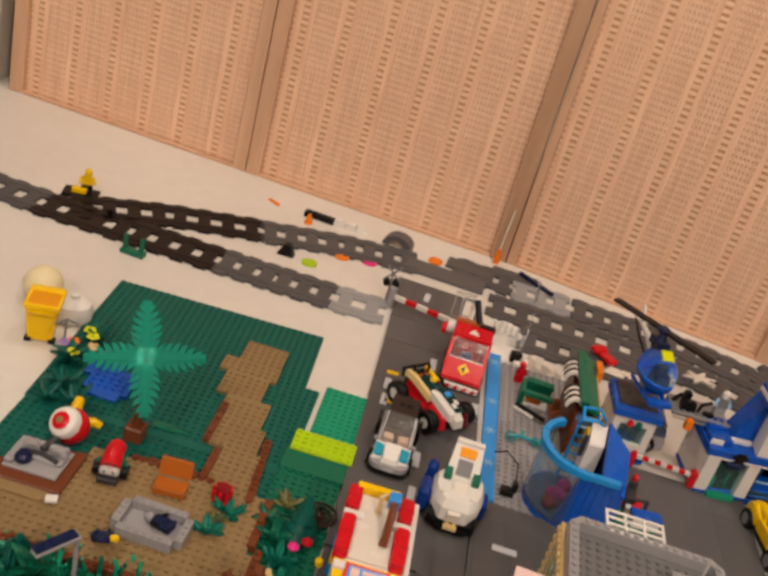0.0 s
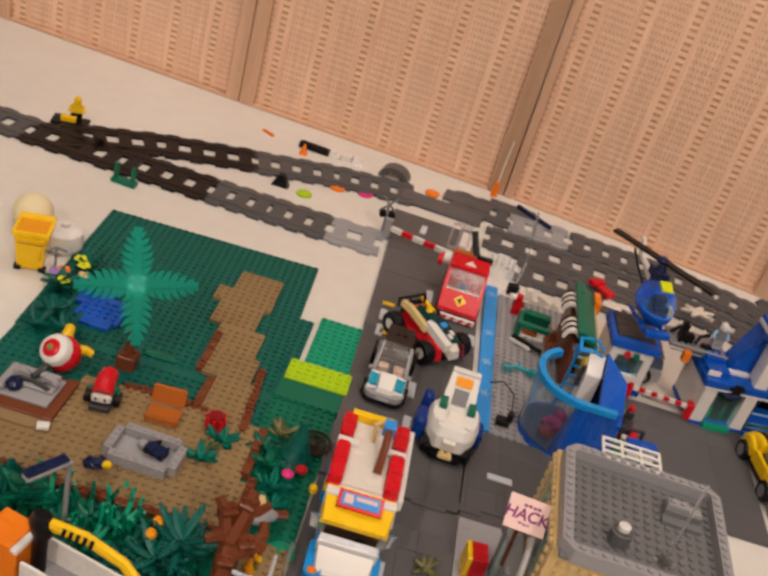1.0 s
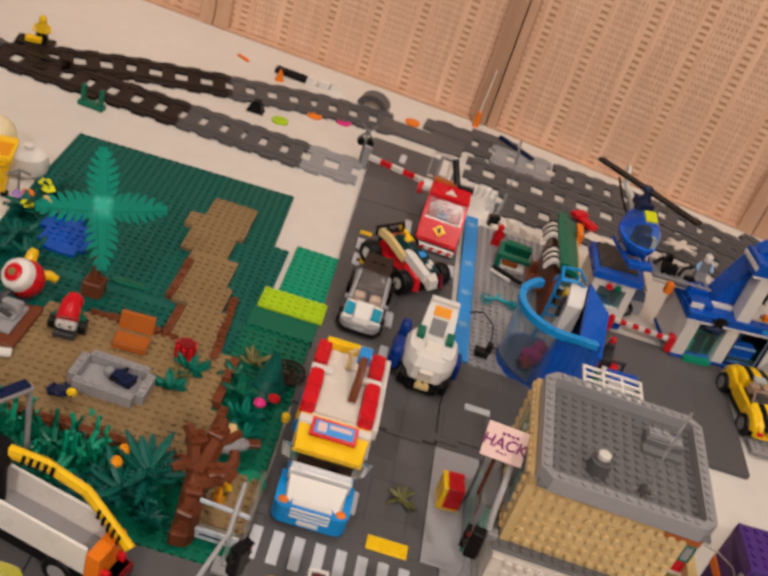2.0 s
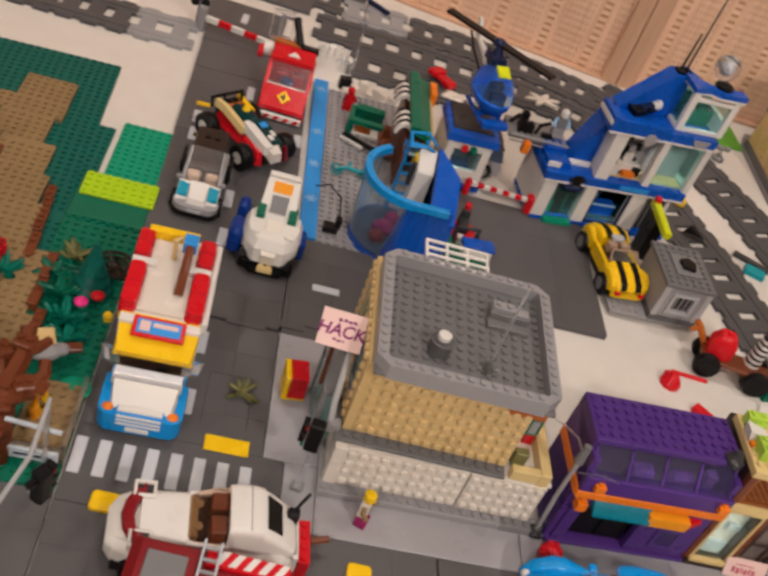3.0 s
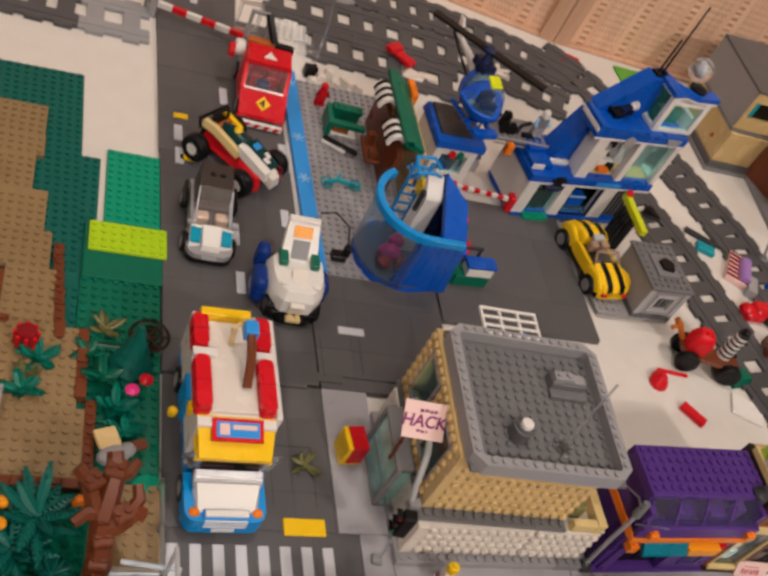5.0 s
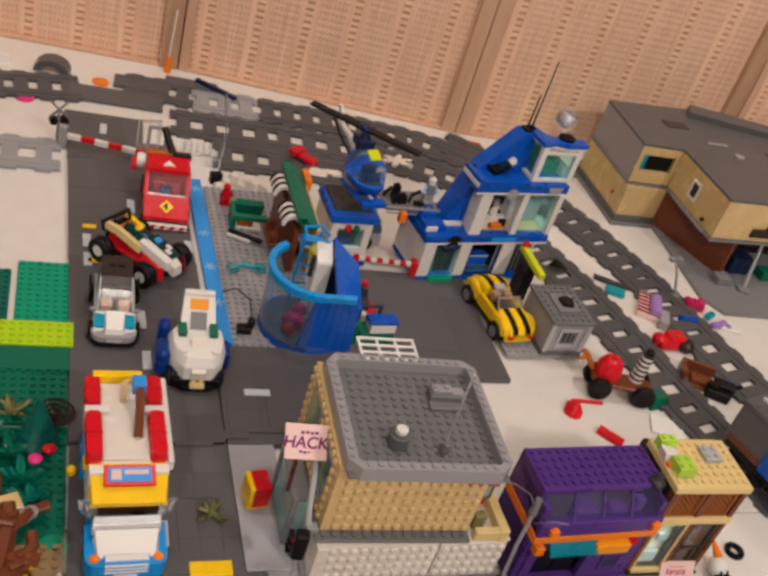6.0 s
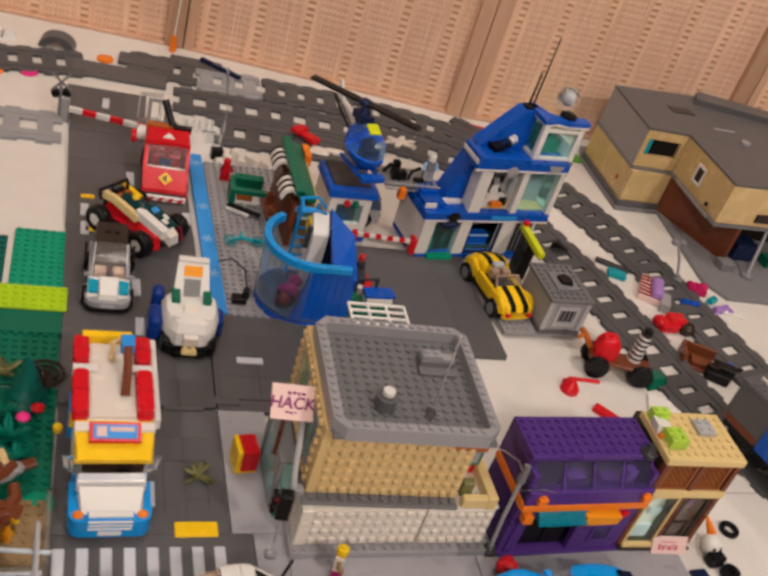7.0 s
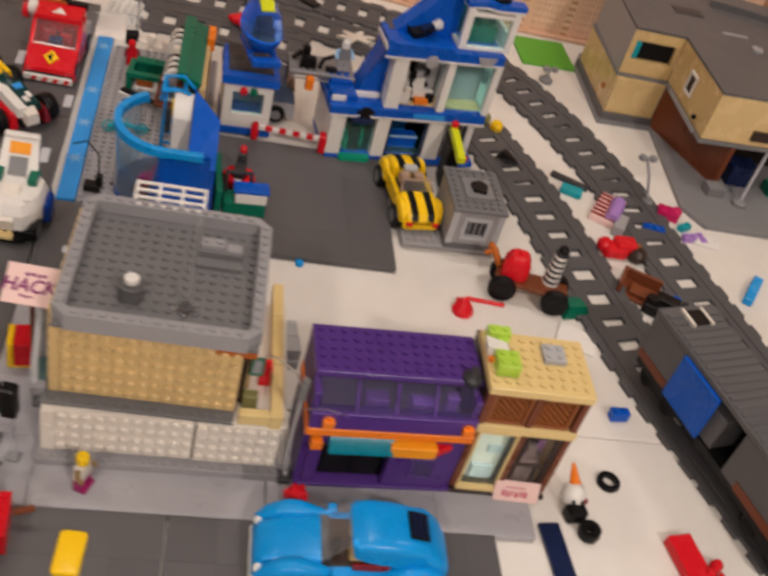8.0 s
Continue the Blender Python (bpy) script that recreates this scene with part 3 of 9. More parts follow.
part("lower_corner", Shape().box(3, 11.9, 8, 17, 6.4, 44.8, 0.3).cyl(30, 7, 7.4, 8.4, 2.4, 12, None, "y"), CREAM, bank, "plain white corner brick")
part("lower_wall", Shape().box(4, 12, 17, 128, 6.4, 44.8, 0.3).box(12, 156, 120, 128, 6.4, 44.8, 0.3).box(148, 156, 17, 120, 6.4, 44.8, 0.3), CREAM, bank)
part("balcony_floor", Shape().box(120, 160, 9.4, 128, 44.8, 47.3, 0.3).studs(134, 10, 3, 1, 47.3), CREAM, bank)
# the upper storey sits slightly askew on the lower one
SKEW = mm(72.4, 68.4, 0.6, -2.37) @ mm(-70, -66, 0)
part("floor_band", Shape().box(1, 124, 8, 128, 44.9, 47.8, 0.3).studs(4, 9, 15, 1, 47.8), ROOF_GREY, bank, "grey plate between the storeys", at=SKEW)
for row in range(7):
    for i in range(14):
        part("brick", bump_tan, TAN, bank, at=SKEW @ mm(12 + i * 8, 18, 47.9 + row * 9.6))
part("corner", Shape().box(5.2, 11.8, 17.4, 26, 47.9, 115, 0.3), TAN, bank, "plain tan corner brick", at=SKEW)
part("front_head", Shape().box(12, 124, 18.4, 26, 115.1, 117, 0.2), TAN, bank, at=SKEW)
# left flank: tan courses round two windows
for row in range(7):
    for j in range(13):
        y = 24 + j * 8
        if row in (1, 2, 3, 4, 5) and (26 < y < 60 or 78 < y < 108):
            continue
        part("brick", bump_tan, TAN, bank, at=SKEW @ mm(5, y + 8, 47.9 + row * 9.6, -90))
for y0 in (30, 82):
    win = part("window", Shape().box(4, 9, y0, y0 + 3, 57, 106, 0.4).box(4, 9, y0 + 31, y0 + 34, 57, 106, 0.4).box(4, 9, y0 + 3, y0 + 31, 57, 60, 0.4).box(4, 9, y0 + 3, y0 + 31, 103, 106, 0.4), LIGHT_GREY, bank, "grey framed window with teal glass", at=SKEW)
    part("pane", Shape().box(6, 7, y0 + 3, y0 + 31, 60, 103, 0.1), CLEAR_TEAL, win, "clear teal pane")
part("upper_wall", Shape().box(12, 128, 120, 128, 47.8, 116, 0.3).box(126, 132, 40, 120, 47.8, 116, 0.3), TAN, bank, at=SKEW)
part("wall_end", Shape().box(124.2, 128, 26, 34, 47.9, 112, 0.3), DARK_BROWN, bank, "dark brown end of the wall", at=SKEW)
part("panel", Shape().box(106, 132, 16.2, 17.8, 101, 114, 0.3), DARK_ORANGE, bank, "orange-brown panel under the roof", at=SKEW)
# balcony at the right corner
part("balcony", Shape().box(127, 147.8, 8.6, 15, 47.4, 57, 0.4), PALE_YELLOW, bank, "pale yellow balcony ledge")
part("side_wall", Shape().box(148, 156, 8.6, 140, 44.9, 57.6, 0.4), PALE_YELLOW, bank, "pale yellow side wall of the balcony")
part("wall_joint", Shape().box(147.9, 156.1, 55.8, 56.2, 45, 57.7, 0.05).box(147.9, 156.1, 103.8, 104.2, 45, 57.7, 0.05), DARK_TAN, bank)
part("crate", Shape().box(128.6, 138.6, 20, 27, 47.4, 62, 0.6), OLIVE, bank, "olive crate")
part("counter", Shape().brick(139.6, 44, 47.4, 1, 1, 19), RED, bank)
part("screen", Shape().arch_frame(131, 140, 72, 88, 30, 32, 1.6), GREEN, bank, "green framed screen")
part("screen_pane", Shape().box(132.6, 138.4, 30.6, 31.4, 73.6, 86.4, 0.1), LIGHT_GREY, bank)
# bay window at the ground floor
bay = part("bay_window", Shape().box(-10, -6, 48, 52, 0, 50, 0.4).box(-10, -6, 100, 104, 0, 50, 0.4).box(-10, 4, 48, 104, 50, 53, 0.4).box(-10, 4, 48, 104, 0, 2, 0.4), MID_GREY, bank, "grey framed bay window")
part("pane", Shape().box(-9, -8, 52, 100, 2, 50, 0.1), CLEAR_TEAL, bay, "clear teal pane")
part("pane", Shape().box(-6, 4, 49, 50, 2, 50, 0.1), CLEAR_TEAL, bay, "clear teal pane")
part("handrail", Shape().rod([(-3, 24, 50), (-4, 30, 64), (-3, 42, 88), (-2, 52, 95)], 2.4), SILVER, bank, "grey curved rail")
part("rail_end", Shape().box(-5, 4, 20, 27, 44.9, 53, 0.5), LIGHT_GREY, bank)
# roof
RX0, RX1, RY0, RY1, RZ = 7.5, 132.5, 6.0, 125.0, 116.0
roof = Shape().box(RX0 + 1, RX1 - 1, RY0 + 1, RY1 - 1, RZ, RZ + 3.2, 0.3)
roof.studs(14, 10, 14, 14, RZ + 3.2, lambda a, b: a > 124 or b > 117)
part("roof", roof, ROOF_GREY, bank, "mid grey studded roof", at=SKEW)
outer, inner = rounded(RX0, RX1, RY0, RY1, 9, 1), rounded(RX0 + 7.6, RX1 - 7.6, RY0 + 7.6, RY1 - 7.6, 2, 1)
n_o = len(outer)
ring = Shape()
ring.add([(x, y, z) for z in (RZ, RZ + 12.4) for x, y in outer] + [(x, y, z) for z in (RZ, RZ + 12.4) for x, y in inner],
         [(i, (i + 1) % n_o, n_o + (i + 1) % n_o, n_o + i) for i in range(n_o)]
         + [(2 * n_o + (i + 1) % n_o, 2 * n_o + i, 3 * n_o + i, 3 * n_o + (i + 1) % n_o) for i in range(n_o)]
         + [(n_o + i, n_o + (i + 1) % n_o, 3 * n_o + (i + 1) % n_o, 3 * n_o + i) for i in range(n_o)]
         + [((i + 1) % n_o, i, 2 * n_o + i, 2 * n_o + (i + 1) % n_o) for i in range(n_o)])
for i in range(13):
    ring.stud(22 + i * 8, RY0 + 3.9, RZ + 12.4)
    ring.stud(22 + i * 8, RY1 - 3.9, RZ + 12.4)
for j in range(13):
    ring.stud(RX0 + 3.9, 18 + j * 8, RZ + 12.4)
    ring.stud(RX1 - 3.9, 18 + j * 8, RZ + 12.4)
part("parapet", ring, LIGHT_GREY, bank, "light grey parapet with studs", at=SKEW)
chim = part("chimney", Shape().lathe(50, 38, [(8.2, RZ + 3), (8.2, RZ + 15), (6.4, RZ + 15.6), (6.4, RZ + 17)], 16).box(48, 52, 43, 47.5, RZ + 8, RZ + 14, 0.4), DARK_GREY, bank, "dark grey round chimney", at=SKEW)
part("cap", Shape().lathe(50, 38, [(4.6, RZ + 17), (4.6, RZ + 20), (4.2, RZ + 20.4)], 16), WHITE, chim, "white round cap")
unit = part("roof_unit", Shape().box(86, 115, 82, 94, RZ + 3, RZ + 12, 0.5).box(85, 116, 74, 82, RZ + 3, RZ + 7, 0.4), ROOF_GREY, bank, "mid grey roof unit", at=SKEW)
part("unit_top", Shape().brick(87, 84, RZ + 12, 2, 1, 3.6).box(104, 114, 84, 92, RZ + 12, RZ + 13, 0.2), LIGHT_GREY, unit, "light grey top plates")
mast = part("mast", Shape().rod([(84, 32, RZ + 5), (86, 37, RZ + 76)], 0.85), FROST, bank, "clear thin antenna mast", at=SKEW)
part("mast_foot", Shape().box(76, 92, 30.4, 33.6, RZ + 4.6, RZ + 6.4, 0.5).box(82.4, 85.6, 24, 40, RZ + 4.6, RZ + 6.4, 0.5).lathe(84, 32, [(4.6, RZ + 4.6), (4.2, RZ + 8), (2.2, RZ + 9.6)], 14), FROST, mast, "clear cross-shaped foot")

# hand-lettered card on a stem
card = thing("card_sign", 152, 45, 6.4, -5, "pale pink card sign with dark purple hand lettering, leaning back", "sign")
part("stem", Shape().rod([(2, 6, 46), (2, 8, 103)], 1.6), BROWN, card)
cs = Shape().box(-15.5, 15.5, -13, 13, -0.7, 0.7, 0.2)
board = part("card", cs, PALE_PINK, card, at=mm(3, 0, 106, 0, 34))


def words(text, size, x, y, z, parent, material, label="", m=None):
    data = bpy.data.curves.new("lettering", "FONT")
    data.shear, data.offset = 0.18, 0.00022
    data.body, data.size, data.extrude, data.align_x, data.align_y = text, size / 1000, 0.0002, "CENTER", "CENTER"
    data.materials.append(material)
    tmp = bpy.data.objects.new("lettering", data)
    me = bpy.data.meshes.new_from_object(tmp)
    bpy.data.objects.remove(tmp)
    ob = new("lettering", me)
    ob.parent = parent
    ob.matrix_basis = (m or Matrix()) @ mm(x, y, z)
    return tagged(ob, label)


words("HACK", 12.0, -0.5, -1.0, 0.9, board, INK, "dark purple hand lettering")
for x0, x1, y0, y1 in ((-4, -1.4, 5.4, 7.6), (-0.4, 2.2, 5.8, 7.8), (3.2, 5.4, 5.2, 7.4), (6.2, 9.0, 5.6, 7.6), (-5, -2.6, -8.2, -6.6), (-1.8, 0.6, -8.6, -7.0), (1.4, 3.2, -8.2, -7.0)):
    part("bar", Shape().box(x0, x1, y0, y1, 0.6, 0.95, 0.05), INK, board, "dark purple lettering bar")

# ---- purple shop ----
shop = thing("purple_shop", 337, -14, 6.4, 2.0, "dark purple toy shop with orange bands and slanted violet windows", "building")
W = 113
part("base", Shape().box(0, W, 0, 58, 0, 3.2, 0.3), PURPLE, shop)
part("side_wall", Shape().box(0, 5, 4, 58, 3.2, 92, 0.3), PURPLE, shop)
part("side_wall", Shape().box(W - 5, W, 4, 58, 3.2, 92, 0.3), PURPLE, shop)
part("back_wall", Shape().box(5, W - 5, 53, 58, 3.2, 92, 0.3), PURPLE, shop)
for z0, z1 in ((57, 65),):
    part("side_band", Shape().box(-1.2, 0, 2, 57, z0, z1, 0.2), ORANGE, shop, "orange band")
part("front_wall", Shape().box(62, W - 5, 2, 8, 3.2, 46, 0.3), PURPLE, shop)
win = part("window", Shape().arch_frame(78, 98, 12, 34, 1, 3, 3), PURPLE, shop)
part("pane", Shape().box(81, 95, 1.6, 2.2, 15, 31, 0.1), CLEAR_VIOLET, win)
part("doorway", Shape().box(10, 62, 10, 12, 3.2, 46, 0.3), BLACK, shop, "black glazed doorway")
part("door_pane", Shape().box(17, 36, 8.6, 9.6, 5, 44, 0.2).box(39, 58, 8.6, 9.6, 5, 44, 0.2), BLACK, shop, "smoked pane")
part("front_pier", Shape().box(5, 14, 2, 8, 3.2, 46, 0.3), PURPLE, shop)
part("lintel", Shape().box(5, W - 5, 1, 8, 46, 57, 0.3), PURPLE, shop)
part("awning", Shape().hull([(16, -8, 47), (60, -8, 47), (60, 1, 50), (16, 1, 50)], [(16, -7, 50), (60, -7, 50), (60, 1, 57), (16, 1, 57)]), AWNING, shop, "dark turquoise awning bar")
part("sign_block", Shape().brick(58, -7, 45, 4, 1, 9.6, False).box(58, 90, -6, 1, 45, 54, 0.4), AMBER, shop, "amber sign block")
part("sign_end", Shape().hull([(90, -6, 46), (102, 0, 46), (102, 1, 50), (90, 1, 50)], [(90, -6, 53), (102, -1, 50), (102, 1, 52), (90, 1, 53)]), RED, shop, "red pointed end")
part("lamp_block", Shape().brick(4, -4, 45, 1, 1, 8), ORANGE, shop)
part("band", Shape().box(-1, W + 1, -2, 4, 57.5, 64, 0.4), ORANGE, shop, "long orange band")
part("sill", Shape().box(0, W, -1, 8, 64, 78.6, 0.3), PURPLE, shop)
for k, x in enumerate((8, W - 10)):
    part("corner_lamp", Shape().brick(x, -5, 68, 1, 1, 6), ORANGE, shop, "orange corner block")
# slanted glazing
part("glazing", Shape().hull([(2, 1, 78), (W - 2, 1, 78), (W - 2, 3.4, 78), (2, 3.4, 78)], [(2, 14, 96), (W - 2, 14, 96), (W - 2, 16.4, 96), (2, 16.4, 96)]), CLEAR_VIOLET, shop, "slanted clear violet window strip")
for i in range(5):
    x = 2 + i * (W - 7) / 4
    part("mullion", Shape().hull([(x, 0.6, 78), (x + 1.8, 0.6, 78), (x + 1.8, 3, 78), (x, 3, 78)], [(x, 13.6, 96), (x + 1.8, 13.6, 96), (x + 1.8, 16, 96), (x, 16, 96)]), PURPLE, shop)
part("counter", Shape().box(36, 52, 10, 20, 64, 82, 0.4).box(68, 84, 10, 20, 64, 80, 0.4).box(92, 100, 12, 20, 64, 86, 0.4), LAVENDER, shop, "lavender furniture behind the glass")
part("interior_floor", Shape().box(5, W - 5, 8, 53, 61, 64, 0.3), LIGHT_GREY, shop)
rf = Shape().box(0, W, 15, 58, 96, 101, 0.4).studs(1, 17, 14, 5, 101)
part("roof", rf, PURPLE, shop, "dark purple studded roof")
part("gable", Shape().prism([(0, 64), (15, 96), (58, 96), (58, 92), (4, 64)], 0, 3, "x").turned(mm(0, 0, 0)), PURPLE, shop)
part("vent", Shape().lathe(W - 8, 18, [(7, 99), (7, 103), (4, 106), (3, 110)], 12), CHROME_GREY, shop, "dark grey roof vent")
pole = thing("leaning_pole", 332, -18, 6.4, 0, "thin grey pole with a clear hose leaning on the purple shop", "pole")
part("shaft", Shape().rod([(-1, 9, 3), (-3, 10, 46), (-2, 12, 88)], 1.7), LIGHT_GREY, pole)
part("foot", Shape().box(-6, 4, 4, 14, 0, 5, 0.8), CHROME_GREY, pole, "dark clip foot")
part("knob", Shape().lathe(-1, 9, [(3.4, 5), (3.4, 9), (2.4, 10)], 12), FROST, pole)
part("head", Shape().rod([(-2.4, 12, 82), (-1, 14, 97)], 3.6, 12, 2.8), ROOF_GREY, pole, "dark grey round head")
part("hose", Shape().rod([(-4, 12, 92), (-8, 18, 98), (-18, 26, 100), (-26, 34, 96)], 0.7).rod([(0, 8, 76), (14, 2, 84), (28, 4, 78)], 0.6), FROST, pole, "clear hose")

# ---- pale yellow shop ----
cafe = thing("yellow_roofed_shop", 450.6, -6, 6.4, -1.0, "toy shop with a pale yellow studded roof and brown lattice windows", "building")
W = 72
part("base", Shape().box(0, W, -4, 62, 0, 3.2, 0.3), DARK_BROWN, cafe)
for x in (0, 34, W - 5):
    part("pillar", Shape().box(x, x + 5, 0, 6, 3.2, 102.8, 0.4), BROWN, cafe)
part("side_wall", Shape().box(0, 5, 6, 60, 3.2, 102.8, 0.3), DARK_BROWN, cafe)
part("side_wall", Shape().box(W - 5, W, 6, 60, 3.2, 102.8, 0.3), TAN, cafe)
part("back_wall", Shape().box(5, W - 5, 55, 60, 3.2, 102.8, 0.3), TAN, cafe)
part("shop_window", Shape().box(5.4, 33.6, 1, 2.4, 6, 65, 0.2), PALE_GREEN_CLEAR, cafe, "tall clear teal shop window")
part("window_frame", Shape().arch_frame(4.6, 34.4, 5, 65, -0.4, 1, 2.0), PALE_YELLOW, cafe, "pale yellow window frame")
# Added white reflector close behind the glass, brightens the window.
part("inner_panel", Shape().box(6, 33, 11, 13, 3.4, 60, 0.3), WHITE, cafe)
part("window_sill", Shape().box(4, 34, -3, 2, 3.2, 6.5, 0.3), PALE_YELLOW, cafe)
part("shelf", Shape().box(14, 30, 7.4, 10.8, 6, 20, 0.4).box(20, 31, 8, 10.8, 34, 42, 0.4), PALE_LADDER, cafe)
door = part("shop_door", Shape().arch_frame(39, W - 5, 3.2, 65, 1, 4, 4), DARK_BROWN, cafe, "dark brown glazed door")
part("pane", Shape().box(43, W - 9, 2, 3, 7, 61, 0.1), SMOKE, door)
part("inner_clutter", Shape().box(42, 50, 10, 14, 30, 44, 0.6).box(54, 60, 9, 13, 40, 52, 0.6).box(45, 58, 9, 15, 6, 14, 0.6), LAVENDER, cafe, "pale violet pieces behind the door")
part("stove", Shape().box(46, 64, 8, 24, 3.2, 26, 0.4).brick(48, 12, 26, 2, 1, 6).box(48, 56, 8, 12, 36, 46, 0.4), LIGHT_GREY, cafe)
part("glazing_bar", Shape().box(43, W - 9, 0.6, 2, 31, 33.4, 0.2).box(56, 58, 0.6, 2, 7, 31, 0.2), DARK_BROWN, door)
part("band", Shape().box(-1, W + 1, -1, 6, 65, 73, 0.4), PALE_YELLOW, cafe, "pale yellow band")
for x0 in (5.5, 37):
    lat = part("lattice_window", Shape().arch_frame(x0, x0 + 28, 73, 102.6, 1, 5, 2.5), LATTICE, cafe, "brown lattice window")
    bars = Shape()
    for k in range(-3, 8):
        a, b = x0 + 2 + k * 5, x0 + 2 + k * 5 + 24.7
        za, zb = 75.5, 100.2
        if a < x0 + 2:
            za, a = za + (x0 + 2 - a), x0 + 2
        if b > x0 + 26:
            zb, b = zb - (b - x0 - 26), x0 + 26
        if b > a + 1:
            bars.rod([(a, 3, za), (b, 3, zb)], 0.9, 5)
            bars.rod([(2 * x0 + 28 - a, 3.4, za), (2 * x0 + 28 - b, 3.4, zb)], 0.9, 5)
    part("lattice", bars, LATTICE, lat)
    part("backing", Shape().box(x0 + 2, x0 + 26, 8, 9, 75, 101, 0.1), DARK_BROWN, lat)
rf = Shape().box(-1, W + 1, -1, 53, 103, 109.6, 0.5).studs(-0.5, 2, 9, 6, 109.6)
part("roof", rf, PALE_YELLOW, cafe, "pale yellow studded roof")
part("roof_block", Shape().brick(1, 41, 109.7, 2, 1).brick(8, 38, 109.7, 1, 1, 6), LIME_PALE, cafe, "pale lime green block")
part("roof_block", Shape().brick(3, 10, 109.7, 2, 2, 9.6), LIME_PALE, cafe, "pale lime green block")
part("roof_block", Shape().hull([(0, 26, 109.7), (15, 26, 109.7), (15, 38, 109.7), (0, 38, 109.7)], [(-2, 28, 119), (15, 27, 114), (15, 38, 114), (-2, 38, 119)]), WHITE, cafe, "white wedge")
part("roof_block", Shape().box(0, 8, 21, 25.6, 109.7, 113, 0.4), ORANGE, cafe, "orange plate")
part("roof_plate", Shape().brick(40, 26, 109.7, 2, 2, 4.2), SILVER, cafe, "grey two by two plate")
note = thing("small_card", 500, -14, 6.4, -3, "small pale card sign with red lettering leaning on the shop front", "sign")
nb = part("card", Shape().box(-17, 17, -0.7, 0.7, 0, 16, 0.2), PALE_PINK, note, at=mm(0, 0, 0, 0, -28))
for a, b, z0, z1 in ((-11, -8.6, 4, 9), (-7.6, -5, 3.4, 8), (-4, -2.6, 4.4, 8.6), (-1.4, 1.6, 3.6, 7.8), (2.6, 4.2, 4, 9), (5.2, 8, 3.6, 8.4), (-9, 6, 10.6, 11.4)):
    part("bar", Shape().box(a, b, -1.0, -0.6, z0, z1, 0.1), CARD_INK, nb, "pink-red lettering bar")

# ---- police station ----
pol = thing("police_station", 372, 398, 3.0, 8.5, "blue and white toy police station with three storeys and teal windows", "building")
part("base", Shape().box(0, 164, -2, 66, 0, 6, 0.4), BLUE, pol, "blue base")
part("base_tile", Shape().box(14, 46, -8, 0.5, 0, 8, 0.4), BRIGHT_GREEN, pol, "green step")
for x0, x1 in ((0, 15), (48, 62), (104, 122)):
    part("pillar", Shape().box(x0, x1, 0, 10, 6, 54, 0.4), WHITE, pol, "white pillar")
part("side_wall", Shape().box(0, 8, 10, 66, 6, 54, 0.4), WHITE, pol)
part("back_wall", Shape().box(8, 152, 58, 66, 6, 54, 0.4), NAVY, pol, "dark blue back wall")
part("side_wall", Shape().box(152, 160, 12, 66, 6, 54, 0.4), WHITE, pol)
part("door", Shape().box(16, 47, 3, 4.6, 6.4, 52, 0.2), CLEAR_TEAL, pol, "clear teal door")
part("door_canopy", Shape().ball(31, -2, 50, 13, 7, 5, 12).box(22, 40, -3, 3, 44, 50, 0.6), NAVY, pol, "dark canopy over the door")
part("window_frame", Shape().arch_frame(62.2, 103.8, 6.2, 53.6, 1.2, 3.4, 2.4), NAVY, pol, "dark blue window frame")
part("room_floor", Shape().box(8, 152, 10, 58, 6, 7.4, 0.2), DARK_TEAL, pol)
part("desk", Shape().box(66, 100, 14, 26, 7.4, 24, 0.4), BLUE, pol, "blue counter")
part("desk_edge", Shape().box(66, 100, 13, 14.2, 22, 24.6, 0.2), PALE_BLUE, pol)
part("glass_step", Shape().box(64, 102, 5, 12, 7.4, 12, 0.3), CLEAR_TEAL, pol, "clear teal low pane")
part("desk", Shape().box(20, 42, 16, 28, 6, 26, 0.4).box(22, 30, 9, 13, 6, 22, 0.6), BRIGHT_GREEN, pol, "bright green counter")
part("chair", Shape().box(24, 36, 8, 13, 6, 34, 0.8), BLACK, pol)
part("cabinet", Shape().box(70, 96, 44, 56, 6, 40, 0.4), MID_BLUE, pol)
part("grille_door", Shape().box(124, 150, 6, 9, 6, 54, 0.3), BLACK, pol, "dark barred door")
for i in range(5):
    part("bar", Shape().rod([(126 + i * 5.5, 4, 8), (126 + i * 5.5, 4, 52)], 0.9, 6), MID_GREY, pol)
band = Shape().box(-4, 161, -3, 66, 54, 64, 0.4)
part("storey_band", band, BLUE, pol, "blue band")
part("door_figure", Shape().box(27, 37, -6, -3.2, 50, 66, 1.0).box(23, 41, -5.6, -3.4, 58, 62, 0.8), BLACK, pol, "black bracket over the door")
part("white_line", Shape().box(-4.4, 161.4, -3.6, -2.9, 53, 55.2, 0.2), WHITE, pol)
part("station_sign", Shape().box(82, 116, -4.0, -2.9, 57, 62, 0.2), MID_BLUE, pol, "pale blue lettering bar")
# lower wedge roof
part("wedge", Shape().prism([(26, 64), (52, 64), (52, 122), (49, 122)], 22, 50, "y"), BLUE, pol, "steep blue wedge roof")
part("wedge_edge", Shape().box(16, 50, 17, 22, 64, 69, 0.4), WHITE, pol)
part("deck", Shape().box(-2, 24, 8, 56, 64, 70, 0.4).box(0, 22, 28, 54, 70, 74, 0.4), BLUE, pol)
part("deck_edge", Shape().box(-2.4, 12, 6, 8, 64.4, 70.4, 0.3), WHITE, pol)
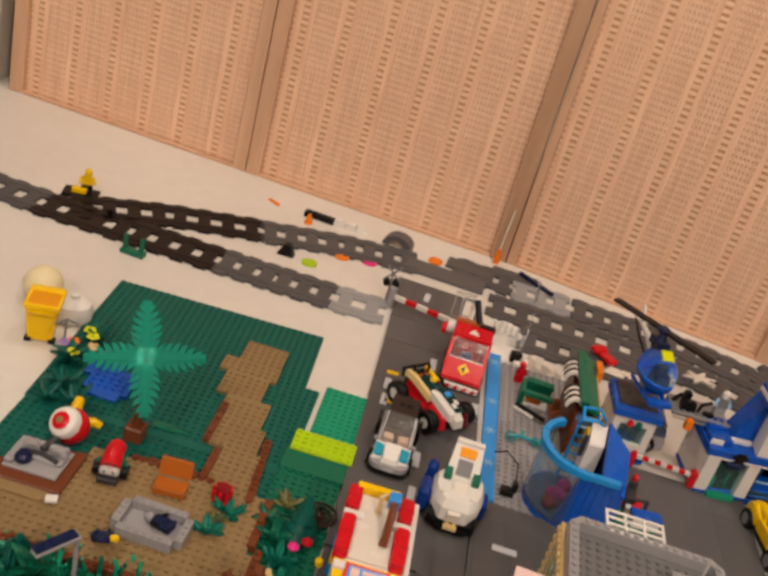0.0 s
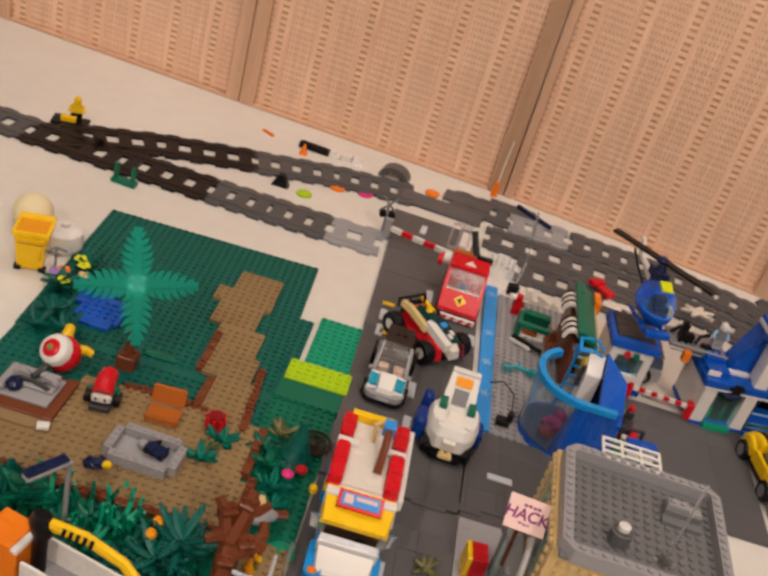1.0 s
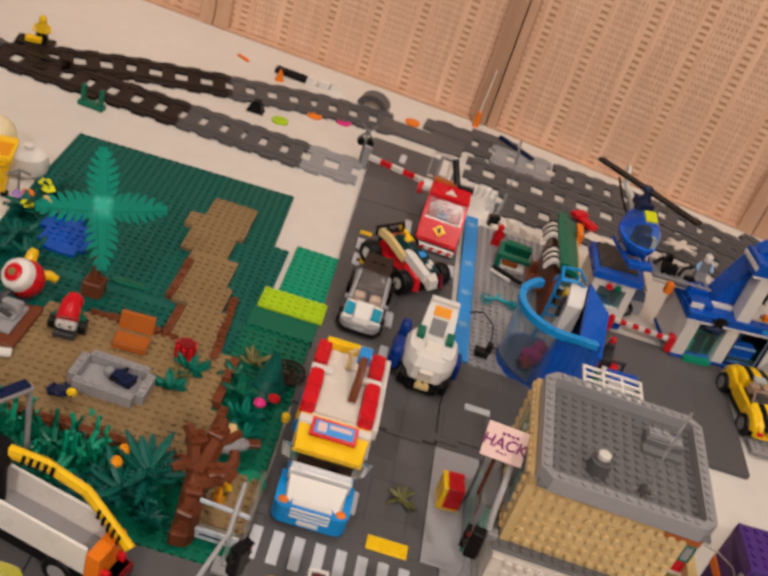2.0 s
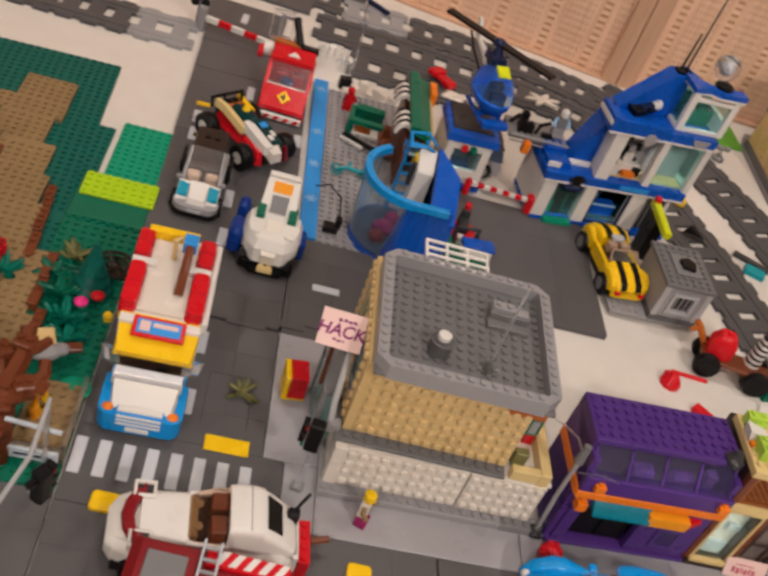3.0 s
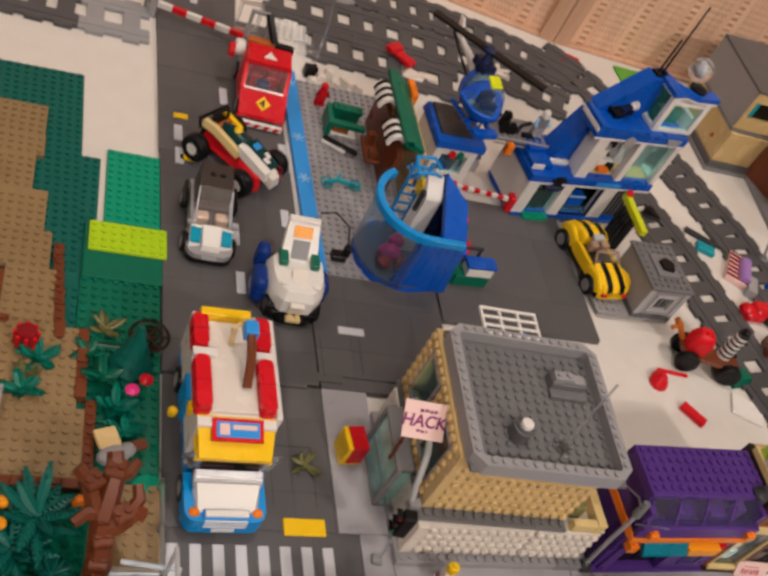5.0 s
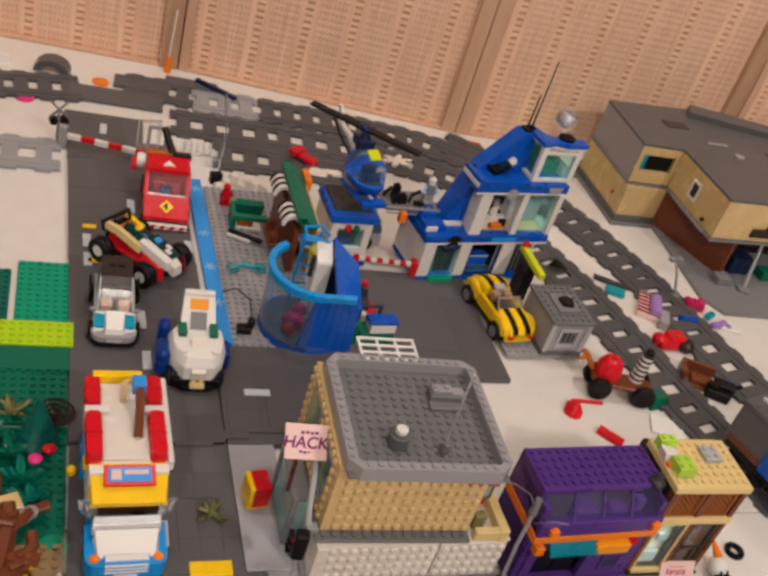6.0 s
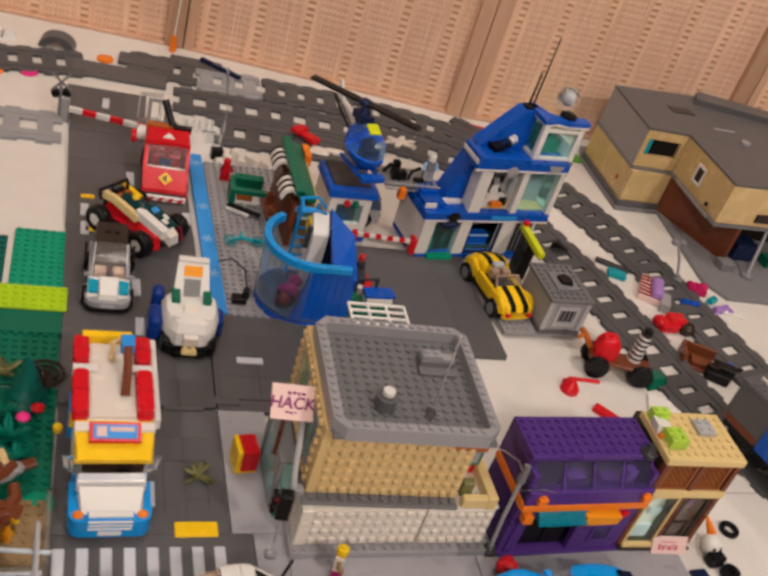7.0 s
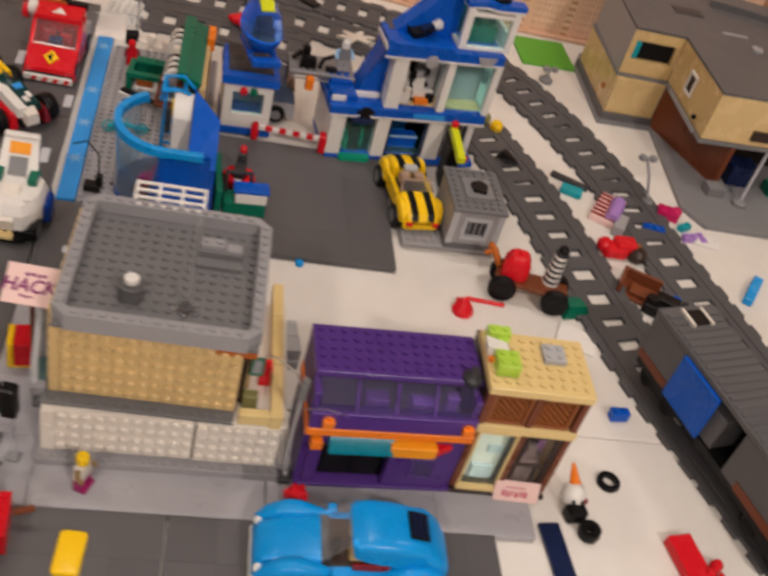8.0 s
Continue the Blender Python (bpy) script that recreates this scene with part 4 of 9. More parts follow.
# second storey
for x0, x1 in ((50, 65), (106, 114), (156, 163)):
    part("pillar", Shape().box(x0, x1, 0, 9, 64, 122, 0.4), WHITE, pol, "white pillar")
part("side_wall", Shape().box(52, 58, 9, 50, 64, 122, 0.4), WHITE, pol)
part("side_wall", Shape().box(157, 163, 9, 50, 64, 122, 0.4), CLEAR_TEAL, pol, "clear teal side pane")
part("back_wall", Shape().box(58, 157, 44, 50, 64, 122, 0.4), DARK_BROWN, pol)
part("inner_pane", Shape().box(108, 156, 26, 28, 66, 110, 0.3), LIGHT_GREY, pol)
part("window", Shape().box(114.4, 155.6, 3, 4.6, 66, 120, 0.2), CLEAR_TEAL, pol, "clear teal window")
part("room_floor", Shape().box(58, 157, 9, 44, 64, 66, 0.3), TAN, pol)
part("desk", Shape().box(66, 104, 16, 26, 66, 78, 0.4).brick(70, 16, 78, 2, 1, 8), WHITE, pol)
part("shelf", Shape().box(64, 108, 34, 43, 66, 120, 0.4), DARK_BROWN, pol)
part("cupboard", Shape().box(84, 106, 22, 34, 78, 108, 0.6).box(64, 76, 20, 30, 66, 96, 0.6), LIGHT_GREY, pol, "pale grey cupboard")
part("seat", Shape().box(84, 98, 8, 15, 66, 72, 0.4), ORANGE, pol, "orange seat")
part("monitor", Shape().box(84, 100, 22, 27, 88, 104, 0.4), LIGHT_GREY, pol)
part("chair", Shape().box(96, 105, 12, 18, 66, 76, 0.8).box(78, 84, 18, 21, 88, 98, 0.8).box(90, 96, 18, 21, 94, 102, 0.8), BLACK, pol)
part("tool_rack", Shape().box(66, 80, 31, 33.8, 100, 116, 0.5).box(86, 96, 31, 33.8, 108, 118, 0.5), ORANGE, pol, "orange pieces on the shelf")
part("papers", Shape().box(66, 78, 8, 16, 66, 80, 0.8).box(70, 76, 6, 10, 80, 86, 0.6), CREAM, pol)
part("emblem", Shape().lathe(0, 0, [(7, -1), (7, 0.6), (5, 1.2)], 14).turned(mm(86, -3.5, 121, 0, 90)), LIGHT_GREY, pol, "grey emblem")
part("storey_band", Shape().box(38, 58, -3, 34, 122, 133, 0.4).box(58, 161, -3, 50, 122, 133, 0.4), BLUE, pol, "blue band")
part("white_line", Shape().box(37.6, 161.4, -3.6, -2.9, 121, 123.2, 0.2), WHITE, pol)
part("badge", Shape().hull([(136, -4.5, 123), (148, -4.5, 123), (148, -2.9, 123), (136, -2.9, 123)], [(132, -4.5, 131), (152, -4.5, 131), (152, -2.9, 131), (132, -2.9, 131)]), LIGHT_GREY, pol, "grey winged badge")
# upper wedge roof and tower room
part("wedge", Shape().prism([(54, 133), (116, 133), (116, 180), (99, 180)], 30, 50, "y"), BLUE, pol, "steep blue wedge roof")
part("white_line", Shape().box(36.8, 38.1, -3, 34, 129, 134, 0.2), WHITE, pol)
part("white_line", Shape().box(16, 17.4, 17, 50, 64, 68, 0.2), WHITE, pol)
part("terrace_rail", Shape().box(38, 44, -3, 34, 133, 139, 0.4).box(44, 106, -3, 3, 133, 137, 0.4), BLUE, pol)
fr = Shape().box(112, 119, 6, 12, 133, 178, 0.4).box(160, 167, 6, 12, 133, 172, 0.4).box(119, 160, 6, 12, 133, 137, 0.4).box(119, 160, 6, 12, 168, 172, 0.4)
fr.box(112, 118, 12, 40, 133, 137, 0.4).box(112, 118, 36, 42, 137, 178, 0.4).box(112, 118, 12, 36, 175, 178, 0.4)
part("tower_frame", fr, WHITE, pol, "white tower window frame")
part("window", Shape().box(119.4, 159.6, 8, 9.4, 137, 168, 0.2), CLEAR_TEAL, pol, "clear teal window")
part("window", Shape().box(114, 115.4, 12.4, 35.6, 137, 175, 0.2), CLEAR_TEAL, pol, "clear teal window")
part("back_wall", Shape().box(119, 160, 44, 50, 133, 160, 0.4), GREEN, pol)
part("side_wall", Shape().box(161, 167, 12, 50, 133, 150, 0.4), WHITE, pol)
part("console", Shape().box(124, 156, 24, 34, 133, 150, 0.4).brick(136, 24, 150, 1, 1, 5), GREEN, pol)
part("roof", Shape().prism([(109, 4), (109, 48), (117, 48), (124, 26), (134, 18), (170, 18), (170, 4), (140, 3), (130, 8)], 178, 183, "z"), BLUE, pol, "blue roof rim")
part("roof_line", Shape().prism([(110, 5), (110, 47), (117, 47), (124, 25), (134, 17), (169, 17), (169, 3.4), (140, 2.4), (130, 7.4)], 176, 178, "z"), WHITE, pol)
part("roof_prop", Shape().box(160, 167, 6, 12, 172, 176.2, 0.3), WHITE, pol)
dish = part("dish", Shape().ball(148, 32, 198, 13, 13.5, 13.5, 18), GLOBE, pol, "clear silvery globe lamp")
part("dish_foot", Shape().lathe(146, 18, [(10, 182.5), (10, 186), (6, 188)], 12), BLACK, pol)
part("core", Shape().ball(148, 32, 198, 6, 7, 7, 10), SILVER, dish)
ant = part("antenna_base", Shape().box(101, 117, 34, 46, 177.6, 183, 0.4), BLACK, pol)
part("antenna", Shape().rod([(105, 40, 182), (108, 42, 222)], 1.3, 8, 0.9), BLACK, ant)
part("antenna", Shape().rod([(111, 40, 182), (116, 44, 262)], 1.2, 8, 0.7), BLACK, ant)
figure(372 + 62, 398 + 34, 137, -70, BLACK, NAVY, BLACK, WHITE, "small toy figure in black with a white helmet on the terrace", hat=WHITE, lying=-70)
# clutter in the second-storey room
figure(372 + 82, 398 + 34, 69, 30, DARK_BROWN, WHITE, BLACK, LIGHT_GREY, "small toy figure in white and black inside the station")

# ---- gate hut with flat roof ----
hut = thing("gate_hut", 265, 418, 3, 3, "small blue and white toy gate hut with a window", "building")
hut.scale = (1.1, 1.0, 1.0)
part("base", Shape().box(-1, 46, -1, 60, 0, 8, 0.4), BLUE, hut)
fr = Shape().box(0, 8, 0, 6, 8, 58, 0.4).box(36, 44, 0, 6, 8, 58, 0.4).box(8, 36, 0, 6, 8, 24, 0.4).box(8, 36, 0, 6, 48, 58, 0.4)
part("front_wall", fr, WHITE, hut)
part("pane", Shape().box(8, 36, 2, 3.4, 24, 48, 0.2), CLEAR_TEAL, hut, "clear teal pane")
part("side_wall", Shape().box(0, 6, 6, 58, 8, 58, 0.4), WHITE, hut)
part("side_wall", Shape().box(38, 44, 24, 58, 8, 58, 0.4), MID_GREY, hut)
part("back_wall", Shape().box(6, 38, 53, 58, 8, 58, 0.4), WHITE, hut)
part("roof", Shape().hull([(-3, -3, 58), (48, -3, 58), (48, 60, 58), (-3, 60, 58)], [(-3, -2, 66), (48, -2, 66), (46, 58, 68), (-1, 58, 68)]), BLUE, hut, "blue sloping roof")
part("roof_top", Shape().hull([(1, 8, 64), (44, 8, 64), (44, 57, 64), (1, 57, 64)], [(3, 10, 69), (42, 10, 69), (42, 55, 71), (3, 55, 71)]), CHROME_GREY, hut, "dark smoked roof top")
part("signal_light", Shape().lathe(17, -3, [(3.4, 49), (3.4, 53), (2.4, 55)], 10), RED, hut, "red signal light")
part("signal_light", Shape().lathe(26, -3, [(3.4, 49), (3.4, 53), (2.4, 55)], 10), GREEN, hut, "green signal light")

car = thing("small_patrol_car", 323, 474, 3, 0, "small slate blue and grey toy car parked beside the hut", "car")
side = [(-16, 6), (-13, 6)] + [(-2 - 11 * math.cos(radians(a)), 8 + 12 * math.sin(radians(a))) for a in range(0, 181, 20)] + [(11, 6), (17, 6), (17, 20), (12, 24), (-16, 24)]
part("lower_body", Shape().prism(side, -22, 22, "y"), LIGHT_GREY, car, "pale grey lower body")
part("upper_body", Shape().loft([[(x, q * 22, z) for x, z in ((-16, 24.2), (16, 24.2), (13, 36), (4, 44), (-16, 46))] for q in (-1, -0.98, 0.98, 1)]), SLATE, car, "slate blue rounded body")
part("windscreen", Shape().hull([(4.6, -18, 44), (13.4, -18, 36.6), (13.4, 18, 36.6), (4.6, 18, 44)], [(5.4, -18, 45.4), (14.4, -18, 37.6), (14.4, 18, 37.6), (5.4, 18, 45.4)]), SMOKE, car, "smoked windscreen")
for y in (-21, 21):
    w = wheel(car, 0, 0, 0, 9.5, 7, MID_GREY)
    w.matrix_basis = mm(-2, y, 9.5, 90)

gate = thing("barrier_gate", 301, 410, 6, -4.5, "red and white striped toy barrier gate, closed", "barrier")
for i in range(9):
    part("stripe", Shape().box(2 + i * 7, 9 + i * 7, -2, 2, 12, 17, 0.4), WHITE if i % 2 == 0 else RED, gate)
part("pivot", Shape().lathe(-1, 0, [(3.6, 0), (4, 3), (4, 16), (2.4, 19)], 12), RED, gate, "red round pivot")
part("end_cap", Shape().box(64, 74, -6, 6, 0, 21, 1.6), RED, gate, "red end post")

# ---- raised landing with truss, figures on it ----
land = thing("landing_platform", 326, 428, 0, 2, "grey toy landing platform on thin posts beside the station", "platform")
for x, y in ((2, 42), (62, 42)):
    part("post", Shape().rod([(x, y, 0), (x, y, 73)], 1.3), DARK_GREY, land, "dark thin post")
part("deck", Shape().box(0, 66, 4, 44, 73, 76, 0.4).studs(2, 6, 8, 1, 76), MID_GREY, land, "grey studded deck")
part("rail", Shape().rod([(0, 3, 78), (66, 3, 78)], 1.2).rod([(2, 3, 71), (64, 3, 71)], 1.0), LIGHT_GREY, land)
part("tool", Shape().rod([(30, 16, 77), (34, 20, 86), (44, 22, 90)], 2.2).box(36, 48, 10, 16, 76, 82, 0.8).rod([(4, 30, 77), (14, 36, 84)], 2.4), BLACK, land, "black tool parts")
part("toolbox", Shape().brick(10, 12, 76, 2, 1, 12).brick(12, 22, 76, 1, 1, 18), BLACK, land, "black tool parts")
part("hook_block", Shape().brick(17, -4, 62, 1, 1, 12), ORANGE, land, "orange block")
figure(378, 448, 79, 10, LIGHT_GREY, MID_GREY, PALE_BLUE, WHITE, "small toy figure with a white head on the platform").scale = (0.85, 0.9, 0.95)

# ---- helicopter on the hut ----
heli = thing("helicopter", 293, 437, 70, 14, "blue toy helicopter with a clear canopy and long black rotor", "helicopter")
part("skid", Shape().box(-14, -9, -22, 26, 20, 23, 0.6).box(9, 14, -22, 26, 20, 23, 0.6).box(-14, 14, -12, -6, 23, 26, 0.4).box(-14, 14, -34, -24, 20, 27, 0.8), BLUE, heli)
body = Shape().loft([[(q * 19 * math.cos(2 * math.pi * i / 16), y, 42 + q * (17 if math.sin(2 * math.pi * i / 16) < 0 else up) * math.sin(2 * math.pi * i / 16)) for i in range(16)] for y, q, up in ((-28, 0.15, 1.5), (-24, 0.6, 1.5), (-14, 0.95, 1.5), (0, 1.0, 1.5), (11, 1.0, 1.5), (12, 0.98, 26), (22, 0.8, 30), (30, 0.5, 32))])
part("body", body, BLUE, heli, "glossy blue body")
can = Shape().loft([[(q * 19.4 * math.cos(math.pi * i / 15), y, 44 + q * 27 * math.sin(math.pi * i / 15)) for i in range(16)] for y, q in ((-28, 0.1), (-24, 0.55), (-15, 0.88), (-3, 1.0), (11.5, 1.0))])
part("canopy", can, CLEAR_BLUE, heli, "clear blue canopy")
part("hatch", Shape().box(-6.6, 6.6, -7, 7, -0.4, 2.4, 0.5), LIME_YELLOW, heli, "lime square hatch", at=mm(0, -6, 69.5, 0, 22))
part("pilot_seat", Shape().box(-6, 6, -8, -1, 43, 56, 0.6).box(-7, 7, -16, -10, 43, 50, 0.6), NAVY, heli)
part("tail_boom", Shape().loft([[(w * math.cos(2 * math.pi * i / 8), y, z + w * math.sin(2 * math.pi * i / 8)) for i in range(8)] for y, z, w in ((24, 56, 6), (50, 62, 3.6), (80, 66, 2.2))]), WHITE, heli, "white tail boom")
part("tail_fin", Shape().prism([(66, 64), (80, 66), (86, 82), (80, 82)], -1.4, 1.4, "x"), WHITE, heli, "white tail fin")
part("tail_stay", Shape().rod([(-10, 14, 50), (-14, 46, 64), (-10, 74, 70)], 1.4), BLACK, heli)
part("mast", Shape().lathe(0, 20, [(8, 64), (9, 72), (6, 78), (3, 86), (5, 88)], 12).box(-8, 8, 8, 32, 66, 76, 1.0), NAVY, heli, "dark rotor mast")
rot = part("rotor", Shape().lathe(0, 0, [(7, -2), (7, 2), (4, 4)], 14), NAVY, heli, at=mm(0, 24, 86, -55))
for a in (0, 180):
    bl = Shape().hull([(5, -5.4, -1.4), (68, -5.2, -1.4), (68, 5.2, -1.4), (5, 5.4, -1.4)], [(5, -5.4, 1.4), (68, -5.2, 1.2), (68, 5.2, 1.2), (5, 5.4, 1.4)])
    part("blade", bl, BLACK, rot, "black rotor blade", at=mm(0, 0, 0, a))

# ---- curved tank with blue ramp ----
tank = thing("curved_tank", 222, 305, 3.0, 0, "clear curved toy tank with bright blue walls and azure rim", "building")
arc = lambda r, a0, a1, n: [(r * math.cos(radians(a0 + (a1 - a0) * i / n)), r * math.sin(radians(a0 + (a1 - a0) * i / n))) for i in range(n + 1)]
part("base", Shape().prism(arc(46, 110, 290, 20) + [(42, -38), (42, 34)], 0, 6.4), BLUE, tank, "blue base")
part("tank_floor", Shape().prism(arc(43, 110, 290, 20) + [(34, -34), (34, 30)], 6.5, 8), SLATE, tank, "slate blue tank floor")
part("shell", Shape().prism(arc(46, 130, 262, 20) + arc(44.4, 262, 130, 20), 6.4, 70), PALE_CLEAR, tank, "clear pale blue curved panel")
part("rim", Shape().prism(arc(48.5, 122, 268, 20) + arc(42, 268, 122, 20), 70, 77), AZURE, tank, "azure curved rim")
part("rim_end", Shape().box(-2, 30, -48, -41.6, 70, 77, 0.5), AZURE, tank)
part("front_wall", Shape().hull([(-16, -41, 3), (42, -38, 3), (42, -33, 3), (-16, -36, 3)], [(-6, -41, 70), (36, -38, 70), (36, -33, 70), (-6, -36, 70)]), BLUE, tank, "bright blue front wall")
for k in range(6):
    x = -13 + k * 9
    part("rib", Shape().hull([(x, -41.5, 6), (x + 8.8, -41.2, 6), (x + 8.8, -39, 6), (x, -39, 6)], [(x * 0.76 + 3, -41.5, 68), (x * 0.76 + 9.6, -41.2, 68), (x * 0.76 + 9.6, -39, 68), (x * 0.76 + 3, -39, 68)]), BLUE, tank)
part("side_wall", Shape().prism([(-36, 6), (30, 6), (30, 66), (8, 76), (-36, 54)], 35, 41, "x"), BLUE, tank, "blue slanted side wall")
part("slope", Shape().hull([(17, -37, 52), (41, -37, 52), (41, 6, 76), (17, 26, 92)], [(17, -39, 58), (41, -39, 58), (41, 3, 82), (17, 23, 98)]), BLUE, tank, "tall bright blue slope")
part("slope_back", Shape().hull([(17, 26, 6), (35, 12, 6), (35, 8, 76), (17, 25, 92)], [(17, 30, 6), (35, 16, 6), (35, 12, 76), (17, 29, 92)]), NAVY, tank)
part("column", Shape().box(0, 16, 6, 24, 6.4, 76, 0.4).hull([(0, 6, 76), (16, 6, 76), (16, 24, 76), (0, 24, 76)], [(0, 8, 80), (16, 8, 80), (16, 24, 92), (0, 24, 92)]), WHITE, tank, "white column with a slanted top")
part("column_post", Shape().rod([(-4, 8, 60), (-4, 8, 84)], 2.6), CHROME_GREY, tank, "dark round post")
part("ladder", Shape().rod([(-10, 36, 8), (-8, 40, 92)], 1.6).rod([(6, 36, 8), (8, 40, 92)], 1.6), AZURE, tank, "azure ladder")
for k in range(7):
    part("rung", Shape().rod([(-10, 36 + k * 0.6, 18 + k * 11), (7, 36 + k * 0.6, 18 + k * 11)], 1.3, 6), AZURE, tank)
part("bracket", Shape().hull([(-14, 26, 80), (12, 26, 80), (12, 40, 84), (-14, 40, 84)], [(-14, 26, 83), (12, 26, 83), (12, 40, 87), (-14, 40, 87)]), CLEAR_BLUE, tank, "clear blue platform")
part("cage", Shape().rod([(-12, 30, 78), (-10, 22, 92), (4, 20, 96), (18, 26, 88)], 1.6).rod([(-12, 44, 78), (-10, 40, 96), (6, 38, 100), (16, 36, 90)], 1.6).rod([(-10, 22, 92), (-10, 40, 96)], 1.6), AZURE, tank, "azure cage")
part("wheel_disc", Shape().lathe(0, 0, [(8, -2), (9, 0), (8, 2)], 16).turned(mm(0, 26, 74, 0, 0, 90)), YELLOW, tank, "yellow and black pulley")
part("coral", Shape().ball(-14, -8, 16, 12, 10, 8, 10).ball(-6, 4, 20, 8, 8, 7, 10), MAGENTA, tank, "pink-red shape inside")
part("seat", Shape().brick(-8, -24, 6.4, 3, 1, 12).ball(-20, -20, 14, 8, 8, 6, 10), DARK_RED, tank)

stall = thing("green_roofed_stall", 205, 396, 3, 0, "toy stall with a steep green roof and striped awnings", "building")
part("wall", Shape().box(14, 20, 0, 112, 0, 52, 0.4), BROWN, stall, "brown plank wall")
part("wall", Shape().box(20, 44, 104, 112, 0, 52, 0.4), TAN, stall)
part("wall", Shape().box(36, 42, -2, 104, 0, 60, 0.4), TAN, stall, "tan wall")
part("roof", Shape().hull([(16, -2, 66), (20, -2, 72), (20, 114, 72), (16, 114, 66)], [(36, -2, 60), (38, -2, 64), (38, 114, 64), (36, 114, 60)]), GREEN, stall, "green roof slope")
part("roof", Shape().box(14, 24, -2, 114, 68, 74, 0.5), GREEN, stall, "green ridge")
part("gutter", Shape().box(38.6, 46, 84, 112, 54, 68, 0.5), ORANGE, stall)
for y0 in (8, 66):
    for k in range(3):
        for m_i, mat in ((0, WHITE), (1, BLACK)):
            yy = y0 + k * 11 + m_i * 5.5
            pts = [(11 + 11 * math.sin(radians(a)), 52 + 17 * math.cos(radians(a))) for a in range(-75, 46, 20)]
            pts2 = [(11 + 8 * math.sin(radians(a)), 52 + 13 * math.cos(radians(a))) for a in range(45, -76, -20)]
            part("awning_rib", Shape().prism(pts + pts2, yy, yy + 5.4, "y"), mat, stall, "white awning rib" if m_i == 0 else "black awning rib")
part("shelf", Shape().box(-6, 10, 20, 60, 18, 22, 0.4).brick(-4, 24, 22, 1, 1).brick(-4, 44, 22, 1, 1, 14), BROWN, stall)

for x, y, w, d, rz in ((122, 634, 44, 34, -8), (150, 608, 30, 26, 4)):
    sheet = thing("clear_plate", x, y, 0, rz, "clear toy plate lying by the rails", "plate", "clear plates")
    part("plate", Shape().box(0, w, 0, d, 0, 3.2, 0.4).studs(2, 2, int(w / 8), int(d / 8), 3.2), CLEAR, sheet)
kiosk = thing("small_green_kiosk", 166, 470, 3, -4, "small toy kiosk with a dark green frame and brown crate", "kiosk")
kiosk.scale = (0.95, 0.95, 0.66)
part("frame", Shape().box(0, 6, 0, 34, 0, 30, 0.4).box(6, 40, 28, 34, 0, 30, 0.4).box(0, 42, -2, 6, 24, 32, 0.4).box(6, 40, 22, 34, 30, 36, 0.4).studs(8, 24, 4, 1, 36), GREEN, kiosk)
part("crate", Shape().box(10, 28, 8, 20, 0, 14, 0.5), DARK_ORANGE, kiosk, "orange-brown crate")
part("shelf", Shape().box(8, 38, 4, 28, 0, 4, 0.4), WHITE, kiosk)
board = thing("black_board", 181, 451, 4, -28, "black and white long toy board lying on the grey plate", "board")
part("top", Shape().box(-20, 20, -3.5, 3.5, 4, 7, 0.8), BLACK, board)
part("side", Shape().box(-20, 8, -6, -3.6, 1, 5, 0.5), WHITE, board)
part("foot", Shape().box(-3, 3, -4, 4, 0, 4, 0.4), BLACK, board)
cyc = thing("teal_bicycle", 176, 393, 4, 4, "small teal toy bicycle lying on the grey plate", "bicycle")
part("frame", Shape().rod([(-18, 0, 3), (-4, 3, 6), (8, 0, 5), (18, 0, 4)], 2.2).rod([(-4, 3, 6), (-2, 8, 10)], 1.4).rod([(8, 0, 5), (12, -6, 10)], 1.4), TEAL, cyc)
for x in (-16, 14):
    part("wheel", Shape().lathe(0, 0, [(6, -1), (7, 0), (6, 1), (5, 0)], 14, True).turned(mm(x, 0, 4, 0, 20)), TEAL, cyc)
figure(166, 522, 3.1, 20, RED, RED, DARK_RED, RED, "small red toy figure standing by the kiosk", hat=RED).scale = (0.72, 0.72, 0.8)

# white fence, green stand and small figure beside the tank
fence = thing("white_fence", 208, 112.5, 133.4, -1, "white open toy railing resting on the bank roof edge", "fence")
for k in range(4):
    part("bar", Shape().box(0, 49, k * 8 - 1.0, k * 8 + 1.0, 0, 2.2, 0.4), WHITE, fence, at=mm(0, 0, 0, 0, 2))
for k in range(4):
    part("post", Shape().box(k * 15.6, k * 15.6 + 2.2, -1.2, 25.2, -0.4, 1.9, 0.4), WHITE, fence, at=mm(0, 0, 0, 0, 2))
stand = thing("green_stand", 270, 286, 6.2, 4, "dark green and white toy stand with a blue top", "stand")
part("wall", Shape().box(-4, 2, -8, 52, 0, 26, 0.4), GREEN, stand)
part("bench", Shape().box(4, 42, -8, 12, 0, 14, 0.4), GREEN, stand)
part("top", Shape().box(14, 42, -8, 6, 14, 24, 0.4), WHITE, stand)
part("frame", Shape().box(4, 7, 8, 11, 14, 34, 0.4).box(26, 29, 8, 11, 14, 34, 0.4).box(4, 29, 8, 11, 34, 37, 0.4), CHROME_GREY, stand, "dark grey frame")
part("cover", Shape().box(12, 44, -8, 7, 24.2, 28, 0.4), BLUE, stand, "blue cover")
seat = thing("red_round_seat", 287, 324, 6.2, -6, "red round toy seat with a black engine block and white front", "seat")
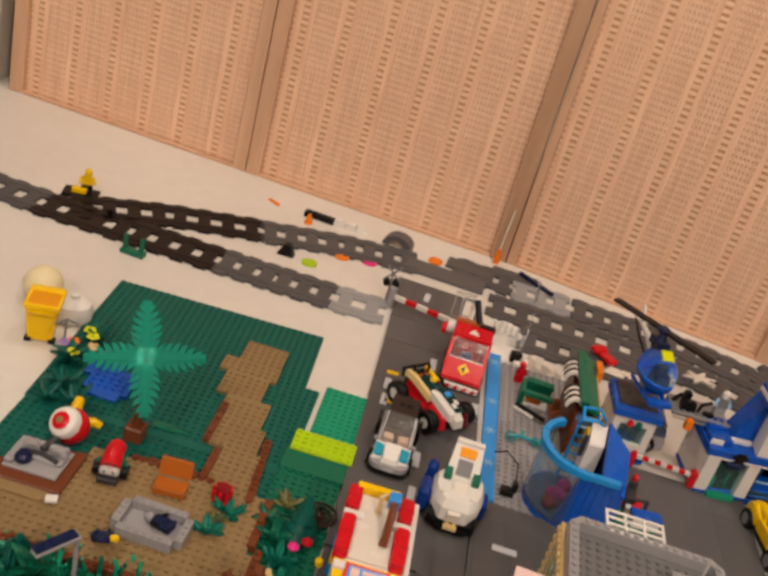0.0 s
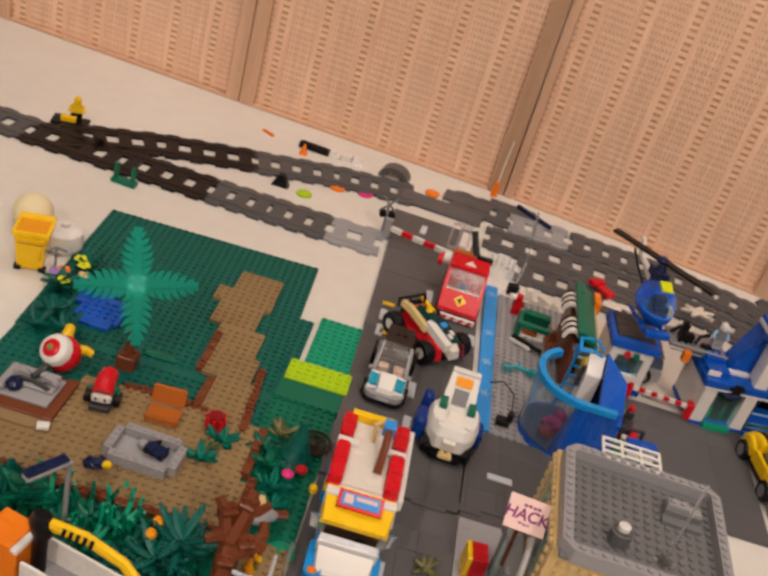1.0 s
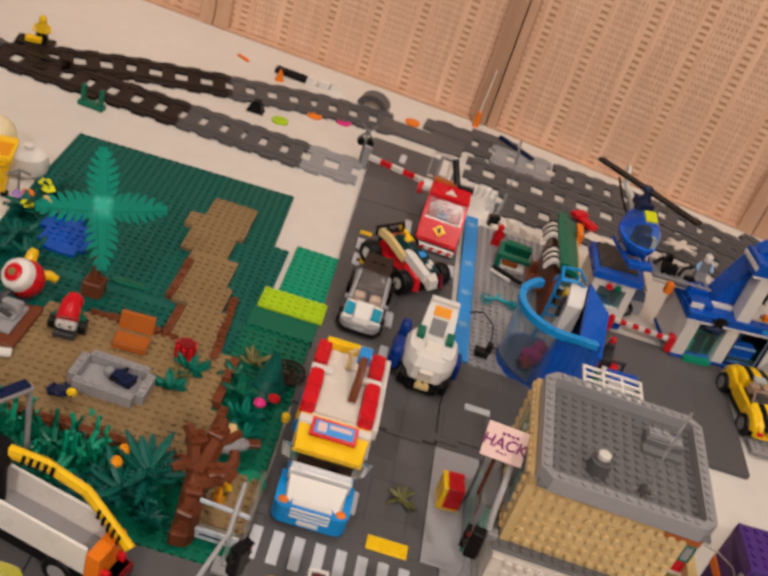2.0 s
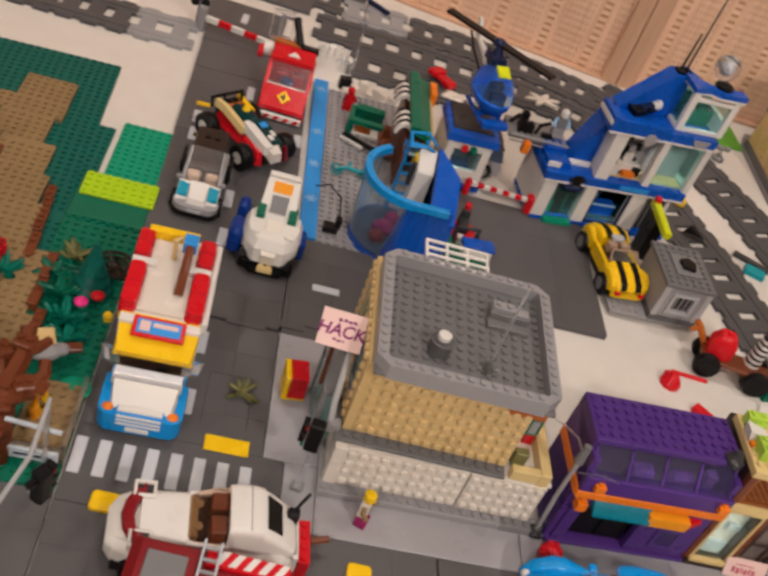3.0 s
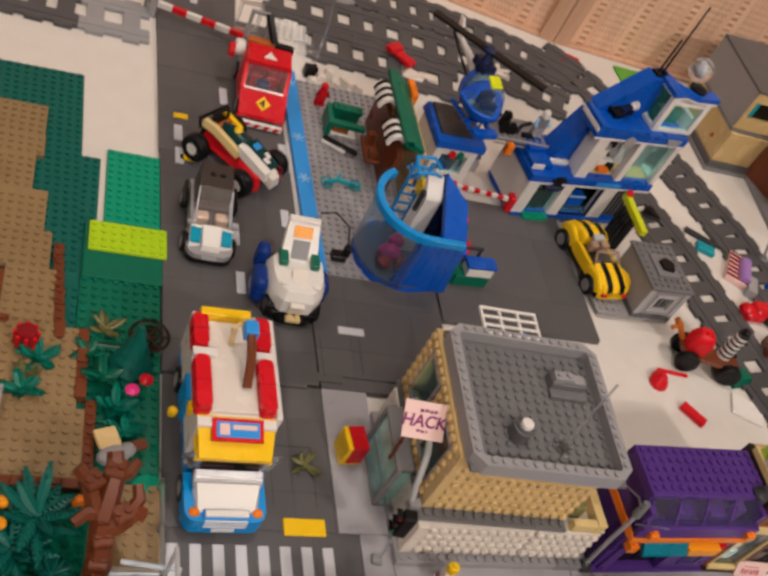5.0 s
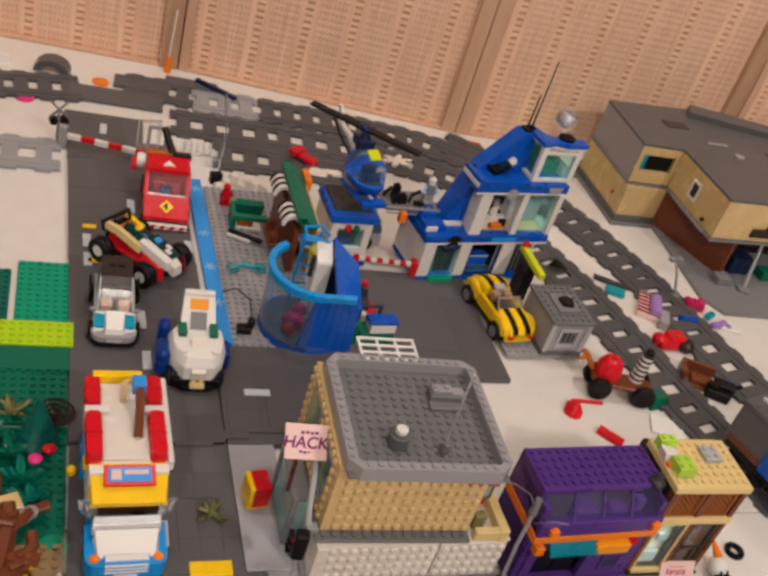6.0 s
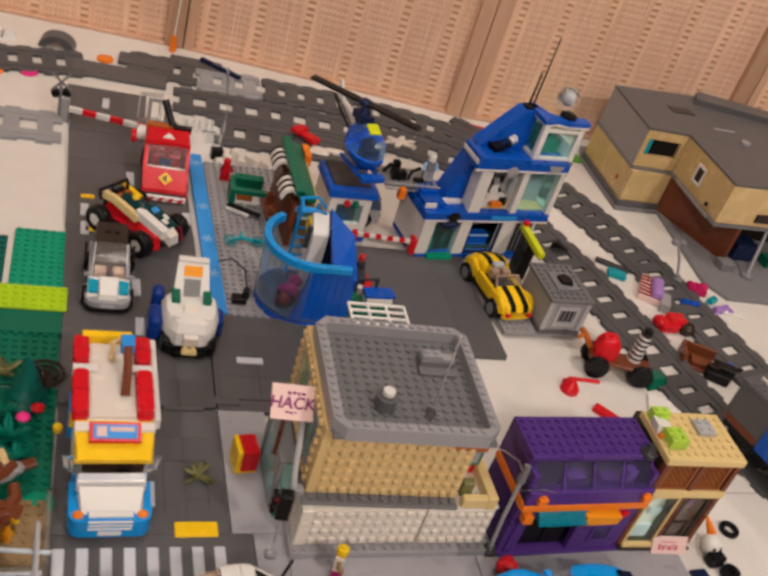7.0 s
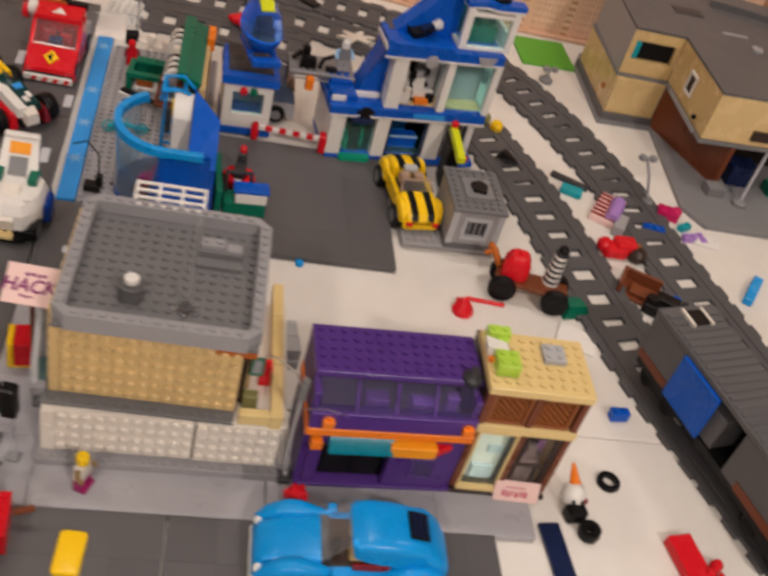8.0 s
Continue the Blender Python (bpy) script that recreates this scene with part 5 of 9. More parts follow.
part("ring", Shape().lathe(0, 0, [(8, 4), (15, 4), (16, 8), (15, 14), (8, 14)], 8, True), RED, seat, "red faceted ring")
part("engine", Shape().box(-5, 5, -8, 14, 4, 24, 0.6).box(-4, 4, 6, 14, 24, 32, 0.6), CHROME_GREY, seat, "dark grey engine block")
part("front", Shape().box(-3, 3, -17, -9, 6, 15, 0.6), WHITE, seat)
part("foot", Shape().box(-8, 8, -8, 8, 0, 4.5, 0.5), BLACK, seat)
part("lamp", Shape().lathe(0, 12, [(3.4, 32), (3.4, 36), (2, 38)], 10), RED, seat)
post = thing("black_bracket", 160, 291, 6.2, 0, "black toy bracket with a thin curved hose", "bracket")
part("block", Shape().box(-8, 6, -6, 4, 0, 7, 0.5).box(2, 8, -4, 3, 5, 16, 0.5), BLACK, post)
part("hose", Shape().rod([(5, 0, 15), (2, 12, 30), (-10, 26, 32), (-22, 30, 24)], 0.8), BLACK, post)

# ---- vehicles ----
def food_truck():
    ob = thing("food_truck", 36, 84, 6.2, 1.0, "blue, white, yellow and red toy food truck on the road", "truck")
    fr = [(-27, -40)] + [(-27 + 8 * (1 - math.cos(radians(a))), -68 - 9 * math.sin(radians(a))) for a in range(0, 91, 18)] + [(27 - 8 * (1 - math.cos(radians(a))), -68 - 9 * math.sin(radians(a))) for a in range(90, -1, -18)] + [(27, -40)]
    part("front_body", Shape().prism([(x * 1.06, y) for x, y in fr[::-1]], 4, 20), AZURE, ob, "azure blue front body")
    part("hood", Shape().hull([(-22, -71, 19), (22, -71, 19), (23, -54, 19), (-23, -54, 19)], [(-20, -68, 22), (20, -68, 22), (22, -54, 31), (-22, -54, 31)]), WHITE, ob, "white hood")
    gr = part("grille", Shape().box(-16, 16, -76.6, -69, 10, 22.5, 0.5), MID_BLUE, ob, "blue and white grille")
    for z in (12, 15.6, 19.2):
        part("slat", Shape().box(-15, 15, -77.6, -76, z, z + 1.8, 0.2), WHITE, gr)
    part("slat", Shape().box(-15, 15, -75, -70, 22.4, 24, 0.2), WHITE, gr)
    for x in (-20, 20):
        part("headlight", Shape().ball(x * 1.1, -70, 18.5, 4.6, 4.2, 4.2, 12), ORANGE, ob, "orange headlight")
        part("mirror", Shape().hull([(x * 1.2 - 3, -46, 36), (x * 1.2 + 3, -46, 36), (x * 1.5 + 3, -42, 36), (x * 1.5 - 3, -42, 36)], [(x * 1.25 - 3, -47, 50), (x * 1.25 + 3, -47, 50), (x * 1.6 + 3, -42, 50), (x * 1.6 - 3, -42, 50)]), CLEAR, ob, "clear wing mirror")
    part("plate_bar", Shape().box(-8, 8, -77.6, -76, 6, 10, 0.2), WHITE, ob, "white plate bar")
    part("step", Shape().hull([(-24, -54, 26), (24, -54, 26), (24, -47, 26), (-24, -47, 26)], [(-24, -53, 31), (24, -53, 31), (23, -47, 36), (-23, -47, 36)]), SILVER, ob, "pale grey windscreen foot")
    part("trim_line", Shape().box(-23, 23, -51.6, -50.4, 32.2, 33.4, 0.2), WHITE, ob)
    part("knob", Shape().cyl(-12, -40, 44, 46, 3, 10).cyl(12, -40, 44, 46, 3, 10), YELLOW, ob)
    part("windscreen", Shape().hull([(-25, -52, 33), (25, -52, 33), (25, -50.8, 33), (-25, -50.8, 33)], [(-24.4, -49, 38), (24.4, -49, 38), (24.4, -47.8, 38), (-24.4, -47.8, 38)]), CLEAR, ob, "clear low windscreen")
    part("dashboard", Shape().box(-23, 23, -49.6, -40, 22, 30, 0.5), PLUM, ob, "dark plum dashboard")
    part("cab_interior", Shape().box(-24, 24, -39.8, -28.4, 22, 30, 0.5).box(-24, 24, -33, -28.4, 30, 46, 0.5), DARK_BROWN, ob)
    part("steering_wheel", Shape().lathe(8, -44, [(5, 32), (5, 33.4)], 12), BLACK, ob)
    part("cab_roof", Shape().hull([(-27, -46, 46), (27, -46, 46), (28, -6, 48), (-28, -6, 48)], [(-25, -47, 51), (25, -47, 51), (28, -20, 62.4), (-28, -20, 62.4)]), YELLOW, ob, "yellow cab roof")
    sg = part("roof_sign", Shape().box(-18, 18, -8, 8, -1.4, 1.4, 0.3), RED, ob, "red and blue picture sign", at=mm(0, -30, 60.6, 0, 15))
    part("picture", Shape().box(-15, 15, -5.5, 5.5, 1.2, 1.9, 0.1), MID_BLUE, sg)
    part("picture_bar", Shape().box(-13, -6, -4, 4, 1.8, 2.3, 0.1).box(-4, 13, 0, 3.4, 1.8, 2.3, 0.1), PALE_PINK, sg)
    part("lower_body", Shape().box(-26, 26, -36, 72, 6, 22, 0.5), AZURE, ob, "azure blue lower body")
    part("side_body", Shape().box(-28, 28, -28, 70, 22, 62, 0.5), WHITE, ob, "white upper body")
    part("roof_panel", Shape().box(-18.5, 14.7, -18, 60, 62, 65, 0.4), CREAM, ob, "white roof")
    for sx in (-1, 1):
        a, b = (-30.5, -18.6) if sx < 0 else (14.8, 27.2)
        for y0, y1 in ((-20, 25.4), (32.6, 63)):
            part("roof_brick", Shape().prism(rounded(a, b, y0, y1, 3.6, 2), 60, 66).prism(rounded(a + 0.5, b - 0.5, y0 + 1, y1 - 1, 3.4, 2), 66.01, 71.5), RED, ob, "red rounded roof edge brick")
            part("brick_joint", Shape().box(a - 0.05, b + 0.05, (y0 + y1) / 2 - 0.2, (y0 + y1) / 2 + 0.2, 60.5, 71.7, 0.05), DARK_RED, ob)
        part("roof_tile", Shape().box(a - (0 if sx < 0 else 6), b + (6 if sx < 0 else 0), 25.5, 32.5, 60, 69, 0.4), WHITE, ob)
        part("corner_block", Shape().brick(sx * 27 - 4, -10, 44, 1, 1, 8), YELLOW, ob, "yellow corner block")
        for y in (-46, 46):
            wheel(ob, sx * 25, y, 8, 10.5, 8, LIGHT_GREY)
    part("roof_edge", Shape().box(27.3, 31.6, -22, 66, 56, 66, 0.6), WHITE, ob, "white roof edge")
    part("roof_bar", Shape().box(-24, 13, 60.4, 67.4, 63, 72, 0.5), YELLOW, ob, "yellow rear bar")
    part("side_hatch", Shape().box(27, 30, 0, 46, 40, 44, 0.4), WHITE, ob, "white fold-down hatch")
    part("side_panel", Shape().box(-31, -27, 2, 24, 20, 48, 0.5), AZURE, ob)
    part("serving_hand", Shape().lathe(-38, 0, [(3.2, 30), (3.6, 35), (2, 37)], 10), YELLOW, ob)
    tp = part("roof_topper", Shape().rod([(7, 2, 66), (8, 20, 80), (8, 36, 84)], 3.4, 8), BROWN, ob, "brown stick topper")
    part("tip", Shape().box(3, 13, 34, 46, 78, 88, 0.6), MID_BLUE, tp, "blue tip")
    part("brace", Shape().rod([(-2, 40, 66), (-3, 44, 80), (2, 46, 82)], 2.2), TAN, tp)


food_truck()


def tow_van():
    ob = thing("red_van", 94, 490, 6.2, -2.5, "red toy breakdown van with a clear windscreen and yellow diamond", "van")
    ob.scale = (0.94, 1.0, 1.0)
    part("chassis", Shape().box(-25, 25, -34, 60, 4, 10, 0.5), BLACK, ob)
    part("hood", Shape().hull([(-27, -34, 5), (27, -34, 5), (27, -9, 5), (-27, -9, 5)], [(-25, -33, 14), (25, -33, 14), (26, -10, 27), (-26, -10, 27)]), RED, ob, "red hood")
    part("diamond", Shape().prism([(-8, 0), (0, -8), (8, 0), (0, 8)], -1.0, 1.0).turned(mm(0, -22, 21.2, 0, 27.5)), YELLOW, ob, "yellow diamond badge")
    part("mark", Shape().box(-1.4, 1.4, -4, 4, 0.8, 1.5, 0.2).box(-4, 0, -1.2, 1.2, 0.8, 1.45, 0.2).turned(mm(0, -22, 21.2, 0, 27.5)), BLACK, ob, "dark mark on the diamond")
    bp = part("bumper", Shape().box(-25, 25, -38.5, -34.2, 2, 8, 0.6), WHITE, ob, "white bumper with red stripes")
    for k in range(4):
        part("stripe", Shape().prism([(-18 + k * 11, 3), (-13 + k * 11, 3), (-10 + k * 11, 7.4), (-15 + k * 11, 7.4)], -39.1, -38.3, "y"), RED, bp)
    for x in (-20, 20):
        part("headlight", Shape().lathe(0, 0, [(3.4, -1), (3.4, 1.4), (2, 2.2)], 10).turned(mm(x, -33.8, 11, 0, 80)), CLEAR, ob, "clear headlight")
    part("windscreen", Shape().hull([(-24, -10, 27), (24, -10, 27), (24, -8.6, 27), (-24, -8.6, 27)], [(-22, 8, 46), (22, 8, 46), (22, 9.4, 46), (-22, 9.4, 46)]), CLEAR, ob, "clear windscreen")
    part("cab_back", Shape().box(-24, 24, 26, 31, 10, 46, 0.5), RED, ob)
    part("seat", Shape().box(-16, -2, 10, 22, 12, 32, 0.8).box(2, 16, 10, 22, 12, 32, 0.8), DARK_RED, ob)
    part("driver_seat", Shape().box(-8, 6, -2, 8, 12, 30, 1.0), NAVY, ob)
    part("dashboard", Shape().box(-22, 22, -8, -2, 12, 25, 0.5), PALE_PINK, ob)
    for sx in (-1, 1):
        lo, hi = sorted((sx * 22, sx * 26))
        part("door", Shape().prism([(-8, 10), (28, 10), (28, 46), (10, 46), (-8, 27)], lo, hi, "x"), RED, ob)
    rf = part("cab_roof", Shape().hull([(-25, 7, 46), (25, 7, 46), (25, 31, 46), (-25, 31, 46)], [(-24, 8, 50), (24, 8, 50), (24, 31, 54), (-24, 31, 54)]), RED, ob, "red cab roof")
    part("triangle", Shape().prism([(-7, -4), (7, -4), (0, 5)], 0, 1.2).turned(mm(0, 18, 51.6, 0, 9.6)), WHITE, rf, "white triangle mark")
    part("light_bar", Shape().box(-26, 4, 31.2, 39, 50, 57, 0.8), DARK_ORANGE, ob, "amber-brown light bar")
    part("light_bar", Shape().box(4.4, 26, 31.2, 39, 50, 57, 0.8), BLACK, ob, "black light bar end")
    part("bed", Shape().box(-25, 25, 31.4, 60, 10, 26, 0.5), LIGHT_GREY, ob)
    part("crane_arm", Shape().rod([(4, 34, 56), (-2, 44, 66), (-8, 52, 78)], 4.4), BLACK, ob, "black crane arm")
    part("drum", Shape().lathe(0, 0, [(8, -5), (9, 0), (8, 5)], 14).turned(mm(-31, 36, 42, 0, 0, 90)), WHITE, ob, "white drum")
    part("drum_cap", Shape().lathe(0, 0, [(7, -3), (8, 3)], 12).turned(mm(-39, 34, 38, 0, 0, 90)), RED, ob)
    part("rear_glass", Shape().arch_frame(-26, -2, 40, 74, 58, 61, 4), LIGHT_GREY, ob, "pale grey rear frame")
    for x in (-23, 23):
        for y in (-20, 42):
            wheel(ob, x, y, 9, 10, 8, MID_GREY)


tow_van()


def racer():
    ob = thing("racing_buggy", 64, 392, 6.2, 45, "red, yellow and white toy racing buggy with big tyres", "car")
    part("chassis", Shape().box(-12, 12, -36, 36, 8, 14, 0.6), BLACK, ob)
    part("engine", Shape().brick(-8, 26, 28, 2, 1, 8).box(-13, 13, 30, 38, 14, 28, 0.8), BLACK, ob, "black engine")
    part("body", Shape().hull([(-15, -36, 12), (15, -36, 12), (15, 34, 13), (-15, 34, 13)], [(-10, -32, 21), (10, -32, 21), (12, 30, 31), (-12, 30, 31)]), RED, ob, "red body")
    part("stripe", Shape().loft([[(-17, y, z), (-10.5, y, z), (-10.5, y, z + 7), (-15.5, y, z + 7)] for y, z in ((-10, 25), (6, 28), (22, 31), (36, 30))]), PALE_YELLOW, ob, "curved pale yellow side stripe")
    part("stripe", Shape().hull([(11, 12, 27), (17, 12, 27), (17, 36, 30), (11, 36, 30)], [(11, 12, 33), (15.6, 12, 33), (15.6, 36, 37), (11, 36, 37)]), YELLOW, ob, "yellow side stripe")
    part("rear_deck", Shape().hull([(-10, 22, 30), (10, 22, 30), (10, 36, 28), (-10, 36, 28)], [(-9, 22, 36), (9, 22, 36), (9, 35, 34), (-9, 35, 34)]), DARK_ORANGE, ob, "orange-red rear deck")
    part("canopy", Shape().loft([[(q * 12 * math.cos(a), y, 28 + q * 14 * max(math.sin(a), -0.2)) for a in [2 * math.pi * i / 12 for i in range(12)]] for y, q in ((-16, 0.35), (-8, 0.85), (8, 0.95), (24, 0.6))]), DARK_TEAL, ob, "dark teal canopy")
    part("driver", Shape().ball(-1, 6, 40, 4.4, 4.4, 4.4, 10), SKIN, ob)
    part("front_panel", Shape().hull([(-14, -44, 22), (-4, -44, 22), (-4, -8, 28), (-14, -8, 28)], [(-13, -43, 30), (-4, -43, 30), (-4, -6, 37), (-13, -6, 37)]), WHITE, ob, "white front panel")
    part("nose", Shape().hull([(-9, -50, 15), (4, -50, 15), (4, -41, 18), (-9, -41, 18)], [(-8, -49, 25), (3, -49, 25), (4, -41, 29), (-9, -41, 29)]), CREAM, ob, "white blunt nose")
    hood = part("hood", Shape().hull([(-3.6, -42, 22), (14, -40, 22), (14, -8, 27), (-3.6, -8, 27)], [(-3.6, -41, 28), (12, -39, 28), (12, -8, 36), (-3.6, -8, 36)]), DARK_TEAL, ob, "dark bonnet with white and blue marks")
    for k, (a, b, mat) in enumerate(((0, 5, WHITE), (6, 10, WHITE), (1, 9, MID_BLUE))):
        y = (-34, -30, -18)[k]
        z = 28.4 + (y + 40) * 0.25
        part("mark", Shape().hull([(a, y, z - 1), (b, y, z - 1), (b, y + 6, z + 0.5), (a, y + 6, z + 0.5)], [(a, y, z + 0.6), (b, y, z + 0.6), (b, y + 6, z + 2.1), (a, y + 6, z + 2.1)]), mat, hood)
    part("flank", Shape().hull([(-20, -40, 9), (-13, -42, 9), (-13, -12, 9), (-20, -14, 9)], [(-17, -38, 22), (-13, -40, 24), (-13, -12, 26), (-17, -14, 22)]), RED, ob, "red lower flank")
    part("flank", Shape().hull([(13, -46, 9), (20, -44, 9), (20, -14, 9), (13, -12, 9)], [(13, -44, 25), (17, -42, 23), (17, -14, 23), (13, -12, 26)]), DARK_RED, ob, "dark red lower flank")
    part("spoiler", Shape().rod([(-20, 34, 30), (-19, 38, 38), (19, 38, 38), (20, 34, 30)], 1.8), BLACK, ob)
    part("roll_bar", Shape().rod([(-12, 28, 30), (-10, 30, 44), (10, 30, 44), (12, 28, 30)], 1.6), BLACK, ob)
    for x in (-27, 26):
        for y in (-28, 28):
            wheel(ob, x, y, 13.5, 13.5, 12, WHITE, open_r=0.42)


racer()


def patrol_jeep():
    ob = thing("white_patrol_car", 35, 301, 6.2, -1, "white and turquoise toy car with a clear canopy and brown back", "car")
    ob.scale = (0.92, 0.95, 0.95)
    part("chassis", Shape().box(-21, 21, -44, 44, 4, 10, 0.6), CHROME_GREY, ob)
    nose = [(-22, -18)] + [(-22 + 11 * (1 - math.cos(radians(a))), -36 - 12 * math.sin(radians(a))) for a in range(0, 91, 15)] + [(22 - 11 * (1 - math.cos(radians(a))), -36 - 12 * math.sin(radians(a))) for a in range(90, -1, -15)] + [(22, -18)]
    part("skirt", Shape().prism([(x * 1.06, y * 1.03) for x, y in nose[::-1]], 5, 9), BLACK, ob, "black lower lip")
    part("bumper", Shape().prism(nose[::-1], 9.2, 15), LIGHT_GREY, ob, "grey rounded bumper")
    part("plate_bar", Shape().box(-7, 7, -49, -47.4, 9.6, 13, 0.3), SILVER, ob, "pale plate bar")
    part("hood", Shape().hull([(-9, -43, 15), (9, -43, 15), (9, -22, 15), (-9, -22, 15)], [(-8, -41, 20), (8, -41, 20), (9, -22, 27), (-9, -22, 27)]), WHITE, ob, "white hood")
    for sx in (-1, 1):
        a, b = sorted((sx * 9.2, sx * 20))
        part("fender", Shape().hull([(a, -40, 15), (b, -37, 15), (b, -22, 15), (a, -22, 15)], [(a, -38, 19), (b, -35, 18), (b, -22, 25), (a, -22, 26)]), WHITE, ob)
        part("headlight", Shape().hull([(a + 0.4, -38.4, 17), (b - 0.6, -36, 16.6), (b - 0.6, -25, 22.6), (a + 0.4, -25, 24)], [(a + 0.4, -37.6, 20), (b - 0.6, -35.4, 19.6), (b - 0.6, -25, 25), (a + 0.4, -25, 26.4)]), HEAD_TEAL, ob, "turquoise headlight")
        part("side", Shape().box(sx * 18 - 2, sx * 18 + 2, -21.6, 38, 10, 25, 0.5), LIGHT_GREY, ob)
        part("side_bar", Shape().box(sx * 24 - 1.3, sx * 24 + 1.3, 6, 34, 16, 27, 0.6), BLACK, ob, "thin black side bar")
        part("mirror", Shape().box(sx * 21 - 3, sx * 21 + 3, -23, -20, 26, 30, 0.6), LIGHT_GREY, ob)
        part("pillar", Shape().rod([(sx * 17, -21, 26), (sx * 15.6, 8, 45)], 0.9, 6), SILVER, ob)
        for y in (-28, 28):
            wheel(ob, sx * 21, y, 8, 9.5, 8, LIGHT_GREY)
    for x in (-9, 9):
        part("seat", Shape().box(x - 6, x + 6, -13, -3, 12, 27, 1.4).box(x - 5, x + 5, -17.6, -13.2, 12, 19, 1.0), SEAT_TAN, ob, "pale brown seat")
    part("cab_back", Shape().box(-16, 16, -2.6, 7.6, 12, 30, 0.8), DARK_BROWN, ob, "dark brown cab back")
    part("console", Shape().box(-2.8, 2.8, -18, 4, 12, 24, 0.6), DARK_BROWN, ob)
    part("dashboard", Shape().box(-16, 16, -21.6, -18, 12, 24, 0.6), SEAT_TAN, ob)
    part("canopy", Shape().hull([(-17, -21.4, 26), (17, -21.4, 26), (17, -20, 26), (-17, -20, 26)], [(-15, 6.8, 45), (15, 6.8, 45), (15, 8, 46.4), (-15, 8, 46.4)]), CLEAR, ob, "clear sloping windscreen")
    part("back_box", Shape().hull([(-17, 8, 12), (17, 8, 12), (17, 38, 12), (-17, 38, 12)], [(-16, 8, 46), (16, 8, 46), (15, 34, 52), (-15, 34, 52)]), DARK_BROWN, ob, "dark brown back")
    for x in (-4, 5):
        part("roof_slot", Shape().box(x - 2.6, x + 2.6, 20, 24, 48.6, 50.4, 0.4), BLACK, ob, "black roof slot")


patrol_jeep()


def space_rover():
    ob = thing("white_rover", 105, 238, 6.2, -1.5, "white toy rover with green and orange patches and blue tanks", "vehicle")
    ob.scale = (0.92, 0.96, 1.0)
    part("chassis", Shape().box(-22, 22, -36, 34, 5, 14, 0.6), BLACK, ob)
    part("bumper", Shape().prism(rounded(-18, 18, -41, -24, 9), 5, 10), BLACK, ob, "black rounded bumper")
    part("bumper_wing", Shape().box(-20, -9, -36, -26, 8, 14, 1.6).box(9, 20, -36, -26, 8, 14, 1.6), DEEP_GREEN, ob, "dark green bumper corners")
    part("front_lamp", Shape().stud(-3.4, -38, 12).stud(3.4, -38, 12).box(-7, 7, -41.4, -36, 8, 12.4, 0.5), PALE_YELLOW, ob, "pale yellow front lamps")
    octo = [(-28, -12), (-24, -26), (-14, -36), (14, -36), (24, -26), (28, -12), (28, 10), (19, 20), (-19, 20), (-28, 10)]
    part("nose", Shape().loft([[(x * q, y * q, z) for x, y in octo] for z, q in ((13, 0.97), (28, 0.98), (36, 0.84))]), WHITE, ob, "white faceted nose")
    part("nose_plate", Shape().hull([(-7, -36, 14), (7, -36, 14), (7.5, -8, 34), (-7.5, -8, 34)], [(-6.5, -39, 25), (6.5, -39, 25), (7.5, -8, 41), (-7.5, -8, 41)]), CREAM, ob)
    for x in (-15, 15):
        part("nose_stud", Shape().stud(x, -22, 35.6).cyl(x, -22, 34, 38, 3.6, 12), WHITE, ob)
        part("side_patch", Shape().box(x - 4, x + 4, -2, 16, 34, 42, 0.6), GREEN, ob, "green side patch")
    part("back_panel", Shape().hull([(-18, 4, 34), (18, 4, 34), (18, 10, 34), (-18, 10, 34)], [(-15, 30, 60), (15, 30, 60), (15, 36, 60), (-15, 36, 60)]), WHITE, ob, "white tilted back panel")
    part("window", Shape().hull([(-8, 6.6, 38), (8, 6.6, 38), (8, 9, 38), (-8, 9, 38)], [(-8, 17.6, 49), (8, 17.6, 49), (8, 20, 49), (-8, 20, 49)]), MID_GREY, ob, "grey window")
    part("top_patch", Shape().hull([(-9, 20, 51.2), (9, 20, 51.2), (9, 24, 51.2), (-9, 24, 51.2)], [(-9, 26.6, 57.8), (9, 26.6, 57.8), (9, 30, 57.8), (-9, 30, 57.8)]), AMBER, ob, "light orange top patch")
    part("top_cap", Shape().box(-15, 15, 29, 36, 60, 63, 0.8), WHITE, ob)
    part("side_pod", dome(rounded(-40, -26, -22, 6, 6), 8, 31, 7), DARK_BLUE, ob, "rounded dark blue side pod")
    part("side_pod", dome(rounded(-37, -25, 10, 26, 5), 16, 38, 6), DARK_BLUE, ob, "rounded dark blue side pod")
    part("side_pod", dome(rounded(25, 33, -14, 8, 3.6), 10, 29, 5), DARK_BLUE, ob, "rounded dark blue side pod")
    for x in (-21, 21):
        for y in (-24, 22):
            wheel(ob, x, y, 9, 10, 9, MID_GREY)


space_rover()


def hood_shell(rows, x=0.0, p=0.5, n=14):
    """A shell along y with a rounded section; rows: y, half width, lower and upper height."""
    rings = []
    for y, w, z0, z1 in rows:
        ring = []
        for i in range(n + 1):
            a = math.pi * i / n
            c, q = math.cos(a), math.sin(a)
            ring.append((x + w * math.copysign(abs(c) ** p, c), y, z0 + (z1 - z0) * max(q, 0.0) ** p))
        rings.append(ring)
    return Shape().loft(rings)


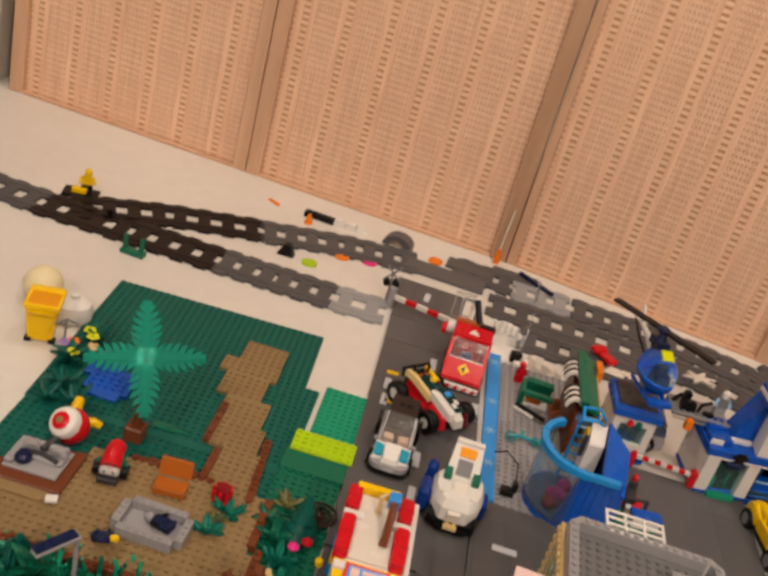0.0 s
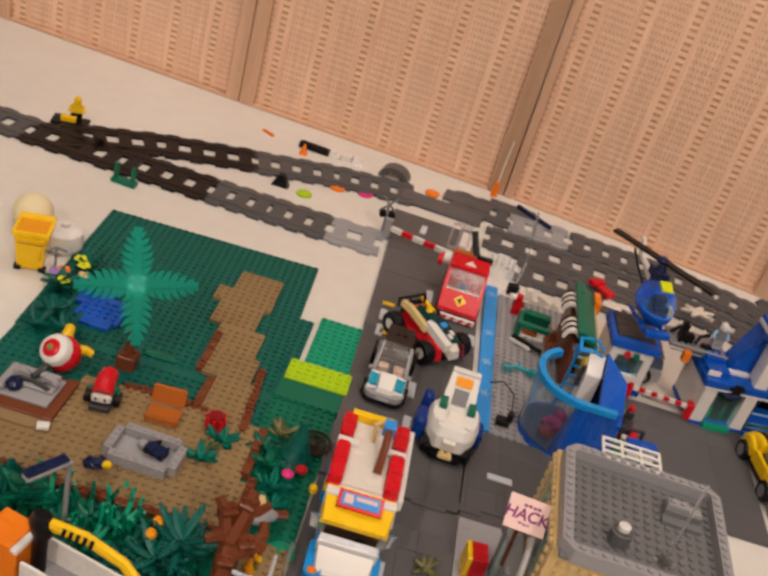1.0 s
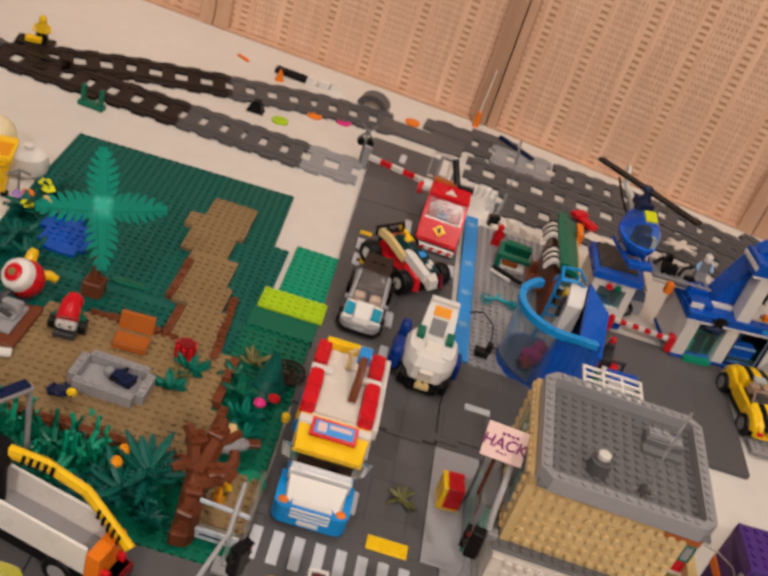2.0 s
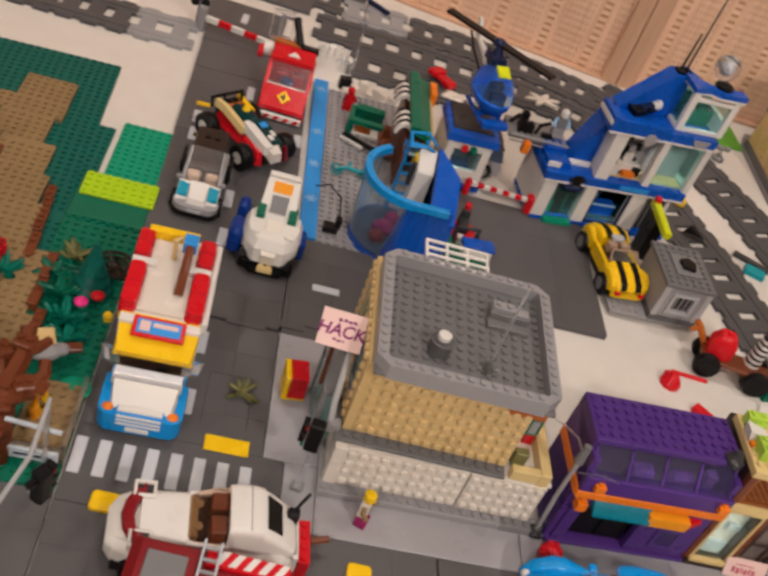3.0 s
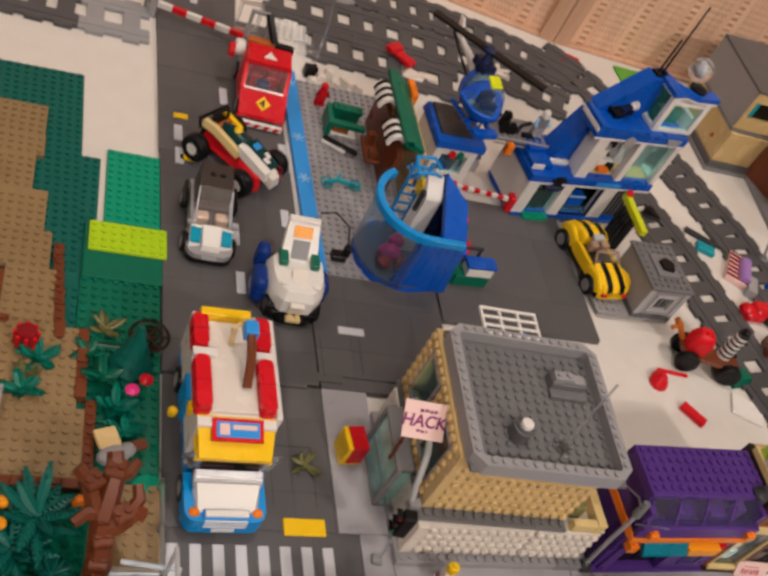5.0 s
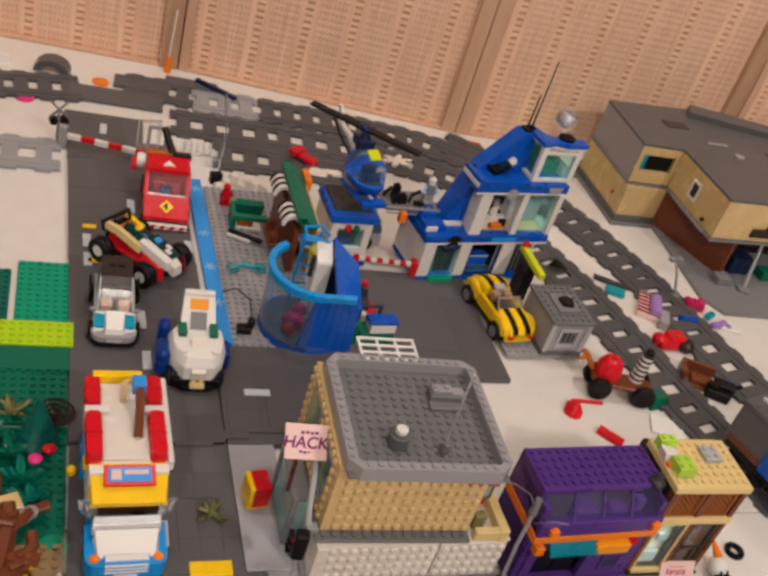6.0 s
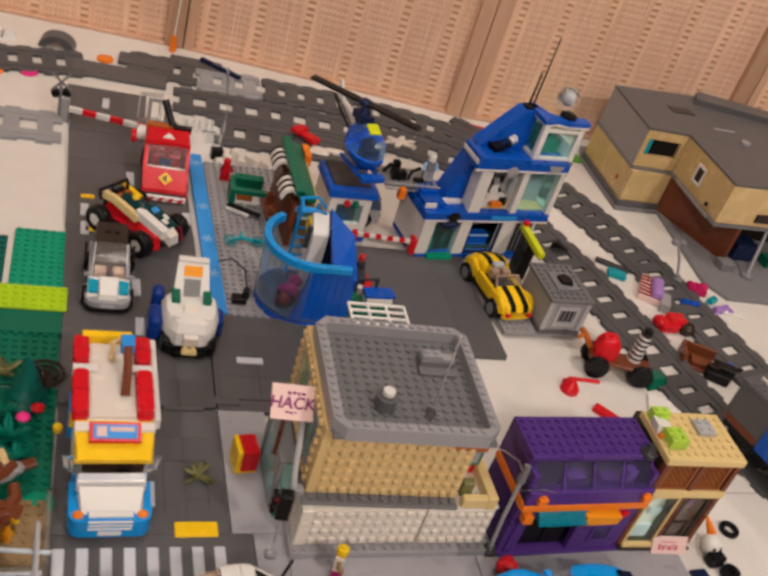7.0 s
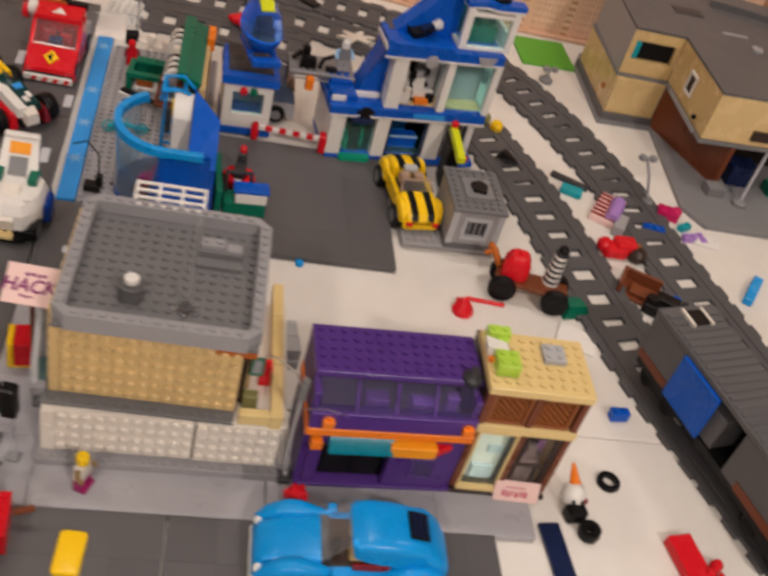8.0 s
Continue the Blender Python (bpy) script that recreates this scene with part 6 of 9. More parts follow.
def blue_coupe():
    ob = thing("blue_coupe", 372, -73, 6.2, -90, "glossy azure blue rounded toy coupe parked on the street", "car")
    # its nose points along -x after the turn
    part("chassis", Shape().box(-24, 24, -58, 58, 4, 10, 0.8), BLACK, ob)
    part("lower_body", hood_shell([(-63, 16, 8, 15), (-60, 21, 7, 20), (-50, 25, 6, 23), (-20, 26, 6, 24), (20, 26, 6, 25), (46, 26, 6, 25), (58, 23, 7, 23), (62, 19, 8, 18)], 0, 0.3), AZURE, ob, "azure blue lower body")
    part("hood", hood_shell([(-62, 12, 14, 19), (-58, 15, 16, 24), (-46, 16.5, 18, 28.5), (-22, 18, 20, 31)], 0, 0.32), AZURE, ob, "azure bonnet")
    for sx in (-1, 1):
        part("front_wing", hood_shell([(-62, 2, 12, 17), (-56, 6, 10, 25), (-44, 7.5, 10, 32), (-34, 7.5, 10, 32), (-20, 5, 12, 27), (-10, 2, 14, 23)], sx * 21, 0.55), AZURE, ob, "pointed azure front wing")
        part("rear_wing", hood_shell([(14, 2, 14, 23), (22, 6, 12, 27), (34, 8, 10, 32), (48, 8, 10, 31), (58, 5, 12, 24)], sx * 21, 0.5), AZURE, ob, "azure rear wing")
        for y in (-40, 38):
            wheel(ob, sx * 23, y, 7, 10, 9, LIGHT_GREY)
        part("headlight", Shape().ball(sx * 17, -59.5, 17, 3.6, 3.4, 3.6, 12), WHITE, ob)
        part("mirror", Shape().box(sx * 24 - 3, sx * 24 + 3, -16, -10, 24, 29, 1.0), AZURE, ob)
        part("door_gap", Shape().box(sx * 18.6 - 1, sx * 18.6 + 1, -2, 22, 24, 30, 0.4), DARK_RED, ob, "dark red inner sill")
    part("cockpit", Shape().box(-17, 17, -22, 20, 20, 25.6, 0.4), DARK_BROWN, ob, "dark brown cockpit floor")
    part("seat", Shape().box(-14, -3, -4, 10, 25, 38, 1.2).box(3, 14, -4, 10, 25, 38, 1.2), TAN, ob, "tan seats")
    part("dashboard", Shape().box(-16, 16, -22, -16, 25, 30.6, 0.6), CHROME_GREY, ob)
    part("steering_wheel", Shape().lathe(0, 0, [(4.6, 0), (4.6, 1.2)], 12).turned(mm(8, -13, 33, 0, 50)), BLACK, ob)
    part("windscreen", Shape().hull([(-18, -23, 30), (18, -23, 30), (18, -21.6, 30), (-18, -21.6, 30)], [(-15, -5, 46), (15, -5, 46), (15, -3.8, 46.4), (-15, -3.8, 46.4)]), CLEAR, ob, "clear windscreen")
    part("roof", hood_shell([(-5, 15, 43, 46), (-2, 18.5, 36, 48), (8, 19.5, 33, 49.5), (24, 19.5, 30, 49), (38, 18.5, 26, 46), (46, 17, 24, 41)], 0, 0.36), AZURE, ob, "glossy azure roof")
    part("rear_window", Shape().box(-10, 10, 32, 46, -0.6, 1.2, 0.4).turned(mm(0, 0, 56.6, 0, -14)), BLACK, ob, "black rear window")
    for k in range(3):
        part("louvre", Shape().box(-9, 9, 34 + k * 4, 36 + k * 4, 1.0, 2.4, 0.3).turned(mm(0, 0, 56.6, 0, -14)), NAVY, ob, "dark louvre")
    part("tail", hood_shell([(44, 18, 20, 40), (48, 19.5, 18, 38), (56, 19, 16, 33), (62, 15, 14, 24)], 0, 0.36), AZURE, ob, "azure rounded tail")
    part("bumper", Shape().box(-20, 20, -64, -60, 5, 9, 1.2), WHITE, ob, "white bumper")


blue_coupe()


def yellow_car():
    ob = thing("yellow_striped_car", 453, 335, 6.2, 9, "yellow rounded toy sports car with black stripes and an open cockpit", "car")
    part("chassis", Shape().box(-19, 19, -46, 46, 4, 11, 0.8), BLACK, ob)
    part("lower_body", hood_shell([(-50, 15, 7, 15), (-46, 18, 6, 18), (-20, 19, 6, 20), (20, 19, 6, 20), (46, 19, 6, 20), (51, 15, 7, 16)], 0, 0.3), YELLOW, ob, "yellow lower body")
    nose = [(-50, 14, 12, 17), (-46, 17, 13, 22), (-34, 18, 14, 26), (-18, 18, 15, 28)]
    tail = [(14, 17, 15, 33), (22, 18, 15, 34.5), (34, 18, 14, 33), (45, 17, 13, 27), (50, 14, 12, 20)]
    part("hood", hood_shell(nose, 0, 0.34), YELLOW, ob, "yellow rounded bonnet")
    part("rear_deck", hood_shell(tail, 0, 0.34), YELLOW, ob, "yellow rounded rear deck")
    for sx in (-1, 1):
        part("bonnet_stripe", hood_shell([(y, 3.6, z1 - 3, z1 + 0.4) for y, w, z0, z1 in nose], sx * 8, 0.12), BLACK, ob, "black stripe")
        part("deck_stripe", hood_shell([(y, 3.6, z1 - 3, z1 + 0.4) for y, w, z0, z1 in tail], sx * 8, 0.12), BLACK, ob, "black stripe")
        part("wing", hood_shell([(-46, 2, 12, 18), (-40, 4.5, 10, 25), (-32, 5, 10, 27.5), (-22, 4.5, 10, 25), (-14, 2, 12, 20)], sx * 18, 0.5), YELLOW, ob, "yellow front wing")
        part("wing", hood_shell([(18, 2, 12, 22), (26, 4.5, 10, 27), (34, 5, 10, 29), (42, 4.5, 10, 26), (48, 2, 12, 20)], sx * 18, 0.5), YELLOW, ob, "yellow rear wing")
        part("sill", Shape().box(sx * 17 - 2.4, sx * 17 + 2.4, -18, 18, 8, 23, 1.0), YELLOW, ob)
        part("tail_lamp", Shape().box(sx * 13 - 3, sx * 13 + 3, -52, -48, 11, 15, 0.6), RED, ob, "red lamp")
        for y in (-31, 33):
            wheel(ob, sx * 20.5, y, 8, 11.5, 9, MID_GREY)
    part("cockpit", Shape().box(-14.4, 14.4, -18, 14, 18, 21, 0.4), DARK_BROWN, ob, "dark brown cockpit floor")
    part("seat", Shape().box(-12, -2, 2, 10, 21, 32, 1.2).box(2, 12, 2, 10, 21, 32, 1.2), SEAT_TAN, ob, "pale brown seats")
    part("steering", Shape().lathe(0, 0, [(4.4, 0), (4.4, 1.2)], 12).turned(mm(-6, -7, 27, 0, 40)), BLACK, ob)
    part("screen", Shape().hull([(-16, -18, 26), (16, -18, 26), (16, -16, 26), (-16, -16, 26)], [(-14, -9, 34), (14, -9, 34), (14, -7.6, 34), (-14, -7.6, 34)]), FROST, ob, "clear windscreen")
    part("screen_frame", Shape().rod([(-16, -17, 27), (-14, -8.4, 34.6), (14, -8.4, 34.6), (16, -17, 27)], 1.3, 6), SEAT_TAN, ob, "pale brown windscreen frame")
    part("scoop", Shape().box(-7, 7, 9, 17, 30, 36, 1.4), SILVER, ob, "silver engine scoop")


yellow_car()


def white_coupe():
    ob = thing("white_patrol_coupe", 92, -68, 6.2, 96, "white rounded toy patrol coupe with dark red trim and smoked glass", "car")
    # its nose points along +y before the turn
    part("chassis", Shape().box(-24, 24, -56, 52, 4, 10, 0.8), BLACK, ob)
    part("lower_body", hood_shell([(-58, 19, 8, 20), (-50, 24, 7, 25), (-20, 25, 6, 26), (20, 25, 6, 26), (42, 24, 6, 25), (52, 20, 7, 22), (57, 13, 8, 17)], 0, 0.3), WHITE, ob, "white lower body")
    part("hood", hood_shell([(8, 19, 22, 32), (20, 19, 22, 31), (38, 18, 20, 28.5)], 0, 0.3), WHITE, ob, "white bonnet")
    part("trim", Shape().rod([(-17, 39, 28), (-9, 44, 28), (0, 45.5, 28), (9, 44, 28), (17, 39, 28)], 4.2, 8), DARK_RED, ob, "dark red trim band")
    part("nose", hood_shell([(44, 17, 18, 27), (52, 15, 14, 23), (57, 11, 10, 17)], 0, 0.4), WHITE, ob)
    for sx in (-1, 1):
        lamp = part("lamp_frame", Shape().box(sx * 18 - 6, sx * 18 - 4, 30, 44, 26, 32, 0.5).box(sx * 18 + 4, sx * 18 + 6, 30, 44, 26, 32, 0.5).box(sx * 18 - 4, sx * 18 + 4, 30, 32, 26, 32, 0.5).box(sx * 18 - 4, sx * 18 + 4, 42, 44, 26, 32, 0.5), WHITE, ob, "white headlight frame")
        part("lens", Shape().box(sx * 18 - 4, sx * 18 + 4, 32, 42, 27, 30, 0.4), CHROME_GREY, lamp, "dark headlight")
        part("lens_edge", Shape().box(sx * 18 - 4, sx * 18 + 4, 36, 38, 29.6, 30.8, 0.2), DARK_RED, lamp)
        for y in (-36, 36):
            wheel(ob, sx * 24, y, 8, 11, 9, MID_GREY)
        part("sill", Shape().box(sx * 18 - 2, sx * 18 + 2, -16, 10, 26, 31, 0.6), WHITE, ob)
    part("cockpit", Shape().box(-16, 16, -18, 8, 22, 27, 0.4), DARK_BROWN, ob, "dark brown cockpit")
    part("dashboard", Shape().box(-15, 15, 3, 9, 26.6, 33, 0.8).cyl(-8, 3, 33, 34, 3, 10).cyl(8, 3, 33, 34, 3, 10), DARK_TAN, ob)
    part("seat", Shape().box(-14, -2, -14, -4, 27, 38, 0.8).box(2, 14, -14, -4, 27, 38, 0.8), BROWN, ob)
    part("windscreen", hood_shell([(9, 16, 30, 32), (4, 18, 28, 37), (-6, 18.5, 28, 43), (-14, 18.5, 28, 45.4)], 0, 0.4), BROWN_GLASS, ob, "brown smoked windscreen")
    part("roof", hood_shell([(-14.2, 18.4, 26, 46.6), (-20, 18.8, 26, 47.6), (-30, 18.8, 26, 47.4), (-36, 18.4, 26, 45.6)], 0, 0.24), WHITE, ob, "white rounded roof")
    part("roof_seam", Shape().box(-17, 17, -27.4, -27, 47.2, 47.8, 0.1), LIGHT_GREY, ob, "fine roof seam")
    part("rear_deck", hood_shell([(-36.1, 18.2, 24, 45), (-42, 18, 22, 41), (-50, 17.4, 20, 34), (-56, 17, 18, 29.6), (-59, 15, 16, 26)], 0, 0.26), WHITE, ob, "white sloping tail")
    part("rear_window", Shape().hull([(-11, -48, 35.4), (11, -48, 35.4), (12, -37.6, 43.6), (-12, -37.6, 43.6)], [(-11, -48.4, 36.8), (11, -48.4, 36.8), (12, -38, 44.9), (-12, -38, 44.9)]), BLACK, ob, "black rear window")
    part("boot", Shape().box(-16, 16, -60, -57, 20, 26, 0.8), LIGHT_GREY, ob, "pale grey boot")


white_coupe()
blk = thing("red_road_block", 160, -64, 6.2, 4, "red and white toy block with a black radio on it", "block")
part("body", Shape().brick(-6, -16, 0, 1, 4, 20), RED, blk)
part("panel", Shape().box(-10, -6.4, -16, 16, 2, 24, 0.4), WHITE, blk)
part("pipe", Shape().rod([(4, 6, 12), (16, 8, 14)], 2.4), BROWN, blk)
part("radio", Shape().box(-16, -8, 8, 14, 22, 36, 0.8).rod([(-12, 12, 34), (-4, 18, 46)], 1.2), BLACK, blk)


def fire_engine():
    ob = thing("dark_red_fire_engine", 100, -122, 6.2, -4, "dark red toy fire engine with white striped roof and ladder", "truck")
    part("body", Shape().box(-48, 48, -26, 26, 8, 40, 0.8), DARK_RED, ob)
    part("cab", Shape().hull([(-48, -26, 40), (-10, -26, 40), (-10, 22, 40), (-48, 22, 40)], [(-42, -24, 46), (-10, -24, 46), (-10, 20, 46), (-42, 20, 46)]), DARK_RED, ob)
    rf = part("roof_plate", Shape().box(-4, 46, 15, 26, 40, 44, 0.5), RED, ob, "red roof plate with white stripes")
    for k in range(5):
        part("stripe", Shape().prism([(0 + k * 9, 16), (4.4 + k * 9, 16), (9.4 + k * 9, 25), (5 + k * 9, 25)], 44, 44.8), WHITE, rf)
    ld = part("ladder", Shape().box(-8, -6.4, -20, 28, 46, 49, 0.4).box(2, 3.6, -20, 28, 46, 49, 0.4), PALE_LADDER, ob, "pale blue-white ladder")
    for k in range(6):
        part("rung", Shape().box(-6.4, 2, -18 + k * 8, -16 + k * 8, 46.6, 48.4, 0.3), LIGHT_GREY, ld)
    part("hatch", Shape().box(-38, -14, -14, 14, 46, 48, 0.8), MID_GREY, ob)
    part("bumper", Shape().box(46, 58, -18, 18, 10, 22, 0.8), BLACK, ob)
    for x in (-30, 30):
        for y in (-24, 24):
            w = wheel(ob, 0, 0, 0, 11, 8, LIGHT_GREY)
            w.matrix_basis = mm(x, y, 8, 90)


fire_engine()


def crane_truck():
    ob = thing("crane_truck", -138.4, -69, 6.2, -14, "white and orange toy crane truck with a yellow striped arm", "truck")
    ob.scale = (1.0, 0.62, 1.0)
    part("chassis", Shape().box(-76, 70, -20, 20, 6, 16, 0.6), BLACK, ob)
    part("bed", Shape().box(-30, 52, -24, -20, 20, 44, 0.5).box(-30, 52, 20, 24, 20, 44, 0.5).box(-30, 52, -20, 20, 16, 22, 0.5), WHITE, ob, "white loading bed")
    part("bed_floor", Shape().box(-29, 51, -19.6, 19.6, 22.2, 24, 0.3), LIGHT_GREY, ob)
    part("tail_board", Shape().box(52.2, 62, -24, 24, 16, 40, 0.6), ORANGE, ob, "orange tail board")
    part("bumper", Shape().box(62, 72, -22, 22, 6, 16, 0.6), DARK_RED, ob)
    for y in (-14, 14):
        part("tail_lamp", Shape().cyl(y, 22, 62, 67, 4, 12, None, "x"), RED, ob, "red tail lamp")
    part("cab", Shape().hull([(-76, -24, 14), (-34, -24, 14), (-34, 24, 14), (-76, 24, 14)], [(-66, -22, 46), (-34, -22, 46), (-34, 22, 46), (-66, 22, 46)]), ORANGE, ob, "orange cab")
    part("cab_roof", Shape().box(-66, -40, -22, 22, 46, 50, 0.8), ORANGE, ob)
    part("roof_stripe", Shape().box(-39.6, -34, -22, 22, 46, 50, 0.8), WHITE, ob)
    part("pivot", Shape().lathe(-28, 4, [(6, 24), (6, 54), (9, 60), (10, 68), (7, 76)], 14), BLACK, ob, "black crane pivot")
    arm = part("arm", Shape().rod([(-25, 4, 70), (4, 10, 71), (32, 17, 61), (72, 6, 40)], 5.6, 8, 4.8), YELLOW, ob, "yellow crane arm")
    for k in range(5):
        x = -12 + k * 5
        part("stripe", Shape().prism([(x, 66), (x + 2.6, 66), (x + 4.4, 75), (x + 1.8, 75)], 0.6 + k * 1.1, 1.8 + k * 1.1, "y"), BLACK, arm)
    for k in range(5):
        x = 44 + k * 4.4
        part("stripe", Shape().prism([(x, 50 - k * 2.3), (x + 2.2, 49 - k * 2.3), (x + 3.4, 57 - k * 2.3), (x + 1.2, 58 - k * 2.3)], 7 - k * 1.2, 9 - k * 1.2, "y"), BLACK, arm)
    for x in (-54, 34):
        for y in (-22, 22):
            w = wheel(ob, 0, 0, 0, 12, 9, LIGHT_GREY)
            w.matrix_basis = mm(x, y, 9, 90)


crane_truck()
shield = thing("clear_blue_dome", -124, -140, 6.2, 0, "clear blue toy cockpit dome on a yellow base", "cockpit")
part("base", Shape().box(-20, 34, -20, 20, 0, 20, 0.8), YELLOW, shield)
part("dome", dome(rounded(-18, 8, -17, 17, 8, 4), 20, 56, 12, 4), CLEAR_BLUE, shield, "clear blue dome")


def freight_car():
    ob = thing("grey_freight_car", 683, 40, 12, 15, "dark grey toy freight car with an open blue sliding door", "train car")
    part("frame", Shape().box(-26, 26, -118, 100, 12, 20, 0.6), BLACK, ob)
    part("side", Shape().box(-27, -23, 34, 100, 20, 64, 0.6), DARK_GREY, ob, "grey side wall")
    part("side", Shape().box(-27, -23, -118, -24, 20, 64, 0.6), DARK_GREY, ob, "grey side wall")
    part("side", Shape().box(23, 27, -118, 100, 20, 64, 0.6), DARK_GREY, ob)
    part("end_wall", Shape().box(-27, 27, 100, 104, 20, 66, 0.6), DARK_GREY, ob)
    part("end_wall", Shape().box(-27, 27, -122, -118, 20, 66, 0.6), DARK_GREY, ob)
    part("door", Shape().box(-31, -27.4, 8, 56, 20, 64, 0.6), BLUE, ob, "blue sliding door")
    part("crate", Shape().box(-24, 4, -4, 20, 20, 52, 0.6), DARK_GREY, ob)
    for y0, y1 in ((60, 100), (-118, -40)):
        part("lower_stripe", Shape().box(-28, -27, y0, y1, 20, 28, 0.3), BROWN, ob, "brown lower stripe")
    rf = Shape().box(-28, 28, -122, 104, 64, 70, 0.8)
    rf = part("roof", rf, DARK_GREY, ob, "grey ribbed roof")
    rib = mesh_of("rib", Shape().box(-26, 26, 0, 5, 69.6, 71.4, 0.3), DARK_GREY)
    for k in range(27):
        part("rib", rib, DARK_GREY, rf, at=mm(0, -118 + k * 8))
    part("roof_hatch", Shape().box(-8, 8, 80, 96, 71, 73, 0.4), BLACK, ob)
    part("hatch_edge", Shape().box(-11, -8, 78, 98, 70, 73.6, 0.3).box(8, 11, 78, 98, 70, 73.6, 0.3), CREAM, ob)
    for y in (-84, 66):
        bog = part("bogie", Shape().box(-24, -18, y - 26, y + 26, 4, 13, 1.0).box(18, 24, y - 26, y + 26, 4, 13, 1.0).box(-18, 18, y - 8, y + 8, 6, 12, 0.6), BLACK, ob, "black wheel truck")
        for dy in (-16, 16):
            for x in (-20, 20):
                part("wheel", Shape().cyl(y + dy, 8, x - 4, x + 4, 8, 16, None, "x"), BLACK, bog)


freight_car()

# ---- railway: each piece of track is a thing of rails and sleepers ----
def track(x, y, rz, length, material, label, z=0, bend=0.0, sleepers=None, w=72.0):
    """A piece of track that starts at x, y and runs along its own +y, bending by bend degrees."""
    ob = thing("track_piece", x, y, z, rz, label, "railway track", "railway tracks")
    n = 6 if bend else 1

    def at(s, off):
        if not bend:
            return off, s
        r = length / radians(abs(bend))
        a = radians(abs(bend)) * s / length
        px, py = r - (r - off) * math.cos(a), (r - off) * math.sin(a)
        if bend > 0:
            return px, py
        px, py = r - (r + off) * math.cos(a), (r + off) * math.sin(a)
        return -px, py

    for off in (-22.0, 22.0):
        rail = Shape()
        for i in range(n):
            s0, s1 = length * i / n, length * (i + 1) / n
            for lo, hi, half in ((0.4, 4.4, 10.0), (4.4, 5.2, 3.0)):
                q = [(*at(s0, off - half), lo), (*at(s0, off + half), lo), (*at(s1, off + half), lo), (*at(s1, off - half), lo)]
                rail.hull(q, [(a, b, hi) for a, b, _ in q])
        part("rail", rail, material, ob)
    k = sleepers or max(1, round(length / 31))
    for i in range(k):
        s = length * (i + 0.5) / k
        ring = [(*at(s - 8.8, -w / 2), 0), (*at(s - 8.8, w / 2), 0), (*at(s + 8.8, w / 2), 0), (*at(s + 8.8, -w / 2), 0)]
        part("sleeper", Shape().hull(ring, [(a, b, 4.3) for a, b, _ in ring]), material, ob)
    return ob


GREY_TRACK = "dark grey toy railway track piece on the white floor"
# the right-hand pair of curves
def chain(points, material, label):
    for i, ((x0, y0), (x1, y1)) in enumerate(zip(points, points[1:])):
        track(x0, y0, -math.degrees(math.atan2(x1 - x0, y1 - y0)), math.hypot(x1 - x0, y1 - y0) + 4, material, label, 0.25 * (i % 2))


chain([(748, -150), (722, -55), (694, 30), (665, 110), (640, 195), (620, 292), (592, 404), (556, 506)], RAIL_GREY, GREY_TRACK)
chain([(800, 10), (776, 128), (748, 238), (724, 330), (704, 436), (668, 536), (622, 630), (566, 712), (520, 752)], RAIL_GREY, GREY_TRACK)
# the back line
chain([(-700, 634), (-604, 622), (-507, 613)], RAIL_GREY, GREY_TRACK)
chain([(-506, 612), (-376, 606), (-252, 600)], OLD_RAIL, "brownish black toy railway switch piece")
chain([(-470, 628), (-352, 684), (-226, 724)], OLD_RAIL, "brownish black toy railway switch piece")
chain([(-251, 601), (-172, 597), (-92, 594)], RAIL_GREY, GREY_TRACK)
track(-91, 594, -90, 74, PALE_RAIL, "pale clear-grey toy railway track piece")
chain([(-226, 722), (-112, 755), (0, 770)], RAIL_GREY, GREY_TRACK)
chain([(60, 800), (150, 790)], RAIL_GREY, GREY_TRACK)
track(150, 780, -92, 90, PALE_RAIL, "pale clear-grey toy railway track piece")
chain([(242, 776), (350, 766), (460, 742), (560, 700)], RAIL_GREY, GREY_TRACK)
chain([(116, 710), (250, 702), (350, 690), (440, 668), (520, 632)], RAIL_GREY, GREY_TRACK)
chain([(164, 640), (258, 632), (356, 618)], RAIL_GREY, GREY_TRACK)
for x, y, w, d, rz in ((-12, 742, 120, 40, -4), (46, 792, 74, 34, -6), (116, 812, 72, 30, -5)):
    ob = thing("dark_plate", x, y, 0, rz, "flat dark grey toy plate beside the rails", "plate")
    part("plate", Shape().box(0, w, 0, d, 0, 5, 0.5), ROAD_GREY, ob)
switch = thing("switch_stand", -476, 672, 0, 12, "yellow and black toy switch stand beside the track", "switch stand")
part("base", Shape().box(-24, 24, -14, 14, 0, 5, 0.5), BLACK, switch)
part("lever", Shape().box(-12, 8, -9, 2, 5, 12, 0.8), YELLOW, switch)
figure(-470, 676, 5, 20, BLACK, SKIN, SKIN, SKIN, "small yellow and black toy figure on the switch stand")

